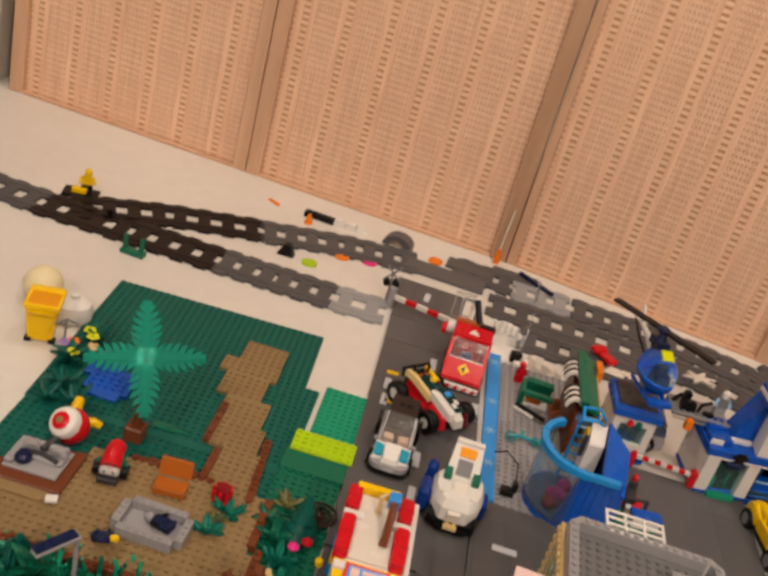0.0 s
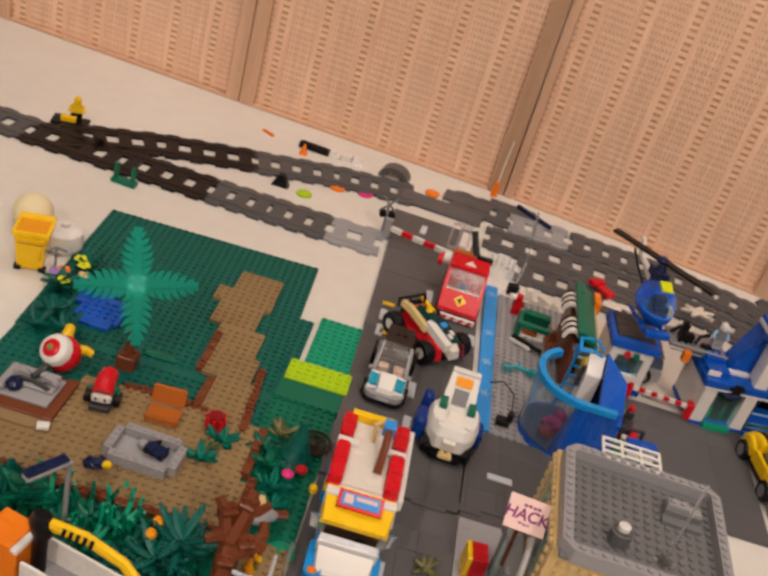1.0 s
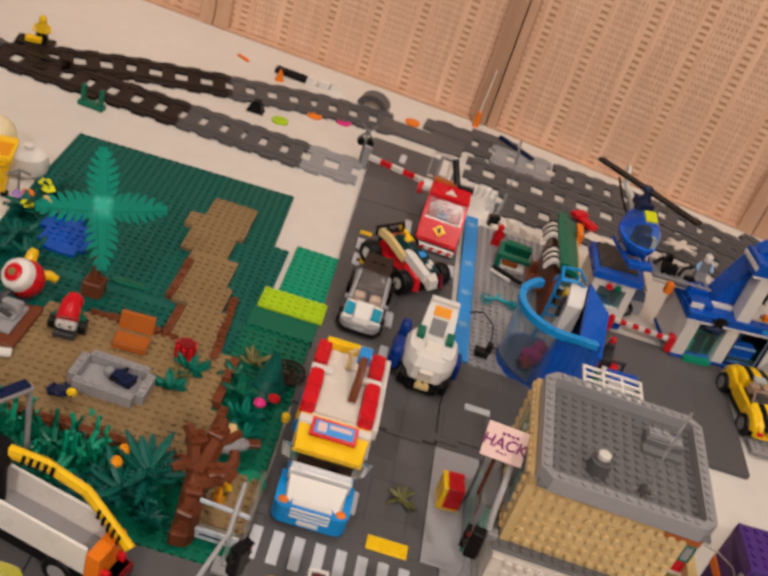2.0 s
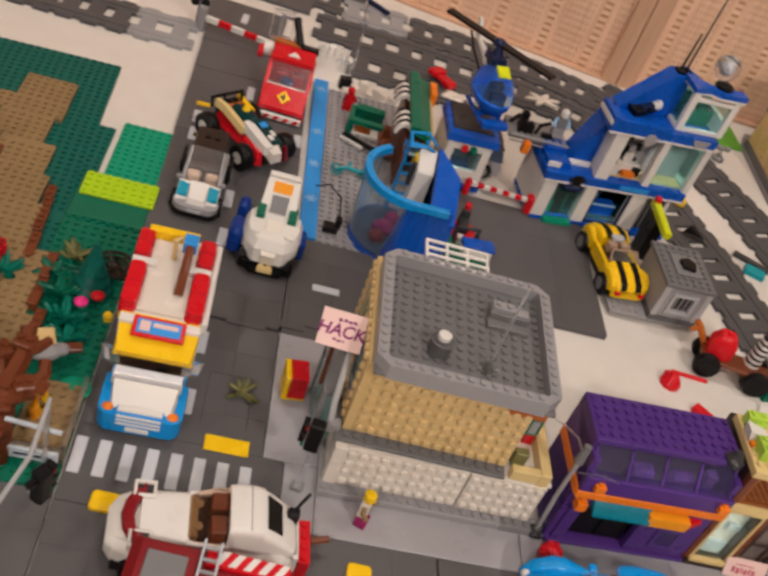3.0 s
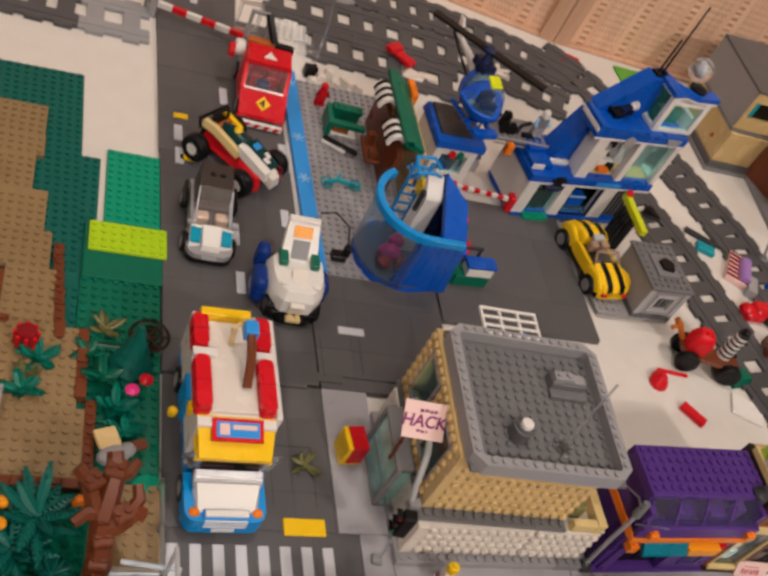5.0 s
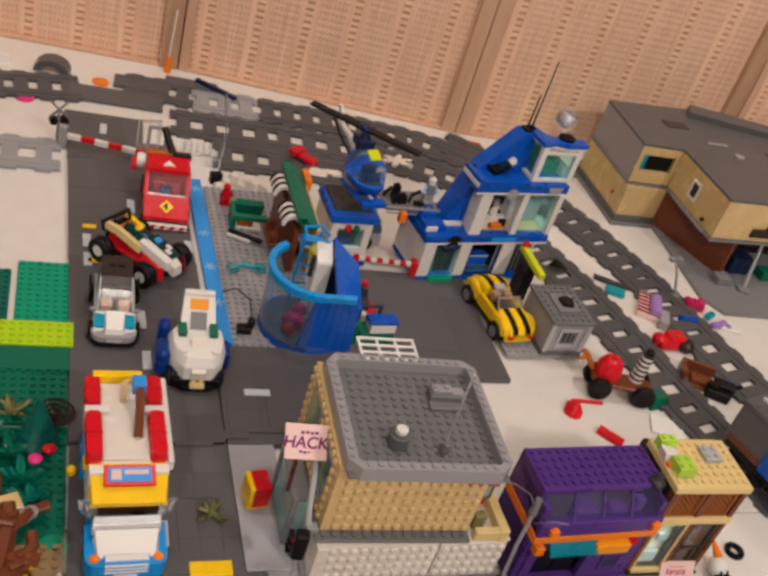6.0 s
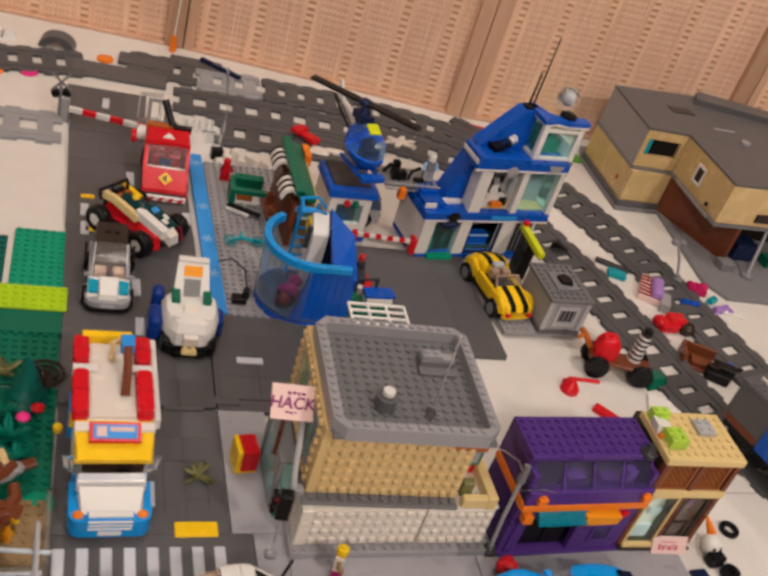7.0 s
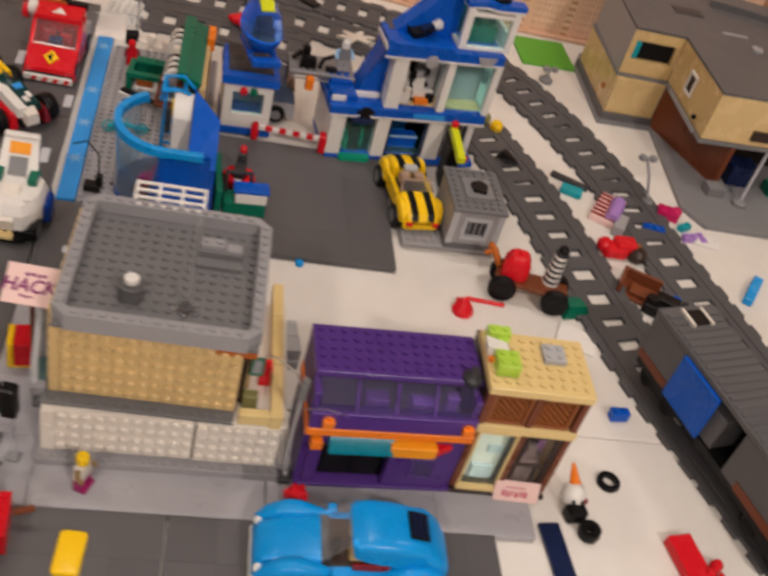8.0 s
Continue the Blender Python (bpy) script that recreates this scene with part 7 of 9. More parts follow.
# level crossing: striped boom, signal post, clear panels
boom = thing("crossing_barrier", -15, 618, 0, -14, "red and white striped toy level-crossing barrier, lowered", "barrier")
part("post", Shape().box(-4, 4, -4, 4, 0, 30, 0.5), LIGHT_GREY, boom)
for i in range(6):
    part("stripe", Shape().box(4 + i * 16, 20 + i * 16, -2.4, 2.4, 14, 21, 0.6), WHITE if i % 2 == 0 else RED, boom)
signal = thing("crossing_signal", -22, 628, 0, 10, "grey toy crossing signal with black lamps and a cross", "signal")
part("post", Shape().rod([(0, 0, 0), (0, 0, 44)], 2.0), LIGHT_GREY, signal)
for x in (-6, 6):
    part("lamp", Shape().cyl(32, x, -6, 2, 5.0, 12, None, "y"), BLACK, signal)
part("cross", Shape().rod([(-10, -2, 36), (10, -2, 56)], 1.4, 6).rod([(10, -2, 36), (-10, -2, 56)], 1.4, 6), MID_GREY, signal)
arch = thing("clear_arch", 124, 572, 0, 8, "clear toy gantry panels over the road", "gantry")
part("panel", Shape().box(-48, 40, 0, 3, 0, 30, 0.6), CLEAR, arch)
part("pole", Shape().rod([(42, 4, 0), (44, 10, 60), (38, 16, 110)], 1.6), CLEAR, arch)
part("foot", Shape().box(30, 44, -8, 2, 0, 14, 0.6), BLACK, arch)
part("window", Shape().arch_frame(-60, -34, 40, 74, 6, 9, 3), CLEAR, arch)
lip = Shape()
for k in range(7):
    x, y, h = 164 + k * 9, 562 + (k % 3) * 5, (7, 11, 16, 9, 13)[k % 5]
    lip.hull([(x - 6, y - 5, 0), (x + 6, y - 6, 0), (x + 5, y + 6, 0), (x - 7, y + 5, 0)], [(x - 4, y - 3, h), (x + 4, y - 4, h - 2), (x + 3, y + 4, h), (x - 5, y + 3, h - 1)])
solid("white_rubble", lip, CREAM, "heap of small white toy pieces", "bricks", kind="stuff")

# ---- large tan building with a grey roof ----
hq = thing("tan_office_building", 0, 0, 0, 0, "large tan toy building with grey roof and brown garage door", "building")
part("base", Shape().prism([(721, 567), (792, 568), (779, 404), (798, 372), (1080, 366), (1080, 742), (740, 742), (723, 704)], 0, 5), MID_GREY, hq, "grey base plate")
part("lower_wall", Shape().prism([(727, 575), (791, 575), (791, 582), (735, 582), (737, 706), (729, 706)], 5, 60), TAN, hq, "tan lower wall")
part("lower_trim", Shape().prism([(724, 571), (793, 572), (793, 575), (727, 574.4), (729, 706), (725.5, 706)], 5, 14), DARK_GREY, hq, "dark grey footing")
part("knob", Shape().lathe(0, 0, [(3.6, 0), (3.6, 2), (2, 3)], 10).turned(mm(727.5, 604, 34, 90, 0, -90)), DARK_ORANGE, hq, "small orange-brown stud")
front = Shape().prism([(728, 582.5), (793, 581), (793, 586), (735, 588)], 65, 84).prism([(728, 582.5), (793, 581), (793, 586), (735, 588)], 108, 120)
front.prism([(728, 582.5), (735, 582.4), (735, 588), (729, 588)], 84, 108).prism([(786, 581.3), (793, 581), (793, 586), (786, 586)], 84, 108)
part("front_wall", front, TAN, hq, "tan front wall round the window")
part("flank_wall", Shape().prism([(793.2, 580), (791.4, 455), (798, 455), (799.5, 580)], 65, 120), TAN, hq, "tan flank of the upper storey")
part("wing_wall", Shape().prism([(791.6, 454.6), (1080, 462), (1080, 470), (798.4, 461)], 65, 120), TAN, hq, "tan front of the wing")
part("side_wall", Shape().prism([(728, 584), (735, 588), (742, 712), (733, 710)], 64, 120), LIGHT_GREY, hq, "light grey plain side wall")
part("ledge", Shape().prism([(727, 581), (790.4, 578.8), (789.4, 452), (1080, 459.4), (1080, 464), (794, 456), (796, 583), (733, 587), (735, 712), (730, 712)], 60.2, 64), MID_GREY, hq, "grey ledge between the storeys")
part("ledge_tile", Shape().prism([(788.6, 560), (790.8, 560), (788.8, 470), (786.8, 470)], 61, 65.4), LIGHT_GREY, hq, "pale edge tile")
part("roof", Shape().prism([(728.4, 584), (792.6, 581.4), (792.2, 455.2), (1080, 462.6), (1080, 690), (1006, 684), (878, 722), (734, 712)], 120.2, 123.4), DARK_GREY, hq, "dark grey flat roof")
part("roof_step", Shape().prism([(860, 690), (995, 656), (1010, 684), (878, 722)], 123.4, 132), DARK_GREY, hq, "raised dark grey roof step")
for x0, x1, y0, y1 in ((800, 838, 648, 668), (946, 980, 590, 606)):
    part("roof_patch", Shape().box(x0, x1, y0, y1, 123, 124.4, 0.4), CHROME_GREY, hq, "darker roof tile")
part("roof_tile", Shape().box(850, 884, 610, 615, 123, 124.6, 0.4), LIGHT_GREY, hq)
part("roof_knob", Shape().lathe(882, 578, [(7, 123.2), (7, 127), (4, 128)], 12), LIGHT_GREY, hq)
win = part("window", Shape().box(735.4, 785.6, 585.4, 588.6, 84.2, 107.8, 0.3), BLACK, hq, "dark recessed window with teal glass")
part("pane", Shape().box(735.6, 742, 582.6, 585.2, 85, 107, 0.3), TEAL, win, "teal glass end")
win = part("window", Shape().arch_frame(-10, 10, 80, 106, -2, 3, 3.2), WHITE, hq, "white framed small window", at=mm(792, 525, 0, -89))
part("pane", Shape().box(-6.8, 6.8, -0.4, 1.2, 83, 103, 0.2), DARK_BROWN, win)
part("knob", Shape().ball(789, 484, 74, 3), BLACK, hq)
part("lattice", Shape().box(850, 872, -3, 0, 72, 84, 0.3).box(872, 894, -3, 0, 72, 96, 0.3).box(894, 960, -3, 0, 72, 108, 0.3).turned(mm(0, 434, 0, 1.45)), DARK_BROWN, hq, "stepped dark brown panel")
part("garage_door", Shape().prism([(791.5, 574), (796, 576), (842, 458), (836, 457)], 5, 60), BROWN, hq, "reddish brown garage door")
part("inner_wall", Shape().box(842, 1060, 520, 526, 5, 60, 0.4), DARK_BROWN, hq)
part("inner_block", Shape().box(856, 890, 462, 490, 5, 30, 0.6), NAVY, hq)
part("step_block", Shape().box(820, 842, 432, 450, 5, 16, 0.6), MID_GREY, hq)
part("green_block", Shape().box(905, 935, 450, 470, 5, 18, 0.6), GREEN, hq)
for x, y, lx, ly, lh in ((737, 405, -16, 10, 50), (672, 652, 3, 4, 14)):
    lamp = thing("street_lamp", x, y, 0, 0, "grey toy street lamp with a round foot", "street lamp", "street lamps")
    part("foot", Shape().lathe(0, 0, [(9, 0), (9, 4), (4, 6), (3, 10)], 12), MID_GREY, lamp)
    part("pole", Shape().rod([(0, 0, 6), (lx * 0.5, ly * 0.5, lh * 0.65), (lx, ly, lh)], 1.6), LIGHT_GREY, lamp)
    part("head", Shape().ball(lx - 6, ly, lh + 2, 5, 5, 4).ball(lx + 6, ly + 1, lh + 2, 5, 5, 4).box(lx - 9, lx + 9, ly - 2, ly + 2, lh, lh + 3, 0.6), MID_GREY, lamp)
pole = thing("wing_pole", 858, 424, 5, 0, "pale grey toy pole with a round foot under the building wing", "pole")
part("foot", Shape().lathe(0, 0, [(9, 0), (9, 4), (4, 7)], 12), MID_GREY, pole)
part("shaft", Shape().rod([(0, 0, 5), (24, 34, 54)], 2.2), LIGHT_GREY, pole)
solid("green_plate", Shape().box(0, 76, 0, 76, 0, 3, 0.5), GRASS_GREEN, "grass green smooth toy plate near the rails", "plate", at=mm(648, 690, 0, 2))

# ---- garden ----
def leaf_blade(length, width, droop=0.3, teeth=0):
    """A thick leaf along +y with a toothed outline and a bend."""
    s = Shape()
    n = 17 if teeth else 12
    left, right = [], []
    for i in range(n + 1):
        t = i / n
        w = width * (0.12 + 0.88 * math.sin(math.pi * min(1.0, t) ** 0.85) ** 0.7 if 0 < t < 1 else 0.12)
        w *= 0.7 if teeth and i % 2 else 1.0
        y = length * t + (-1.2 if teeth and i % 2 else 2.2 if teeth else 0)
        z = -droop * length * t * t
        left.append((-w / 2, y, z))
        right.append((w / 2, y, z))
    mid = [(0, length * i / n, -droop * length * (i / n) ** 2 + 1.0) for i in range(n + 1)]
    for i in range(n):
        for a, b in ((left, mid), (mid, right)):
            q = [a[i], b[i], b[i + 1], a[i + 1]]
            s.hull([(x, y, z - 1.2) for x, y, z in q], q)
    return s


def palm_leaf(length, width, droop=0.1):
    """A pointed palm leaf: a tapered spine blade with forward-swept teeth on both sides."""
    s = Shape()
    n = 8
    at = lambda x, t, up=0.0: (x, length * t, -droop * length * t * t + up)
    core = lambda t: width * 0.2 * (1 - t) ** 0.7 + 0.9
    for i in range(n):
        t0, t1 = i / n, (i + 1) / n
        q = [at(-core(t0), t0), at(core(t0), t0), at(core(t1), t1), at(-core(t1), t1)]
        s.hull([(x, y, z - 1.4) for x, y, z in q], [(x * 0.7, y, z + 0.5) for x, y, z in q])
        reach = width * (0.26 + 0.29 * math.sin(math.pi * min(1, 0.12 + t0))) * (1 - 0.5 * t0 ** 2)
        for side in (-1, 1):
            tip = min(1.0, t1 + 0.07)
            q = [at(side * core(t0) * 0.6, t0), at(side * core(t1) * 0.6, t1), at(side * reach, tip, -0.8), at(side * reach * 0.8, tip - 0.1, -0.8)]
            s.hull([(x, y, z - 1.3) for x, y, z in q], q)
    return s


# sand ground with brown borders
sand = thing("sand_layer", 0, 0, 0, 0, "tan studded brick layer of the garden path and yard", "brick layer")
BLOCKS = [(-155, -107, 383, 423, 8), (-170, -106, 357, 383, 8), (-160, -112, 314, 357, 8), (-147, -99, 268, 314, 8), (-140, -92, 228, 268, 8), (-124, -84, 172, 228, 8), (-232, -66, 100, 172, 8), (-322, -232, 100, 122, 8), (-322, -52, 44, 100, 8)]
for x0, x1, y0, y1, h in BLOCKS:
    nx, ny = round((x1 - x0) / U), round((y1 - y0) / U)
    part("sand_plate", Shape().box(x0, x0 + nx * U, y0, y1, 2.8, h, 0.3).studs(x0, y0, nx, int((y1 - y0) / U + 0.2), h, None, 8), DARK_TAN, sand)
edge = thing("brown_border", 0, 0, 0, 0, "reddish brown brick border round the sand yard", "border")
rng = random.Random(4)
spots = [(-262 + k * 16, 36, 0) for k in range(13)] + [(-76 - k * 1.2, 160 + k * 16, 90) for k in range(6)] + [(-58, 108 + k * 16, 90) for k in range(4)] + [(-50, 44 + k * 16, 90) for k in range(4)] + [(-139, 230 + k * 16, 90) for k in range(4)] + [(-196 + k * 16, 170, 0) for k in range(5)] + [(-124, 174 + k * 16, 90) for k in range(3)]
for x, y, rz in spots:
    h = rng.choice((8.6, 9.2, 11.2))
    b = Shape().box(0.1, 15.8, 0.1, 7.8, 2.8, h, 0.3)
    if rng.random() < 0.6:
        b.studs(0, 0, 2, 1, h)
    part("brick", b, BROWN, edge, at=mm(x, y, 0, rz))


def palm(x, y, top):
    ob = thing("palm_tree", x, y, 3, 0, "bright green toy palm with broad toothed leaves on a brown pot", "palm tree")
    part("pot", Shape().box(-9, 9, -9, 9, 0, 16, 1.2).studs(-8, -8, 2, 2, 16), BROWN, ob)
    part("trunk", Shape().rod([(0, 0, 14), (-1, 4, 40), (-3, 8, top - 2)], 4.2, 10, 3.0), BROWN, ob)
    tilt = mm(-4, 8, top, 15, 45)
    for a in (8, 98, 188, 278):
        part("leaf", palm_leaf(55, 29, 0.1), PALM, ob, at=tilt @ mm(0, 0, 0, a))
    part("crown", Shape().box(-8, 8, -8, 8, 0, 4, 0.5).studs(-8, -8, 2, 2, 4), CLEAR_TEAL, ob, "clear studs at the crown", at=tilt)
    part("low_leaf", leaf_blade(36, 12, 0.05, 1), GREEN, ob, at=mm(6, 26, 3, -86))


palm(-206, 206, 88)


def bush(x, y, z, r, h, material, label, n=14, seed=1, name="bush", category="bush", slim=0.42):
    rg = random.Random(seed)
    ob = thing(name, x, y, z, rg.uniform(0, 360), label, category, "garden bushes")
    part("stem", Shape().lathe(0, 0, [(3, 0), (2.4, h * 0.5), (1.4, h)], 8), material, ob)
    for k in range(n):
        a, up = 360 * k / n * 2.4, h * (0.15 + 0.8 * k / n)
        part("leaf", leaf_blade(r * rg.uniform(0.7, 1.1), r * slim, rg.uniform(-0.3, 0.35), 1), material, ob, at=mm(0, 0, up, a, rg.uniform(5, 40)))
    return ob


def spike_bush(x, y, z, h, material, label, seed=1):
    """Upright curved shoots."""
    rg = random.Random(seed)
    ob = thing("shoot_bush", x, y, z, 0, label, "bush", "garden bushes")
    for k in range(7):
        a = radians(360 * k / 7 + rg.uniform(-15, 15))
        r0, r1 = 3, rg.uniform(10, 19)
        hh = h * rg.uniform(0.6, 1.0)
        part("shoot", Shape().rod([(r0 * math.cos(a), r0 * math.sin(a), 0), (r1 * math.cos(a), r1 * math.sin(a), hh * 0.3), (r1 * 0.95 * math.cos(a), r1 * 0.95 * math.sin(a), hh * 0.7), (r1 * 1.15 * math.cos(a), r1 * 1.15 * math.sin(a), hh)], 2.8, 8, 1.7), material, ob)
    return ob


for k, (x, y) in enumerate(((-228, 10), (-196, 26), (-160, 18), (-136, 22), (-176, 2), (-148, -6), (-118, 4))):
    spike_bush(x, y, 4.6, 28, (GREEN, BRIGHT_GREEN)[k % 2], "green toy plant with upright curved shoots", k)
for k, (x, y, r, h) in enumerate(((-84, 8, 34, 16), (-96, -14, 30, 12), (-72, -26, 13, 5), (-120, -26, 24, 8), (-46, 128, 17, 6), (-36, 104, 17, 5), (-30, 84, 16, 5), (-58, 150, 14, 6), (-92, 140, 17, 2), (-102, 112, 18, 2), (-208, 4, 22, 34), (-312, 292, 20, 12), (-300, 252, 20, 7), (-306, 340, 18, 8), (-276, 226, 20, 6), (-302, 224, 18, 5))):
    bush(x, y, 4.6 if y > 150 or x > -60 else 8, r, h, (LEAF, GREEN, LEAF)[k % 3] if 3 < k and y < 200 else DEEP_GREEN, "green toy bush of toothed leaves in the garden", 18 if k < 4 else 12, k, slim=0.24 if k < 4 else 0.42)
bush(-46, 174, 5, 17, 6, OLIVE, "olive green toy twig with pointed leaves", 9, 31, "leaf_twig", "twig", 0.26)
bush(104, 66, 7.2, 13, 4, OLIVE, "olive green toy twig lying on the road", 9, 32, "leaf_twig", "twig", 0.26)
bush(-101, 126, 8, 11, 4, OLIVE, "olive green toy twig with pointed leaves", 8, 33, "leaf_twig", "twig", 0.26)
for x, y in ((-246, 44), (-148, 58), (-12, 40)):
    ob = thing("round_leaf", x, y, 5, 0, "flat round bright green toy leaf", "leaf")
    part("leaf", Shape().lathe(0, 0, [(11, 0), (11.5, 1.4), (8, 2.6), (2, 3.2)], 12), BRIGHT_GREEN, ob)
mound = thing("grass_mound", -226, 20, 4, 0, "dark green pointed mound of toy grass blades", "bush")
for k in range(22):
    a, q = k * 2.4, 4 + (k % 5) * 2.6
    part("blade", Shape().rod([(q * math.cos(a), q * math.sin(a), 0), (q * 0.9 * math.cos(a), q * 0.9 * math.sin(a), 16), (q * 0.4 * math.cos(a), q * 0.4 * math.sin(a), 40 - q * 1.2)], 2.6, 6, 0.6), DEEP_GREEN, mound)
fir = thing("fir_tree", -26, 146, 5, 0, "small dark green toy fir tree", "tree")
for k in range(5):
    part("tier", Shape().lathe(0, 0, [(17 - k * 3, k * 9), (15 - k * 2.8, k * 9 + 3), (8 - k * 1.5, k * 9 + 10)], 9), DEEP_GREEN, fir)
part("trunk", Shape().cyl(0, 0, -1, 10, 3, 8), BROWN, fir)
web = thing("brown_lattice", -14, 168, 6, 0, "dark brown round toy lattice piece", "lattice")
for k in range(3):
    part("ring", Shape().lathe(0, 0, [(5 + k * 5, 4 + k), (6.4 + k * 5, 6 + k), (5 + k * 5, 8 + k), (3.8 + k * 5, 6 + k)], 16, True), DARK_BROWN, web)
for k in range(6):
    part("spoke", Shape().rod([(0, 0, 6), (15 * math.cos(k * 1.05), 15 * math.sin(k * 1.05), 8)], 1.1, 5), DARK_BROWN, web)
for x, y, mat, lab in ((-18, 122, RED, "small red toy flower"), (-28, 112, PINK, "small pink toy flower"), (-60, 20, ORANGE, "small orange toy flower")):
    fl = thing("flower", x, y, 6, 0, lab + " on a green stem in the garden", "flower", "garden flowers")
    part("stem", Shape().rod([(0, 0, 0), (1, 0, 12)], 1.0), GREEN, fl)
    part("bloom", Shape().lathe(1, 0, [(2, 11), (5, 13), (5.4, 15), (2, 18)], 8), mat, fl)

# pond, flower bed and pick axe
pond = thing("pond", -266, 270, 3, 0, "dark blue toy pond bricks with flowers behind", "pond")
part("water", Shape().box(-16, 30, -14, 26, 0, 5, 0.6).box(-24, 10, 8, 46, 0, 5.2, 0.6).box(-12, 24, -24, -12, 0, 4.6, 0.6).studs(-14, -12, 5, 4, 5).studs(-22, 28, 4, 2, 5.2), BLUE, pond)
for k, (x, y, mat) in enumerate(((-46, 68, LIME_YELLOW), (-38, 58, LIME_YELLOW), (-30, 40, TAN), (-52, 40, ORANGE), (-14, 32, RED), (-44, 22, LIME_YELLOW), (-58, 34, LAVENDER))):
    for a in range(5):
        part("petal", Shape().ball(x + 4.2 * math.cos(a * 1.257), y + 4.2 * math.sin(a * 1.257), 13, 3.2, 3.2, 1.6, 8), mat, pond)
    part("stem", Shape().rod([(x, y, 0), (x, y, 13)], 1.4), GREEN, pond)
pick = thing("toy_pickaxe", -330, 316, 0, 30, "grey toy pickaxe leaning among leaves", "pickaxe")
part("handle", Shape().rod([(0, 0, 0), (0, 0, 34)], 1.3), MID_GREY, pick)
part("head", Shape().rod([(-11, 0, 30), (0, 0, 35), (11, 0, 30)], 1.6), MID_GREY, pick)

# red and white mushroom-like ball, stove, gnome, bench, fire pit
mush = thing("red_white_ball", -256, 174, 3, 0, "red and white round toy ball with yellow handles", "ball")
part("ball", Shape().ball(0, 0, 19, 17, 17, 17, 18), RED, mush)
part("stand", Shape().lathe(0, 0, [(9, 0), (8, 3), (4, 5)], 12), CHROME_GREY, mush)
turn = mm(-1, -2, 21, -24, 46)
face = part("face", Shape().lathe(0, 0, [(14.8, 4), (15.2, 9), (13.2, 13), (9, 15.4), (7, 15.6)], 20), WHITE, mush, "white round face", at=turn)
part("eye", Shape().lathe(0, 0, [(8.4, 15.2), (8.4, 16.4), (5, 18)], 18), RED, face, "red disc")
part("pupil", Shape().lathe(0, 0, [(3.2, 17.6), (3.2, 18.8), (2, 19.2)], 12), OLIVE, face, "dark dot")
part("handle", Shape().rod([(-2, 8, 22), (-4, 18, 28), (-5, 26, 30)], 6.2, 10, 4.6), YELLOW, mush, "yellow handle")
part("handle", Shape().rod([(8, 8, 20), (16, 14, 19), (22, 15, 16)], 5.4, 10, 3.6), YELLOW, mush, "yellow handle")
stove = thing("grey_stone_hearth", -272, 131, 3, 0, "flat light grey toy hearth on a brown plate", "hearth")
part("brown_plate", Shape().box(-46, 42, -33, -9, 5.2, 8.2, 0.5).box(-17, 42, -9, 24, 1.6, 8.2, 0.5).box(34, 42, -33, 24, 8, 10, 0.4).box(-46, 34, -33, -25, 8, 10, 0.4), BROWN, stove, "reddish brown plate")
part("slab", Shape().box(-17, 32, -20, 18, 8, 11, 0.6), LIGHT_GREY, stove)
part("hob_wall", Shape().box(-10, 28, 11, 18, 11, 16, 1.4).box(-17, -9, -18, 18, 11, 16, 1.4).box(-8, 30, -6, 2, 11, 14.5, 1.0), LIGHT_GREY, stove)
part("arch", Shape().lathe(0, 0, [(5, -3), (9, -3), (9, 3), (5, 3)], 16, True).turned(mm(-4, 6, 11, 20, 90)), LIGHT_GREY, stove)
part("arch", Shape().lathe(0, 0, [(5, -3), (9, -3), (9, 3), (5, 3)], 16, True).turned(mm(22, 6, 11, -10, 90)), LIGHT_GREY, stove)
part("bowl", Shape().lathe(-3, -9, [(6, 11), (7.4, 13), (7.4, 17), (5, 20), (3, 20)], 12), NAVY, stove)
part("pipe", Shape().rod([(6, 6, 14), (10, 20, 15), (14, 34, 18)], 3.4).rod([(-6, 0, 14), (10, 0, 16), (26, -4, 14)], 2.4), CHROME_GREY, stove)
gnome = [(Shape().box(-9, 9, -15, 10, 1, 7, 0.8), CHROME_GREY), (Shape().cyl(0, 7, -15.5, -10, 7, 16, None, "x").cyl(0, 7, 10, 15.5, 7, 16, None, "x"), BLACK), (Shape().box(-10, 10, -5, 12, 6, 17, 1.6), GREEN),
         (Shape().box(-8.5, 8.5, -11, -3, 8, 16, 1.6), WHITE), (Shape().ball(-4.2, -10.5, 14.4, 4.0, 2.4, 3.8, 10).ball(4.2, -10.5, 14.4, 4.0, 2.4, 3.8, 10), WHITE), (Shape().ball(-4, -12.8, 14, 1.3, 1, 1.3, 8).ball(4, -12.8, 14, 1.3, 1, 1.3, 8), BLACK),
         (Shape().rod([(0, -8, 17), (0, -3, 20), (0, 5, 23), (1, 13, 23)], 9.6, 14, 8.0), RED), (Shape().rod([(-10, 4, 14), (-13, 0, 12)], 2.6).rod([(10, 4, 14), (13, 0, 12)], 2.6), GREEN)]
multi("toy_figure", gnome, "squat toy gnome with a long red hat and black wheels", "toy figure", mm(-203, 142, 8.4, 8), "toy figures")
bench = thing("garden_bench", -149, 154, 8.4, 4, "orange-brown toy garden bench with a tall back", "bench")
part("seat", Shape().box(-14.5, 14.5, -17, -1.5, 5.4, 8, 0.5).box(-14.5, 14.5, -18, -15.4, 1.4, 8, 0.5), DARK_ORANGE, bench)
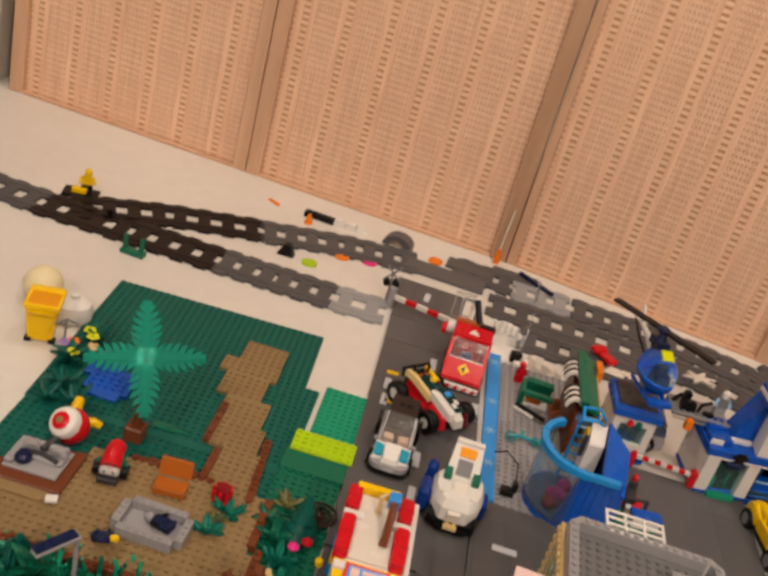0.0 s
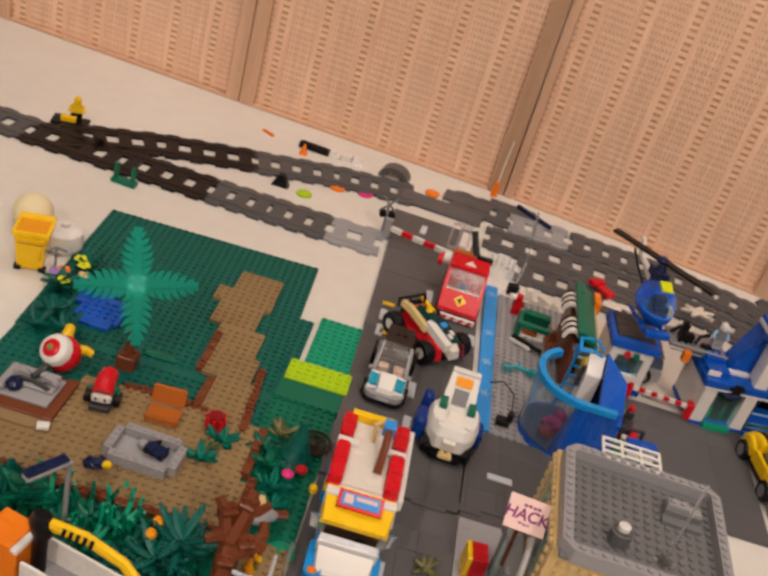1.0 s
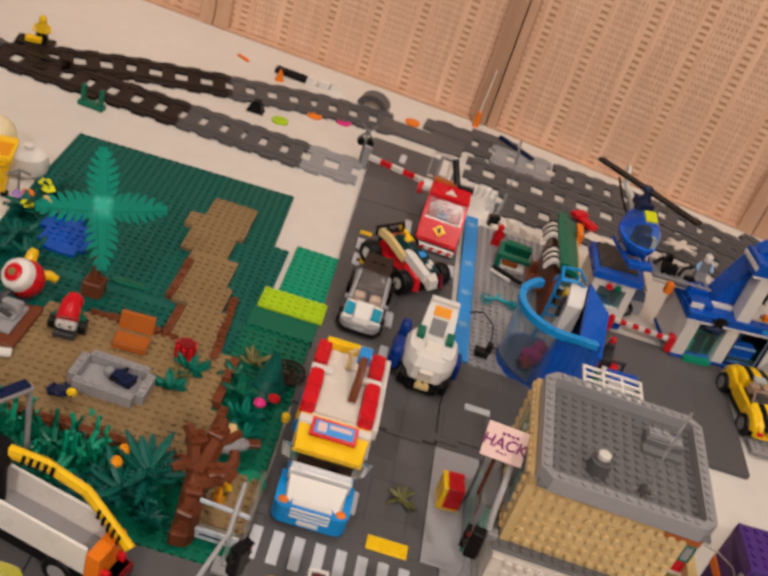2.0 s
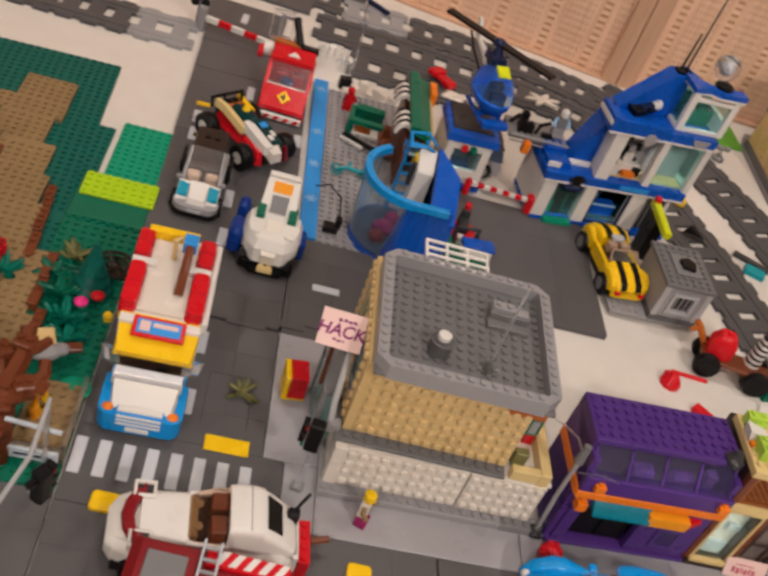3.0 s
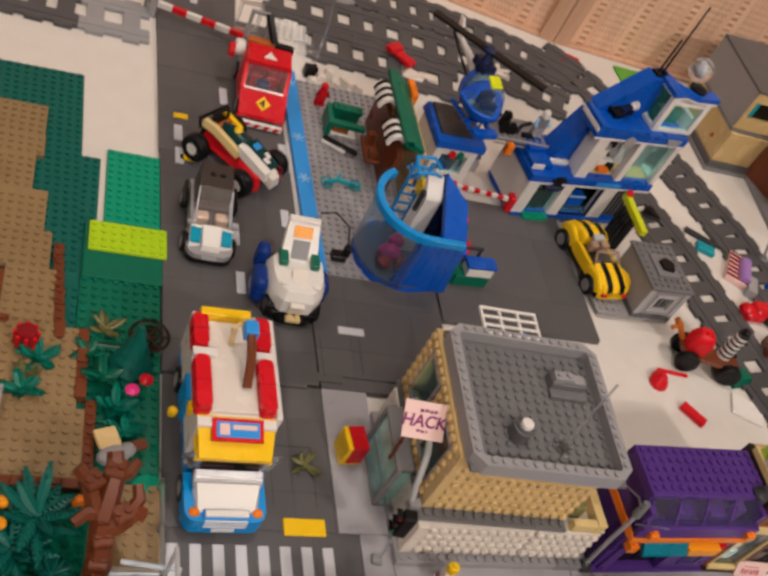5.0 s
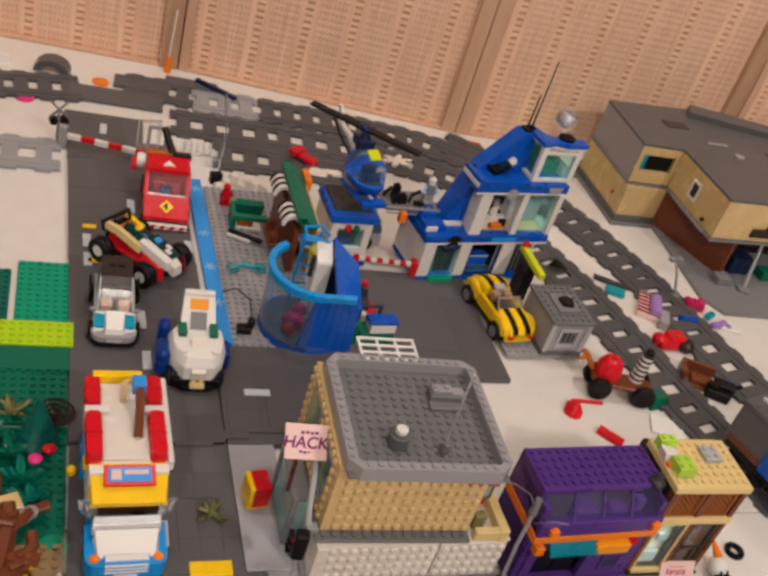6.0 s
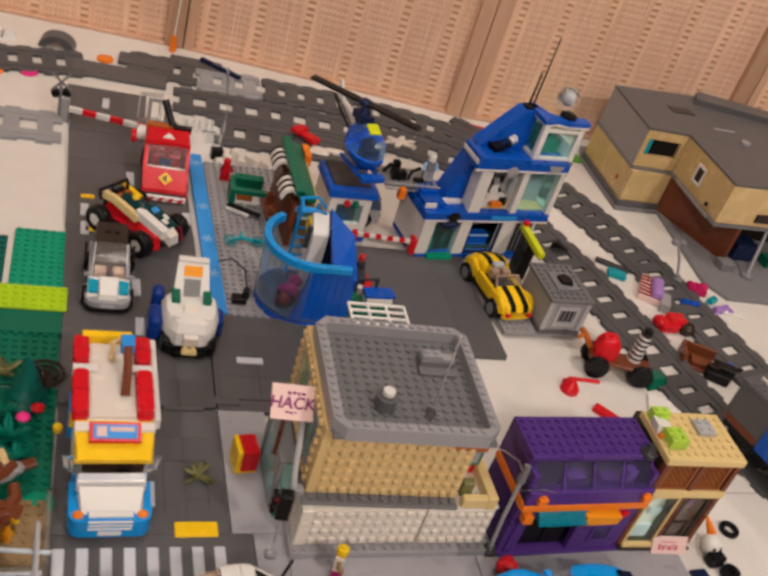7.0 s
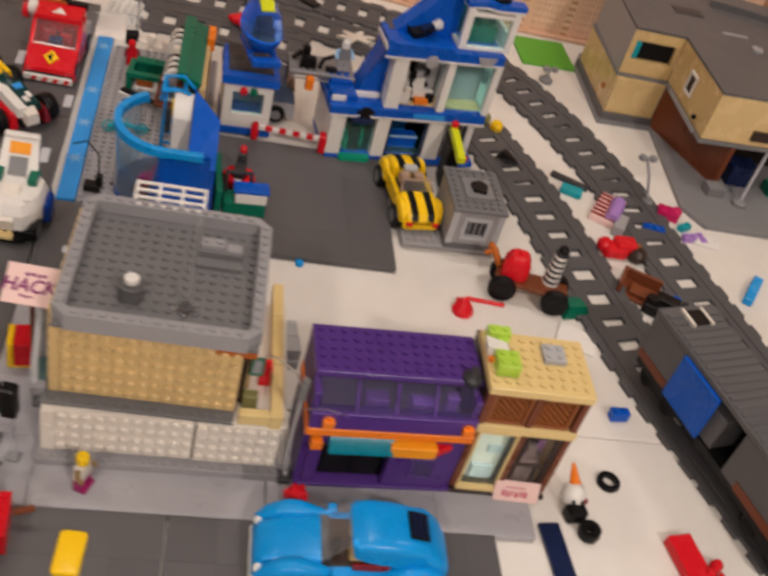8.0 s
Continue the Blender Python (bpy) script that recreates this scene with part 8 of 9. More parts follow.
part("backrest", Shape().hull([(-15, 1, 9), (15, 1, 9), (15, 4, 8.4), (-15, 4, 8.4)], [(-14.6, 6, 23), (14.6, 6, 23), (14.6, 9, 23), (-14.6, 9, 23)]), DARK_ORANGE, bench)
for x in (-11, 11):
    part("leg", Shape().box(x - 3, x + 3, -7, 2, 0, 6, 0.4), DARK_ORANGE, bench)
slab = thing("tan_plate", -330, 62, 8.1, 0, "smooth tan toy plate lying on the yard", "plate")
part("plate", Shape().prism([(0, 24), (88, 24), (96, 34), (80, 38), (0, 38)], 0, 2.2), DARK_TAN, slab)
chip = thing("white_tile", -233, 90, 8.2, 20, "small white loose tile on the yard", "tile")
part("tile", Shape().box(-5, 5, -4, 4, 2.2, 5.2, 0.3), WHITE, chip)
barrel = thing("red_barrel", -103, 152, 8.2, 0, "bright red ribbed toy barrel", "barrel")
brl = Shape().lathe(0, 0, [(6.8, 0), (7.6, 3), (8, 8.5), (7.6, 14), (6.8, 17)], 16)
# Body darker than the ribs: shade of the gaps put into its colour.
part("body", brl, DARK_RED, barrel)
for k in range(8):
    a = 2 * math.pi * k / 8
    part("rib", Shape().rod([(7.8 * math.cos(a), 7.8 * math.sin(a), 1.6), (8.0 * math.cos(a), 8.0 * math.sin(a), 15.4)], 1.7, 6), RED, barrel)
pit = thing("grey_stone_well", -146, 95, 8.2, -2, "light grey oblong toy stone trough with a dark figure lying inside", "trough")
pit.scale = (0.88, 0.88, 0.9)
tr = Shape()
for k in range(7):
    for y in (-24, 16):
        tr.brick(-28 + k * 8, y, 0, 1, 1, 12)
for k in range(4):
    for x in (-36, 28):
        tr.brick(x, -16 + k * 8, 0, 1, 1, 12)
part("wall", tr, LIGHT_GREY, pit)
part("floor", Shape().box(-28, 28, -16, 16, 0, 3, 0.3), LIGHT_GREY, pit)
figure(-128, 94, 16, 75, NAVY, NAVY, BLACK, LIGHT_GREY, "small dark toy figure lying in the trough", lying=-90).scale = (0.78, 0.78, 0.78)
figure(-184, 66, 11.4, -100, NAVY, NAVY, NAVY, SKIN, "small toy figure in navy lying beside the trough", lying=-70).scale = (0.66, 0.66, 0.66)
for y, z in ((-2, 24), (14, 21)):
    fl = thing("flower", -106, y, 8, 15, "yellow round toy flower head among the bushes", "flower", "garden flowers")
    part("stem", Shape().rod([(0, 0, 0), (0, 0, z - 6)], 1.4), GREEN, fl)
    part("bloom", Shape().lathe(0, 0, [(2, z - 6), (4.2, z - 4), (4.4, z - 1), (3, z + 1)], 9).lathe(0, 0, [(1.8, z + 1), (1.6, z + 2.6)], 8), AMBER, fl)
lamp = thing("garden_lamp", -175, 6, 4, 56, "grey toy garden lamp with a broad dark head", "street lamp")
part("pole", Shape().rod([(0, 0, 0), (1, 3, 62)], 2.0), LIGHT_GREY, lamp)
part("head", Shape().box(-34, 2, -1, 8, 60, 63.4, 0.8), LIGHT_GREY, lamp)
part("cover", Shape().box(-34, 0, -0.4, 8.4, 63.5, 66, 0.8), NAVY, lamp, "dark blue lamp cover")


# brown tree stump house at the road's edge
tree = thing("brown_tree", -46, 12, 4, 0, "reddish brown brick-built toy tree with spreading branches", "tree")
for pts, r, r2 in (([(0, -42, 0), (1, -36, 16), (0, -28, 30), (-1, -18, 42)], 7.6, 6.6), ([(-1, -20, 40), (-8, -8, 48), (-12, 2, 54), (-20, 8, 60)], 5.4, 3.6), ([(-1, -18, 42), (2, -4, 50), (4, 8, 56), (2, 20, 62)], 6.4, 4.4), ([(0, -22, 38), (9, -20, 43), (18, -13, 46), (24, -14, 44)], 6.0, 4.4), ([(-2, -14, 44), (-12, -16, 47), (-19, -22, 45)], 4.6, 2.8), ([(14, -15, 45), (20, -6, 50), (18, 2, 54)], 4.4, 3.0), ([(3, 4, 55), (12, 8, 58), (17, 16, 58)], 4.0, 2.8)):
    part("branch" if r < 7 else "trunk", Shape().rod(pts, r * 1.18, 6, r2 * 1.25), TREE_BROWN, tree)
for x, y, z, turn in ((-7, -49, 0, 6), (-6, -42, 14, -8), (-6, -33, 27, 10), (4, -22, 38, 24), (-16, -4, 46, 35), (-3, 3, 50, -12)):
    part("trunk_brick", Shape().box(-6.6, 6.6, -6.6, 6.6, 0, 13, 1.2).stud(-3.2, 0, 13).stud(3.2, 0, 13), TREE_BROWN, tree, at=mm(x + 6, y + 6, z, turn))
yard = thing("tan_yard_plate", -40, -24, 4, 0, "dark tan studded toy yard with a clear fence", "plate")
part("plate", Shape().box(0, 36, 0, 66, 0, 4, 0.4).studs(2, 2, 4, 8, 4), DARK_TAN, yard)
part("fence_rail", Shape().box(34, 37, 0, 66, 12, 15, 0.5).box(34, 37, 0, 3, 0, 15, 0.4).box(34, 37, 62, 65, 0, 15, 0.4).box(34, 37, 30, 33, 0, 15, 0.4), FROST, yard)
part("fence_rail", Shape().box(-2, 36, -2, 1, 12, 15, 0.5).box(-2, 1, -2, 1, 0, 15, 0.4), FROST, yard)
part("name_board", Shape().box(2, 34, -4, -2, 4, 14, 0.4), PALE_LADDER, yard, "pale board with dark lettering bars")
part("bar", Shape().box(6, 28, -4.6, -3.9, 8, 10, 0.2), NAVY, yard)
shell = thing("white_shell", -38, 58, 12, 20, "pale grey round toy shell with a tan wing", "shell")
part("shell", Shape().ball(0, 0, 5, 12, 8, 5, 12).ball(11, 2, 5, 6, 6, 4.4, 10), LIGHT_GREY, shell)
part("wing", Shape().box(-8, 8, 6, 22, 4, 8, 0.8), TAN, shell)
part("wing", Shape().box(14, 26, 0, 8, 2, 6, 0.8), BROWN, shell)
fruit = thing("yellow_banana", -28, 10, 8, 30, "yellow toy banana bunch standing in the yard", "banana")
part("banana", Shape().rod([(-3, 0, 0), (-4, 0, 10), (0, 2, 20)], 4.4, 10, 2.6).rod([(0, 2, 18), (4, 2, 22)], 3.2, 8, 1.8), AMBER, fruit)
part("banana", Shape().rod([(2, 3, 0), (5, 4, 9), (3, 5, 17)], 4.0, 10, 2.2), YELLOW, fruit)

# ---- traffic lights, signs and loose pieces ----
def traffic_light(x, y, rz):
    ob = thing("traffic_light", x, y, 6.2, rz, "black toy traffic light on a thin clear post", "traffic light", "traffic lights")
    part("foot", Shape().box(-4, 4, -4, 4, 0, 3, 0.5), MID_GREY, ob)
    part("post", Shape().rod([(0, 0, 2), (0, 0, 48)], 1.4), CLEAR, ob, "clear thin post")
    head = part("head", Shape().box(-4.5, 4.5, -6, 4, 44, 70, 1.2), BLACK, ob, "black lamp head")
    for k, mat in enumerate((DARK_RED, DARK_BROWN, GREEN)):
        part("lens", Shape().cyl(0, 0, 0, 2, 3.4, 12).turned(mm(0, -6.6, 64 - k * 8, 0, 90)), mat, head)
        part("visor", Shape().box(-4, 4, -11, -7, 67 - k * 8, 68.4 - k * 8, 0.3), BLACK, head)
    return ob


traffic_light(153, -8, -100)
gan = thing("traffic_gantry", 0, 0, 0, 0, "long pale grey toy gantry arm with black traffic light heads", "traffic light", "traffic lights")
part("foot", Shape().box(-18, -4, -52, -38, 6.2, 9.4, 0.5), LIGHT_GREY, gan)
part("post", Shape().rod([(-11, -45, 9), (-11, -46, 91)], 1.5), FROST, gan, "clear post")
part("arm", Shape().rod([(-11, -44, 91), (-10, -87, 92), (-18, -128, 95), (-27, -172, 99)], 1.5), SILVER, gan, "long pale grey arm")
part("cross_bar", Shape().rod([(-37, -38, 58), (-2, -45, 63)], 1.6), PALE_LADDER, gan, "pale cross bar")
for hx, hy, hz, turn in ((0, -101, 76, 150), (-20, -156, 82, 150)):
    head = part("head", Shape().box(-4.4, 4.4, -5, 4.4, 0, 25, 1.2).box(-2, 2, 4, 10, 18, 22, 0.5), BLACK, gan, "black lamp head", at=mm(hx, hy, hz, turn))
    for k, mat in enumerate((DARK_RED, DARK_BROWN, GREEN)):
        part("lens", Shape().cyl(0, 0, 0, 2, 3.4, 12).turned(mm(0, -5.4, 20.5 - k * 8, 0, 90)), mat, head)
        part("visor", Shape().box(-3.6, 3.6, -9, -5.2, 23.4 - k * 8, 24.6 - k * 8, 0.3), BLACK, head)
mail = thing("red_mail_box", 141, 80, 6.4, 6, "red and yellow toy mail box on the pavement", "mail box")
mail.scale = (0.74, 0.74, 0.82)
part("body", Shape().box(-6, 12, -14, 14, 3, 30, 1.0), RED, mail)
part("back", Shape().box(-12, -6.3, -14, 14, 3, 30, 0.8), YELLOW, mail, "yellow back")
part("foot", Shape().box(-12, 12, -13, 13, 0, 3, 0.5), YELLOW, mail)
figure(199, -26, 6.4, 68, MAGENTA, CREAM, DARK_TAN, SKIN, "small toy figure with yellow head and magenta legs on the pavement").scale = (0.82, 0.9, 0.95)
helm = [(Shape().ball(0, 0, 7, 9.0, 9.0, 8.6, 10), RED), (Shape().ball(-4, -3, 13, 2.6, 2.6, 2.4, 8).ball(4, -3, 13, 2.6, 2.6, 2.4, 8).ball(0, 4, 14, 2.6, 2.6, 2.4, 8).ball(-6, 3, 11, 2.4, 2.4, 2.4, 8).ball(6, 4, 11, 2.4, 2.4, 2.4, 8), RED), (Shape().box(-6, 6, -11, -6, 4, 10, 0.8), DARK_RED)]
multi("toy_helmet", helm, "round red toy helmet lying on the pavement", "helmet", mm(338, -29, 6.4, 20))
bump = thing("speed_bump_tile", 190, -92, 6.2, -3, "yellow rounded toy speed bump on the street", "speed bump")
part("bump", dome(rounded(0, 17, 0, 31, 3, 3), 0, 3, 1.4), YELLOW, bump)
bump = thing("speed_bump_tile", 20, -56, 6.2, -2, "yellow rounded toy speed bump on the street", "speed bump")
part("bump", dome(rounded(0, 31, 0, 15, 3, 3), 0, 3, 1.4), YELLOW, bump)

# grey kiosk with safe door, lime barrier arm
safe = thing("grey_kiosk", 483, 271, 4, 2, "small grey toy kiosk with a square barred window", "kiosk")
part("base", Shape().box(-40, 52, 0, 70, 0, 4, 0.4).studs(-38, 2, 4, 3, 4), LIGHT_GREY, safe, "light grey studded base")
part("footing", Shape().box(-1, 50, -1, 66, 4, 10, 0.5), DARK_GREY, safe)
part("side", Shape().box(0, 6, 0, 64, 10, 47, 0.5).box(6, 43, 58, 64, 10, 47, 0.5).box(43, 49, 0, 64, 10, 47, 0.5), LIGHT_GREY, safe)
fr = part("front", Shape().box(6, 11, 0, 6, 10, 47, 0.5).box(38, 43, 0, 6, 10, 47, 0.5).box(11, 38, 0, 6, 10, 16, 0.5).box(11, 38, 0, 6, 41, 47, 0.5), LIGHT_GREY, safe)
win = part("window", Shape().arch_frame(11, 38, 16, 41, -1.5, 4, 3.6), SILVER, safe, "pale grey square window frame")
part("panel", Shape().box(14, 35, 3, 5, 19, 38, 0.3), CHROME_GREY, win)
for k in range(3):
    part("bar", Shape().box(18 + k * 5.6, 20 + k * 5.6, 1.6, 3, 20, 37, 0.3), MID_GREY, win)
part("front_trim", Shape().box(-0.8, 5.4, -1, 1, 10, 47, 0.4), SILVER, safe)
part("front_trim", Shape().box(43.6, 49.8, -1, 1, 10, 47, 0.4), SILVER, safe)
part("roof", Shape().box(-2, 51, -2, 66, 47, 51, 0.6).studs(0, 0, 6, 8, 51, lambda a, b: 10 < a < 40 and 14 < b < 50), ROOF_GREY, safe, "grey studded roof")
part("roof_plate", Shape().box(12, 40, 16, 48, 51, 53.4, 0.4), MID_GREY, safe)
part("roof_cap", Shape().prism([(20, 24), (32, 22), (35, 33), (28, 40), (19, 36)], 53.4, 57), BLACK, safe, "flat black roof cap")
boom = thing("lime_barrier_arm", 498, 382, 4, 0, "lime yellow toy barrier arm on a dark post", "barrier")
part("post", Shape().box(-6, 6, -10, 14, 0, 48, 0.6), BLACK, boom)
for k in range(4):
    part("bar", Shape().rod([(-7, -8 + k * 6, 2), (-7, -8 + k * 6, 48)], 1.2, 6), CHROME_GREY, boom)
part("arm", Shape().box(-4, 4, -34, 26, 48, 56, 0.8), LIME_YELLOW, boom)
part("lamp", Shape().lathe(0, 22, [(4, 56), (4, 60), (2, 62)], 10), RED, boom)
part("lamp", Shape().lathe(8, -14, [(4, 40), (4, 44), (2, 46)], 10), RED, boom)

# cart with a red dome and a striped figure
cart = thing("brown_cart", 556, 222, 0, -14, "brown toy cart with black wheels and a red dome", "cart")
part("deck", Shape().box(-32, 36, -12, 12, 16, 20, 0.6), BROWN, cart)
part("dome", Shape().loft([[(-16 + q * px, 4 + q * py, z) for px, py in ((-12, -7), (-7.5, -11), (7.5, -11), (12, -7), (12, 7), (7.5, 11), (-7.5, 11), (-12, 7))] for z, q in ((20, 1.0), (35, 1.0), (42, 0.74), (44, 0.6))]), RED, cart, "red faceted dome")
part("dome_stud", Shape().stud(-16, 4, 44), RED, cart)
part("arm", Shape().rod([(-30, 10, 20), (-38, 18, 30), (-44, 20, 34)], 3.4).rod([(-38, 18, 30), (-46, 14, 26)], 2.6), DARK_ORANGE, cart)
for x in (-24, 26):
    for y in (-13, 13):
        w = wheel(cart, 0, 0, 0, 13, 8, BLACK)
        w.matrix_basis = mm(x, y, 13, 90)
zb = []
for k in range(6):
    zb.append((Shape().cyl(0, 0, k * 6, k * 6 + 3.1, 8 - k * 0.3, 12), WHITE))
    zb.append((Shape().cyl(0, 0, k * 6 + 3.1, k * 6 + 6, 8 - k * 0.3, 12), CHROME_GREY))
zb.append((Shape().ball(0, 0, 39, 5, 5, 4, 10), BLACK))
multi("toy_figure", zb, "black and white striped toy figure on the cart", "toy figure", mm(576, 224, 20, 0), "toy figures")
panda = [(Shape().box(-9, 7, -16, -4, 0, 12, 2.0), BLACK), (Shape().ball(0, 2, 12, 9.5, 9.5, 9.5, 14), WHITE), (Shape().ball(-4, -6, 14, 1.6).ball(3, -6.4, 14, 1.6).ball(8, 6, 8, 4), BLACK), (Shape().rod([(1, 6, 18), (2, 14, 22), (4, 21, 24)], 4.6, 10, 1.2), ORANGE)]
multi("toy_figure", panda, "toy figure in black and white with an orange cone", "toy figure", mm(546, -10, 0, 10), "toy figures")


def loose(name, x, y, rz, shape, material, label, category="loose brick", z=0.0, rx=0):
    return solid(name, shape, material, label, category, "loose pieces", at=mm(x, y, z, rz, rx))


loose("red_hook", 492, 192, 10, Shape().lathe(0, 0, [(10, 0), (10, 4), (6, 10), (3, 14)], 10).box(-4, 8, 5, 11, 1, 8, 1), RED, "red rounded loose toy piece on the floor")
loose("red_bar", 516, 207, -6, Shape().box(-18, 18, -2, 2, 0, 3, 0.6), RED, "thin red loose toy bar on the floor")
loose("red_tile", 519, 156, -48, Shape().box(-14, 14, -5, 5, 0, 6, 0.5), RED, "red loose toy slab on the floor")
loose("white_plate", 596, 170, -24, Shape().box(-18, 18, -14, 14, 0, 3.2, 0.4), WHITE, "white loose toy plate by the track")
loose("teal_slope", 602, 208, 12, Shape().hull([(-14, -9, 0), (14, -9, 0), (14, 9, 0), (-14, 9, 0)], [(-10, -6, 13), (8, -6, 13), (6, 7, 13), (-10, 7, 13)]), GREEN, "dark teal-green loose toy slope brick")
loose("black_wedge", 578, 439, -40, Shape().hull([(-12, -7, 0), (12, -4, 0), (12, 4, 0), (-12, 7, 0)], [(-8, -5, 8), (10, -2, 3), (10, 2, 3), (-8, 5, 8)]), BLACK, "black loose toy wedge lying on the rails", z=9)
loose("grey_stack", 334, 122, 4, Shape().box(-8, 8, -18, -2, 0, 18, 0.5).box(-7, 7, -1.6, 16, 0, 18, 0.5).box(-7, 7, -21, -18.2, 0, 8, 0.4), SILVER, "stack of pale grey loose toy bricks beside the bank")
loose("blue_brick", 611, 84, 4, Shape().brick(-8, -6, 0, 2, 1, 9.6), BLUE, "blue loose two-stud brick on the floor")
loose("blue_stud", 346, 229, 0, Shape().lathe(0, 0, [(4, 0), (4, 3), (2.4, 4.6)], 10), AZURE, "tiny azure loose round plate")
loose("navy_plate", 527, -52, 5, Shape().box(-8, 8, -32, 24, 0, 3.6, 0.4), NAVY, "dark navy long loose toy plate")
loose("red_slab", 628, -54, 10, Shape().box(-10, 10, -26, 20, 0, 9, 0.5), RED, "red long loose toy slab on the floor")
loose("red_clip", 644, -62, 30, Shape().ball(-5, 0, 6, 6, 5, 6, 10).ball(5, 2, 6, 6, 5, 6, 10).box(-7, 7, -10, -3, 0, 5, 0.5), RED, "red loose toy clip on the floor")
loose("black_ring", 584, 14, 0, Shape().lathe(0, 0, [(5, 0), (9, 0), (9.6, 2), (9, 4), (5, 4)], 16, True), BLACK, "small black loose toy tyre")
loose("black_ring", 555, -34, 0, Shape().lathe(0, 0, [(4, 0), (8, 0), (8.6, 4), (8, 8), (4, 8)], 16, True), BLACK, "small black loose toy tyre")
loose("dark_chip", 556, -6, 24, Shape().box(-5, 5, -3, 3, 0, 4, 0.5), DARK_RED, "small dark red loose piece")
loose("azure_bar", 814, 270, 54, Shape().box(-24, 24, -5, 5, 0, 8, 0.8), AZURE, "azure long loose toy bar beyond the rails")
loose("blue_brick", 730, 356, -10, Shape().brick(-12, -6, 0, 3, 1, 7), BLUE, "blue loose brick lying between the rails")
loose("pink_brick", 757, 388, -20, Shape().brick(-12, -10, 0, 3, 2, 9).ball(8, 0, 8, 7, 7, 6, 10), MAGENTA_RED, "deep pink loose two-stud brick")
loose("violet_chips", 776, 352, 10, Shape().brick(-16, -8, 0, 2, 1, 7).brick(4, -12, 0, 1, 2, 5), LAVENDER, "pair of lavender loose bricks")
loose("aqua_chip", 770, 366, 30, Shape().brick(-8, -4, 0, 2, 1, 6), TEAL, "small aqua loose brick")
loose("white_chip", 790, 346, -20, Shape().box(-14, 14, -9, 9, 0, 4, 0.6), WHITE, "white loose toy plate")
loose("violet_roll", 687, 369, 62, Shape().cyl(0, 8, -20, 20, 8, 14, None, "x"), LAVENDER, "lavender loose toy roll")
loose("pale_box", 684, 350, 62, Shape().box(-14, 14, -10, 2, 0, 12, 0.6), LIGHT_GREY, "pale grey loose toy box")
loose("dark_bar", 650, 424, -30, Shape().box(-22, 22, -4, 4, 0, 5, 0.6), CHROME_GREY, "dark grey loose toy bar between the rails")
loose("aqua_chip", 647, 404, -24, Shape().box(-12, 12, -7, 7, 0, 7, 0.8), TEAL, "aqua loose slope piece")
loose("red_sack", 672, 306, 0, Shape().box(-16, 10, -11, 9, 0, 13, 3).box(-4, 20, -8, 12, 3, 17, 2.5).ball(-14, 2, 9, 8, 9, 8, 10), RED, "red lumpy loose toy piece between the rails")
loose("brown_hair", 692, 298, 20, Shape().ball(0, 0, 8, 10, 10, 9, 10), DARK_BROWN, "dark brown loose toy hair piece")
loose("amber_chip", 694, 310, 20, Shape().box(-8, 8, -5, 5, 0, 9, 0.8), DARK_ORANGE, "small amber loose brick")
loose("brown_box", 680, 246, -28, Shape().box(-22, 18, -16, 16, 0, 4, 0.6).box(-22, 18, 12, 16, 4, 16, 0.6).box(-22, -18, -16, 12, 4, 16, 0.6).box(-10, 14, -12, 4, 4, 9, 0.6), BROWN, "reddish brown loose toy box by the rails")
loose("black_bucket", 692, 224, -30, Shape().box(-14, 14, -12, 4, 0, 12, 1.2).box(-6, 18, -2, 12, 2, 17, 1.4).cyl(-8, -4, 10, 17, 6, 12).rod([(14, 6, 12), (24, 10, 16)], 2.6), BLACK, "black loose toy bucket by the rails")
loose("blue_ball", 712, 232, 0, Shape().ball(0, 0, 7, 7, 7, 7, 10), BLUE, "small blue loose toy ball by the rails", "ball")
loose("cream_splat", 421, 667, 14, Shape().prism([(26 * (0.7 + 0.3 * math.cos(6 * a)) * math.cos(a), 17 * (0.7 + 0.3 * math.cos(6 * a)) * math.sin(a)) for a in [math.pi * i / 18 for i in range(36)]], 0, 3, "z"), CREAM, "cream star-edged loose toy plate on the rails", z=5.6)
loose("yellow_piece", 577, 506, 0, Shape().ball(0, 0, 8, 8, 8, 8, 10), YELLOW, "yellow loose toy knob near the station")
loose("olive_piece", 566, 520, 0, Shape().ball(0, 0, 8, 7, 7, 8, 10), OLIVE, "olive loose toy knob near the station")
red_arch = Shape().add([(x, y, z) for z in (0, 4) for x, y in ((-24, -12), (24, -12), (24, 12), (-24, 12), (-15, -5), (15, -5), (15, 5), (-15, 5))],
                       [(0, 1, 5, 4), (1, 2, 6, 5), (2, 3, 7, 6), (3, 0, 4, 7), (8, 9, 13, 12), (9, 10, 14, 13), (10, 11, 15, 14), (11, 8, 12, 15), (0, 1, 9, 8), (1, 2, 10, 9), (2, 3, 11, 10), (3, 0, 8, 11), (4, 5, 13, 12), (5, 6, 14, 13), (6, 7, 15, 14), (7, 4, 12, 15)])
loose("red_square", 556, 752, -16, red_arch, RED, "red open loose toy frame near the panels")
loose("red_dragon", 284, 642, -52, Shape().box(-20, 14, -7, 7, 0, 6, 1.5).box(-20, -6, -12, 10, 2, 9, 1.5).box(6, 20, -9, 5, 0, 8, 1.5), RED, "red loose toy parts on the rails", z=8)
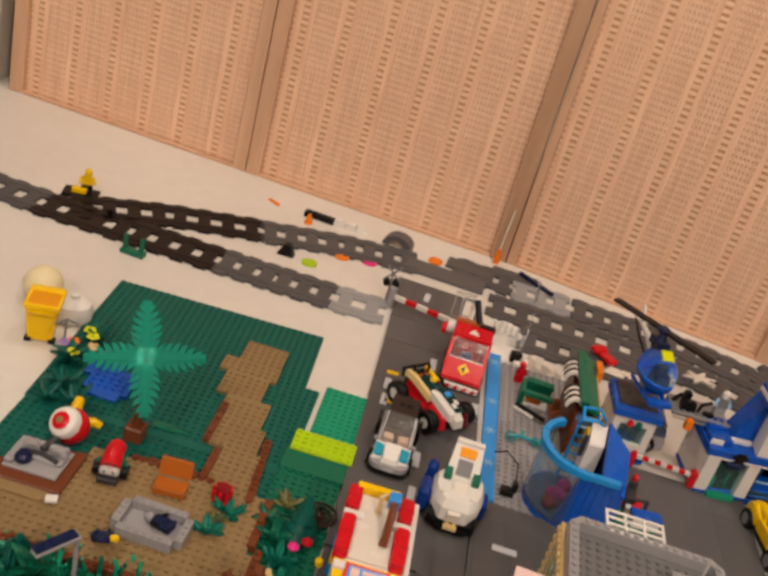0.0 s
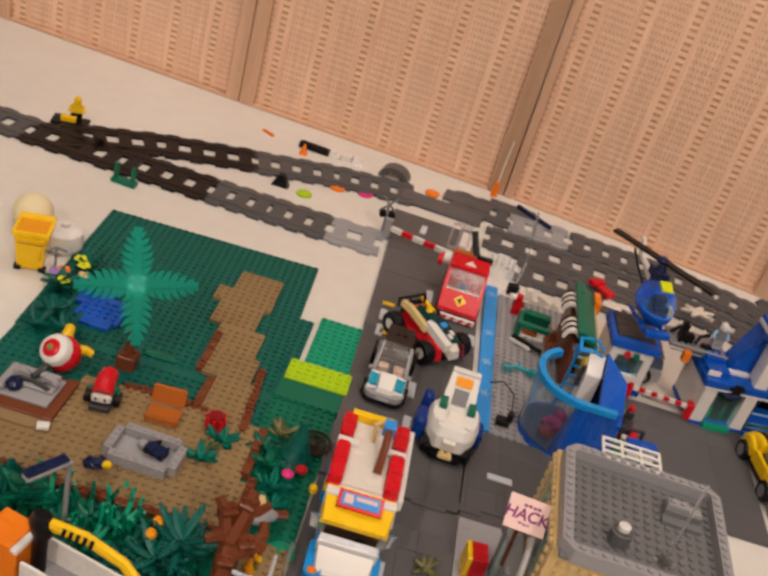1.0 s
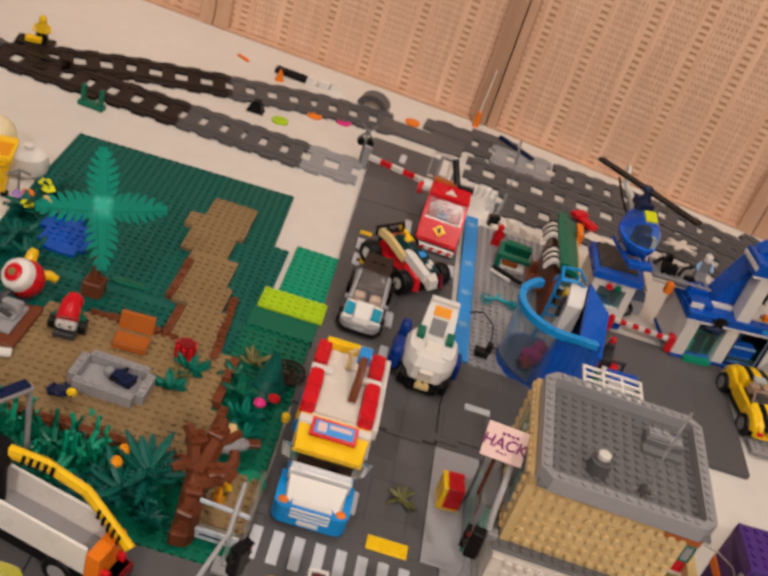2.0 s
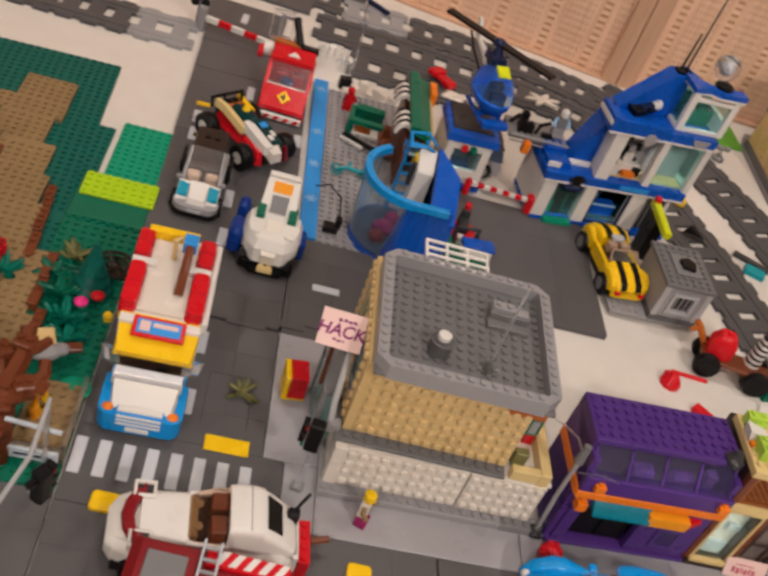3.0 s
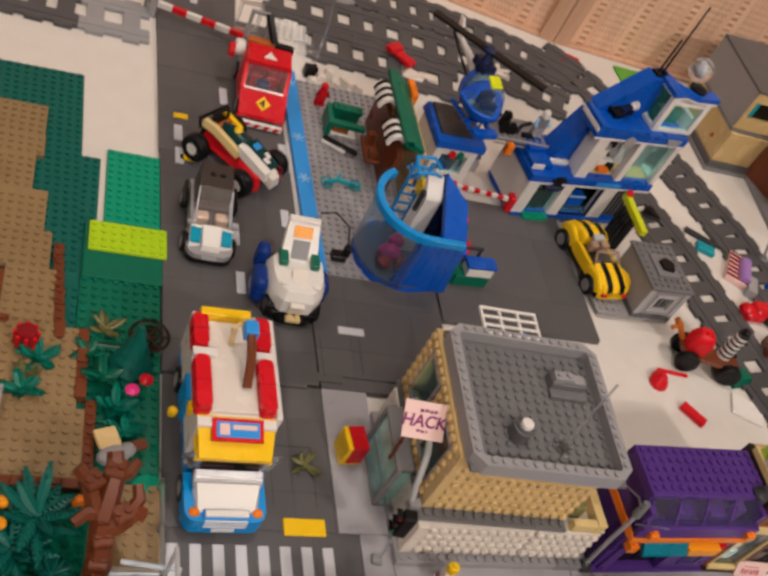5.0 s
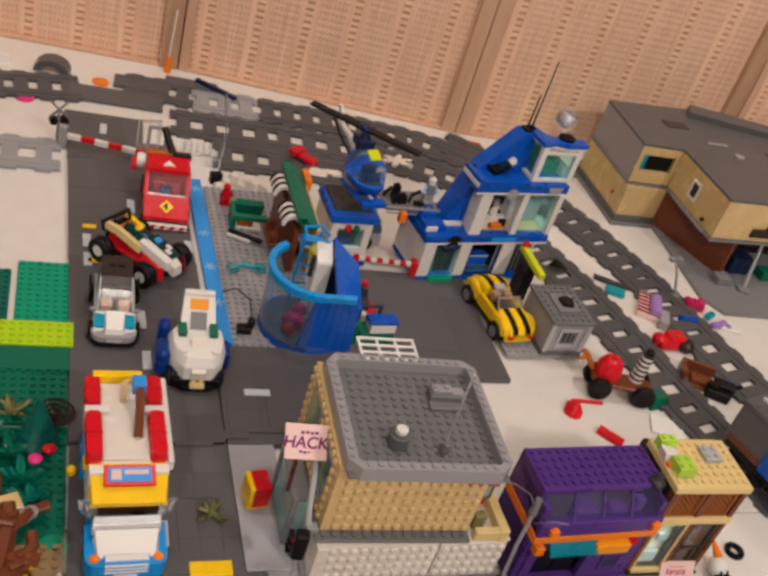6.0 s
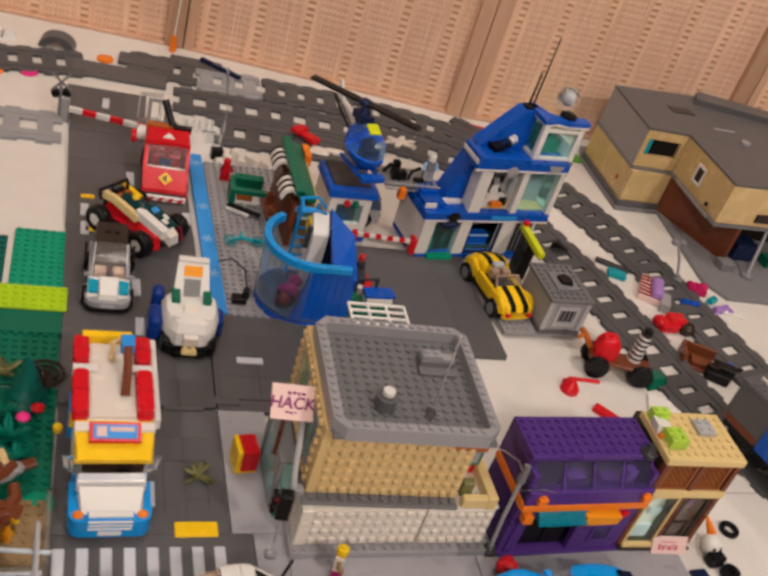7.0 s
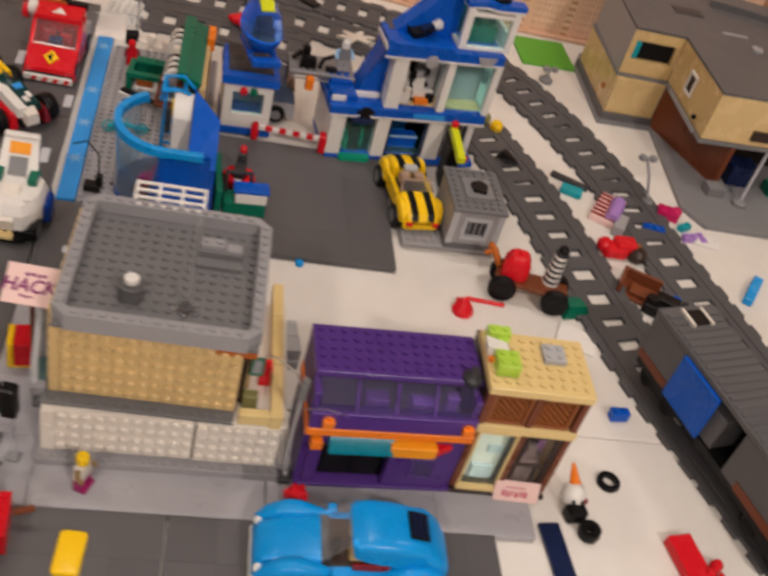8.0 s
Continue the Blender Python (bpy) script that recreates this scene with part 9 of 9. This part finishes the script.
loose("pale_heap", 300, 618, 0, Shape().hull([(-26, -14, 0), (10, -18, 0), (24, 6, 0), (-12, 16, 0)], [(-18, -8, 6), (6, -10, 8), (14, 4, 5), (-8, 10, 7)]).box(8, 30, -2, 10, 0, 5, 0.6), CREAM, "pale loose toy heap behind the hut")
crate = thing("striped_crate", 682, 376, 0, 58, "pale toy crate with red stripes between the rails", "crate")
part("tray", Shape().box(-26, 26, -14, 14, 0, 8, 0.6), PALE_PINK, crate)
for k in range(6):
    part("stripe", Shape().box(-24 + k * 8.4, -20 + k * 8.4, -14.5, 14.5, 7.6, 9.2, 0.3), DARK_RED, crate)

# far clutter by the cane panels
loose("black_bar", -160, 826, -6, Shape().box(-24, 24, -6, 6, 0, 9, 0.8).studs(-20, -4, 5, 1, 9), BLACK, "black loose toy bar by the rails")
loose("orange_cone", -172, 802, 0, Shape().lathe(0, 0, [(7, 0), (6, 2), (3, 12), (1.4, 16)], 12), ORANGE, "small orange toy cone", "cone")
loose("orange_feather", -236, 838, -36, Shape().hull([(-12, -2, 0), (12, -2, 0), (12, 2, 0), (-12, 2, 0)], [(-10, -4, 3), (14, 0, 2), (10, 3, 3), (-10, 2, 3)]), ORANGE, "orange loose toy feather")
loose("white_bits", -112, 826, 0, Shape().box(-46, -8, -5, 4, 0, 3.2, 0.4).box(-30, -14, -2, 8, 3, 8, 0.6).box(-6, 10, -6, 6, 0, 9.6, 0.6).hull([(12, -8, 0), (30, -6, 0), (28, 8, 0), (10, 6, 0)], [(14, -5, 12), (26, -4, 8), (25, 5, 8), (13, 4, 12)]), WHITE, "white loose toy pieces")
arch_o = Shape()
pts = [(23 * math.cos(radians(a)), 18 * math.sin(radians(a))) for a in range(0, 181, 15)]
pin = [(13 * math.cos(radians(a)), 10 * math.sin(radians(a))) for a in range(180, -1, -15)]
arch_o.prism(pts + pin, -12, 12, "y")
loose("grey_arch", -32, 820, -8, arch_o, DARK_GREY, "dark grey loose toy arch by the rails", "arch")
for x, y, mat, lab in ((-102, 722, ORANGE, "orange"), (-62, 730, PINK, "pink"), (-140, 672, LIME, "lime"), (30, 800, ORANGE, "orange")):
    loose("round_tile", x, y, 0, Shape().lathe(0, 0, [(11, 0), (11, 3), (9, 4)], 14), mat, lab + " round loose toy tile between the rails")
loose("black_slope", -176, 680, 0, Shape().hull([(-12, -8, 0), (12, -8, 0), (12, 8, 0), (-12, 8, 0)], [(-4, -5, 16), (4, -5, 16), (4, 5, 16), (-4, 5, 16)]), BLACK, "black loose toy slope brick")
green_arch = thing("green_arch", -350, 552, 0, -6, "dark green small open toy window frame", "frame")
part("foot", Shape().box(-16, 16, -6, 6, 0, 6, 0.5), GREEN, green_arch)
part("frame", Shape().box(-14, -9, -3, 3, 6, 26, 0.6).box(9, 14, -3, 3, 6, 26, 0.6), GREEN, green_arch)
BIN_SHADE = plastic("bin_inside_shade", (0.75, 0.30, 0.01), 0.3)
bin_ = thing("yellow_bin", -358, 322, 0, 14, "yellow open toy wheelie bin", "bin")
bin_.scale = (0.88, 0.88, 0.9)
part("body", Shape().hull([(-14, -12, 3), (14, -12, 3), (14, 14, 3), (-14, 14, 3)], [(-19, -17, 52), (19, -17, 52), (19, 19, 52), (-19, 19, 52)]), YELLOW, bin_)
part("rim", Shape().box(-21, 21, -19, -15, 48, 54, 0.6).box(-21, 21, 17, 21, 48, 54, 0.6).box(-21, -17, -15, 17, 48, 54, 0.6).box(17, 21, -15, 17, 48, 54, 0.6), YELLOW, bin_)
# Flat sheet below the rim; the inside's shade is put into its orange.
part("inside", Shape().box(-17, 17, -15, 17, 51.8, 52.6, 0.2), BIN_SHADE, bin_, "flat orange sheet painted as the shaded inside")
part("front_panel", Shape().hull([(-10, -15.6, 14), (10, -15.6, 14), (11, -13, 14), (-11, -13, 14)], [(-14, -17.6, 38), (14, -17.6, 38), (14, -14, 38), (-14, -14, 38)]).hull([(-16, -18, 40), (16, -18, 40), (16, -14, 38), (-16, -14, 38)], [(-16, -21, 45), (16, -21, 45), (16, -15, 47), (-16, -15, 47)]), YELLOW, bin_)
part("lid_flap", Shape().hull([(-21, 17, 52), (21, 17, 52), (21, 21, 52), (-21, 21, 52)], [(-20, 21, 58), (20, 21, 58), (20, 24, 57), (-20, 24, 57)]), YELLOW, bin_)
for x in (-14, 14):
    part("foot", Shape().box(x - 4, x + 4, -14, -6, 0, 6, 0.6), BLACK, bin_)
loose("cream_ball", -392, 392, 0, Shape().ball(0, 0, 21, 22, 22, 21, 18), BALL_CREAM, "cream coloured round soft ball", "ball")
loose("white_jar", -346, 372, 0, Shape().lathe(0, 0, [(16, 0), (20, 4), (21, 14), (19, 22), (12, 27), (5, 28), (5, 32), (2, 33)], 20), WHITE, "white round lidded toy jar beside the bin", "jar")
marker = thing("orange_marker", 122, 862, 0, 0, "thin pale stick with an orange tip standing by the panels", "stick")
part("stick", Shape().rod([(0, 0, 20), (3, 2, 92)], 1.4), CREAM, marker)
part("tip", Shape().lathe(0, 0, [(5, 0), (5, 12), (3, 24)], 10), ORANGE, marker)
loose("dark_wiper", 186, 812, -40, Shape().box(-34, 34, -3, 3, 5, 11, 0.8), NAVY, "dark long loose toy blade by the rails")
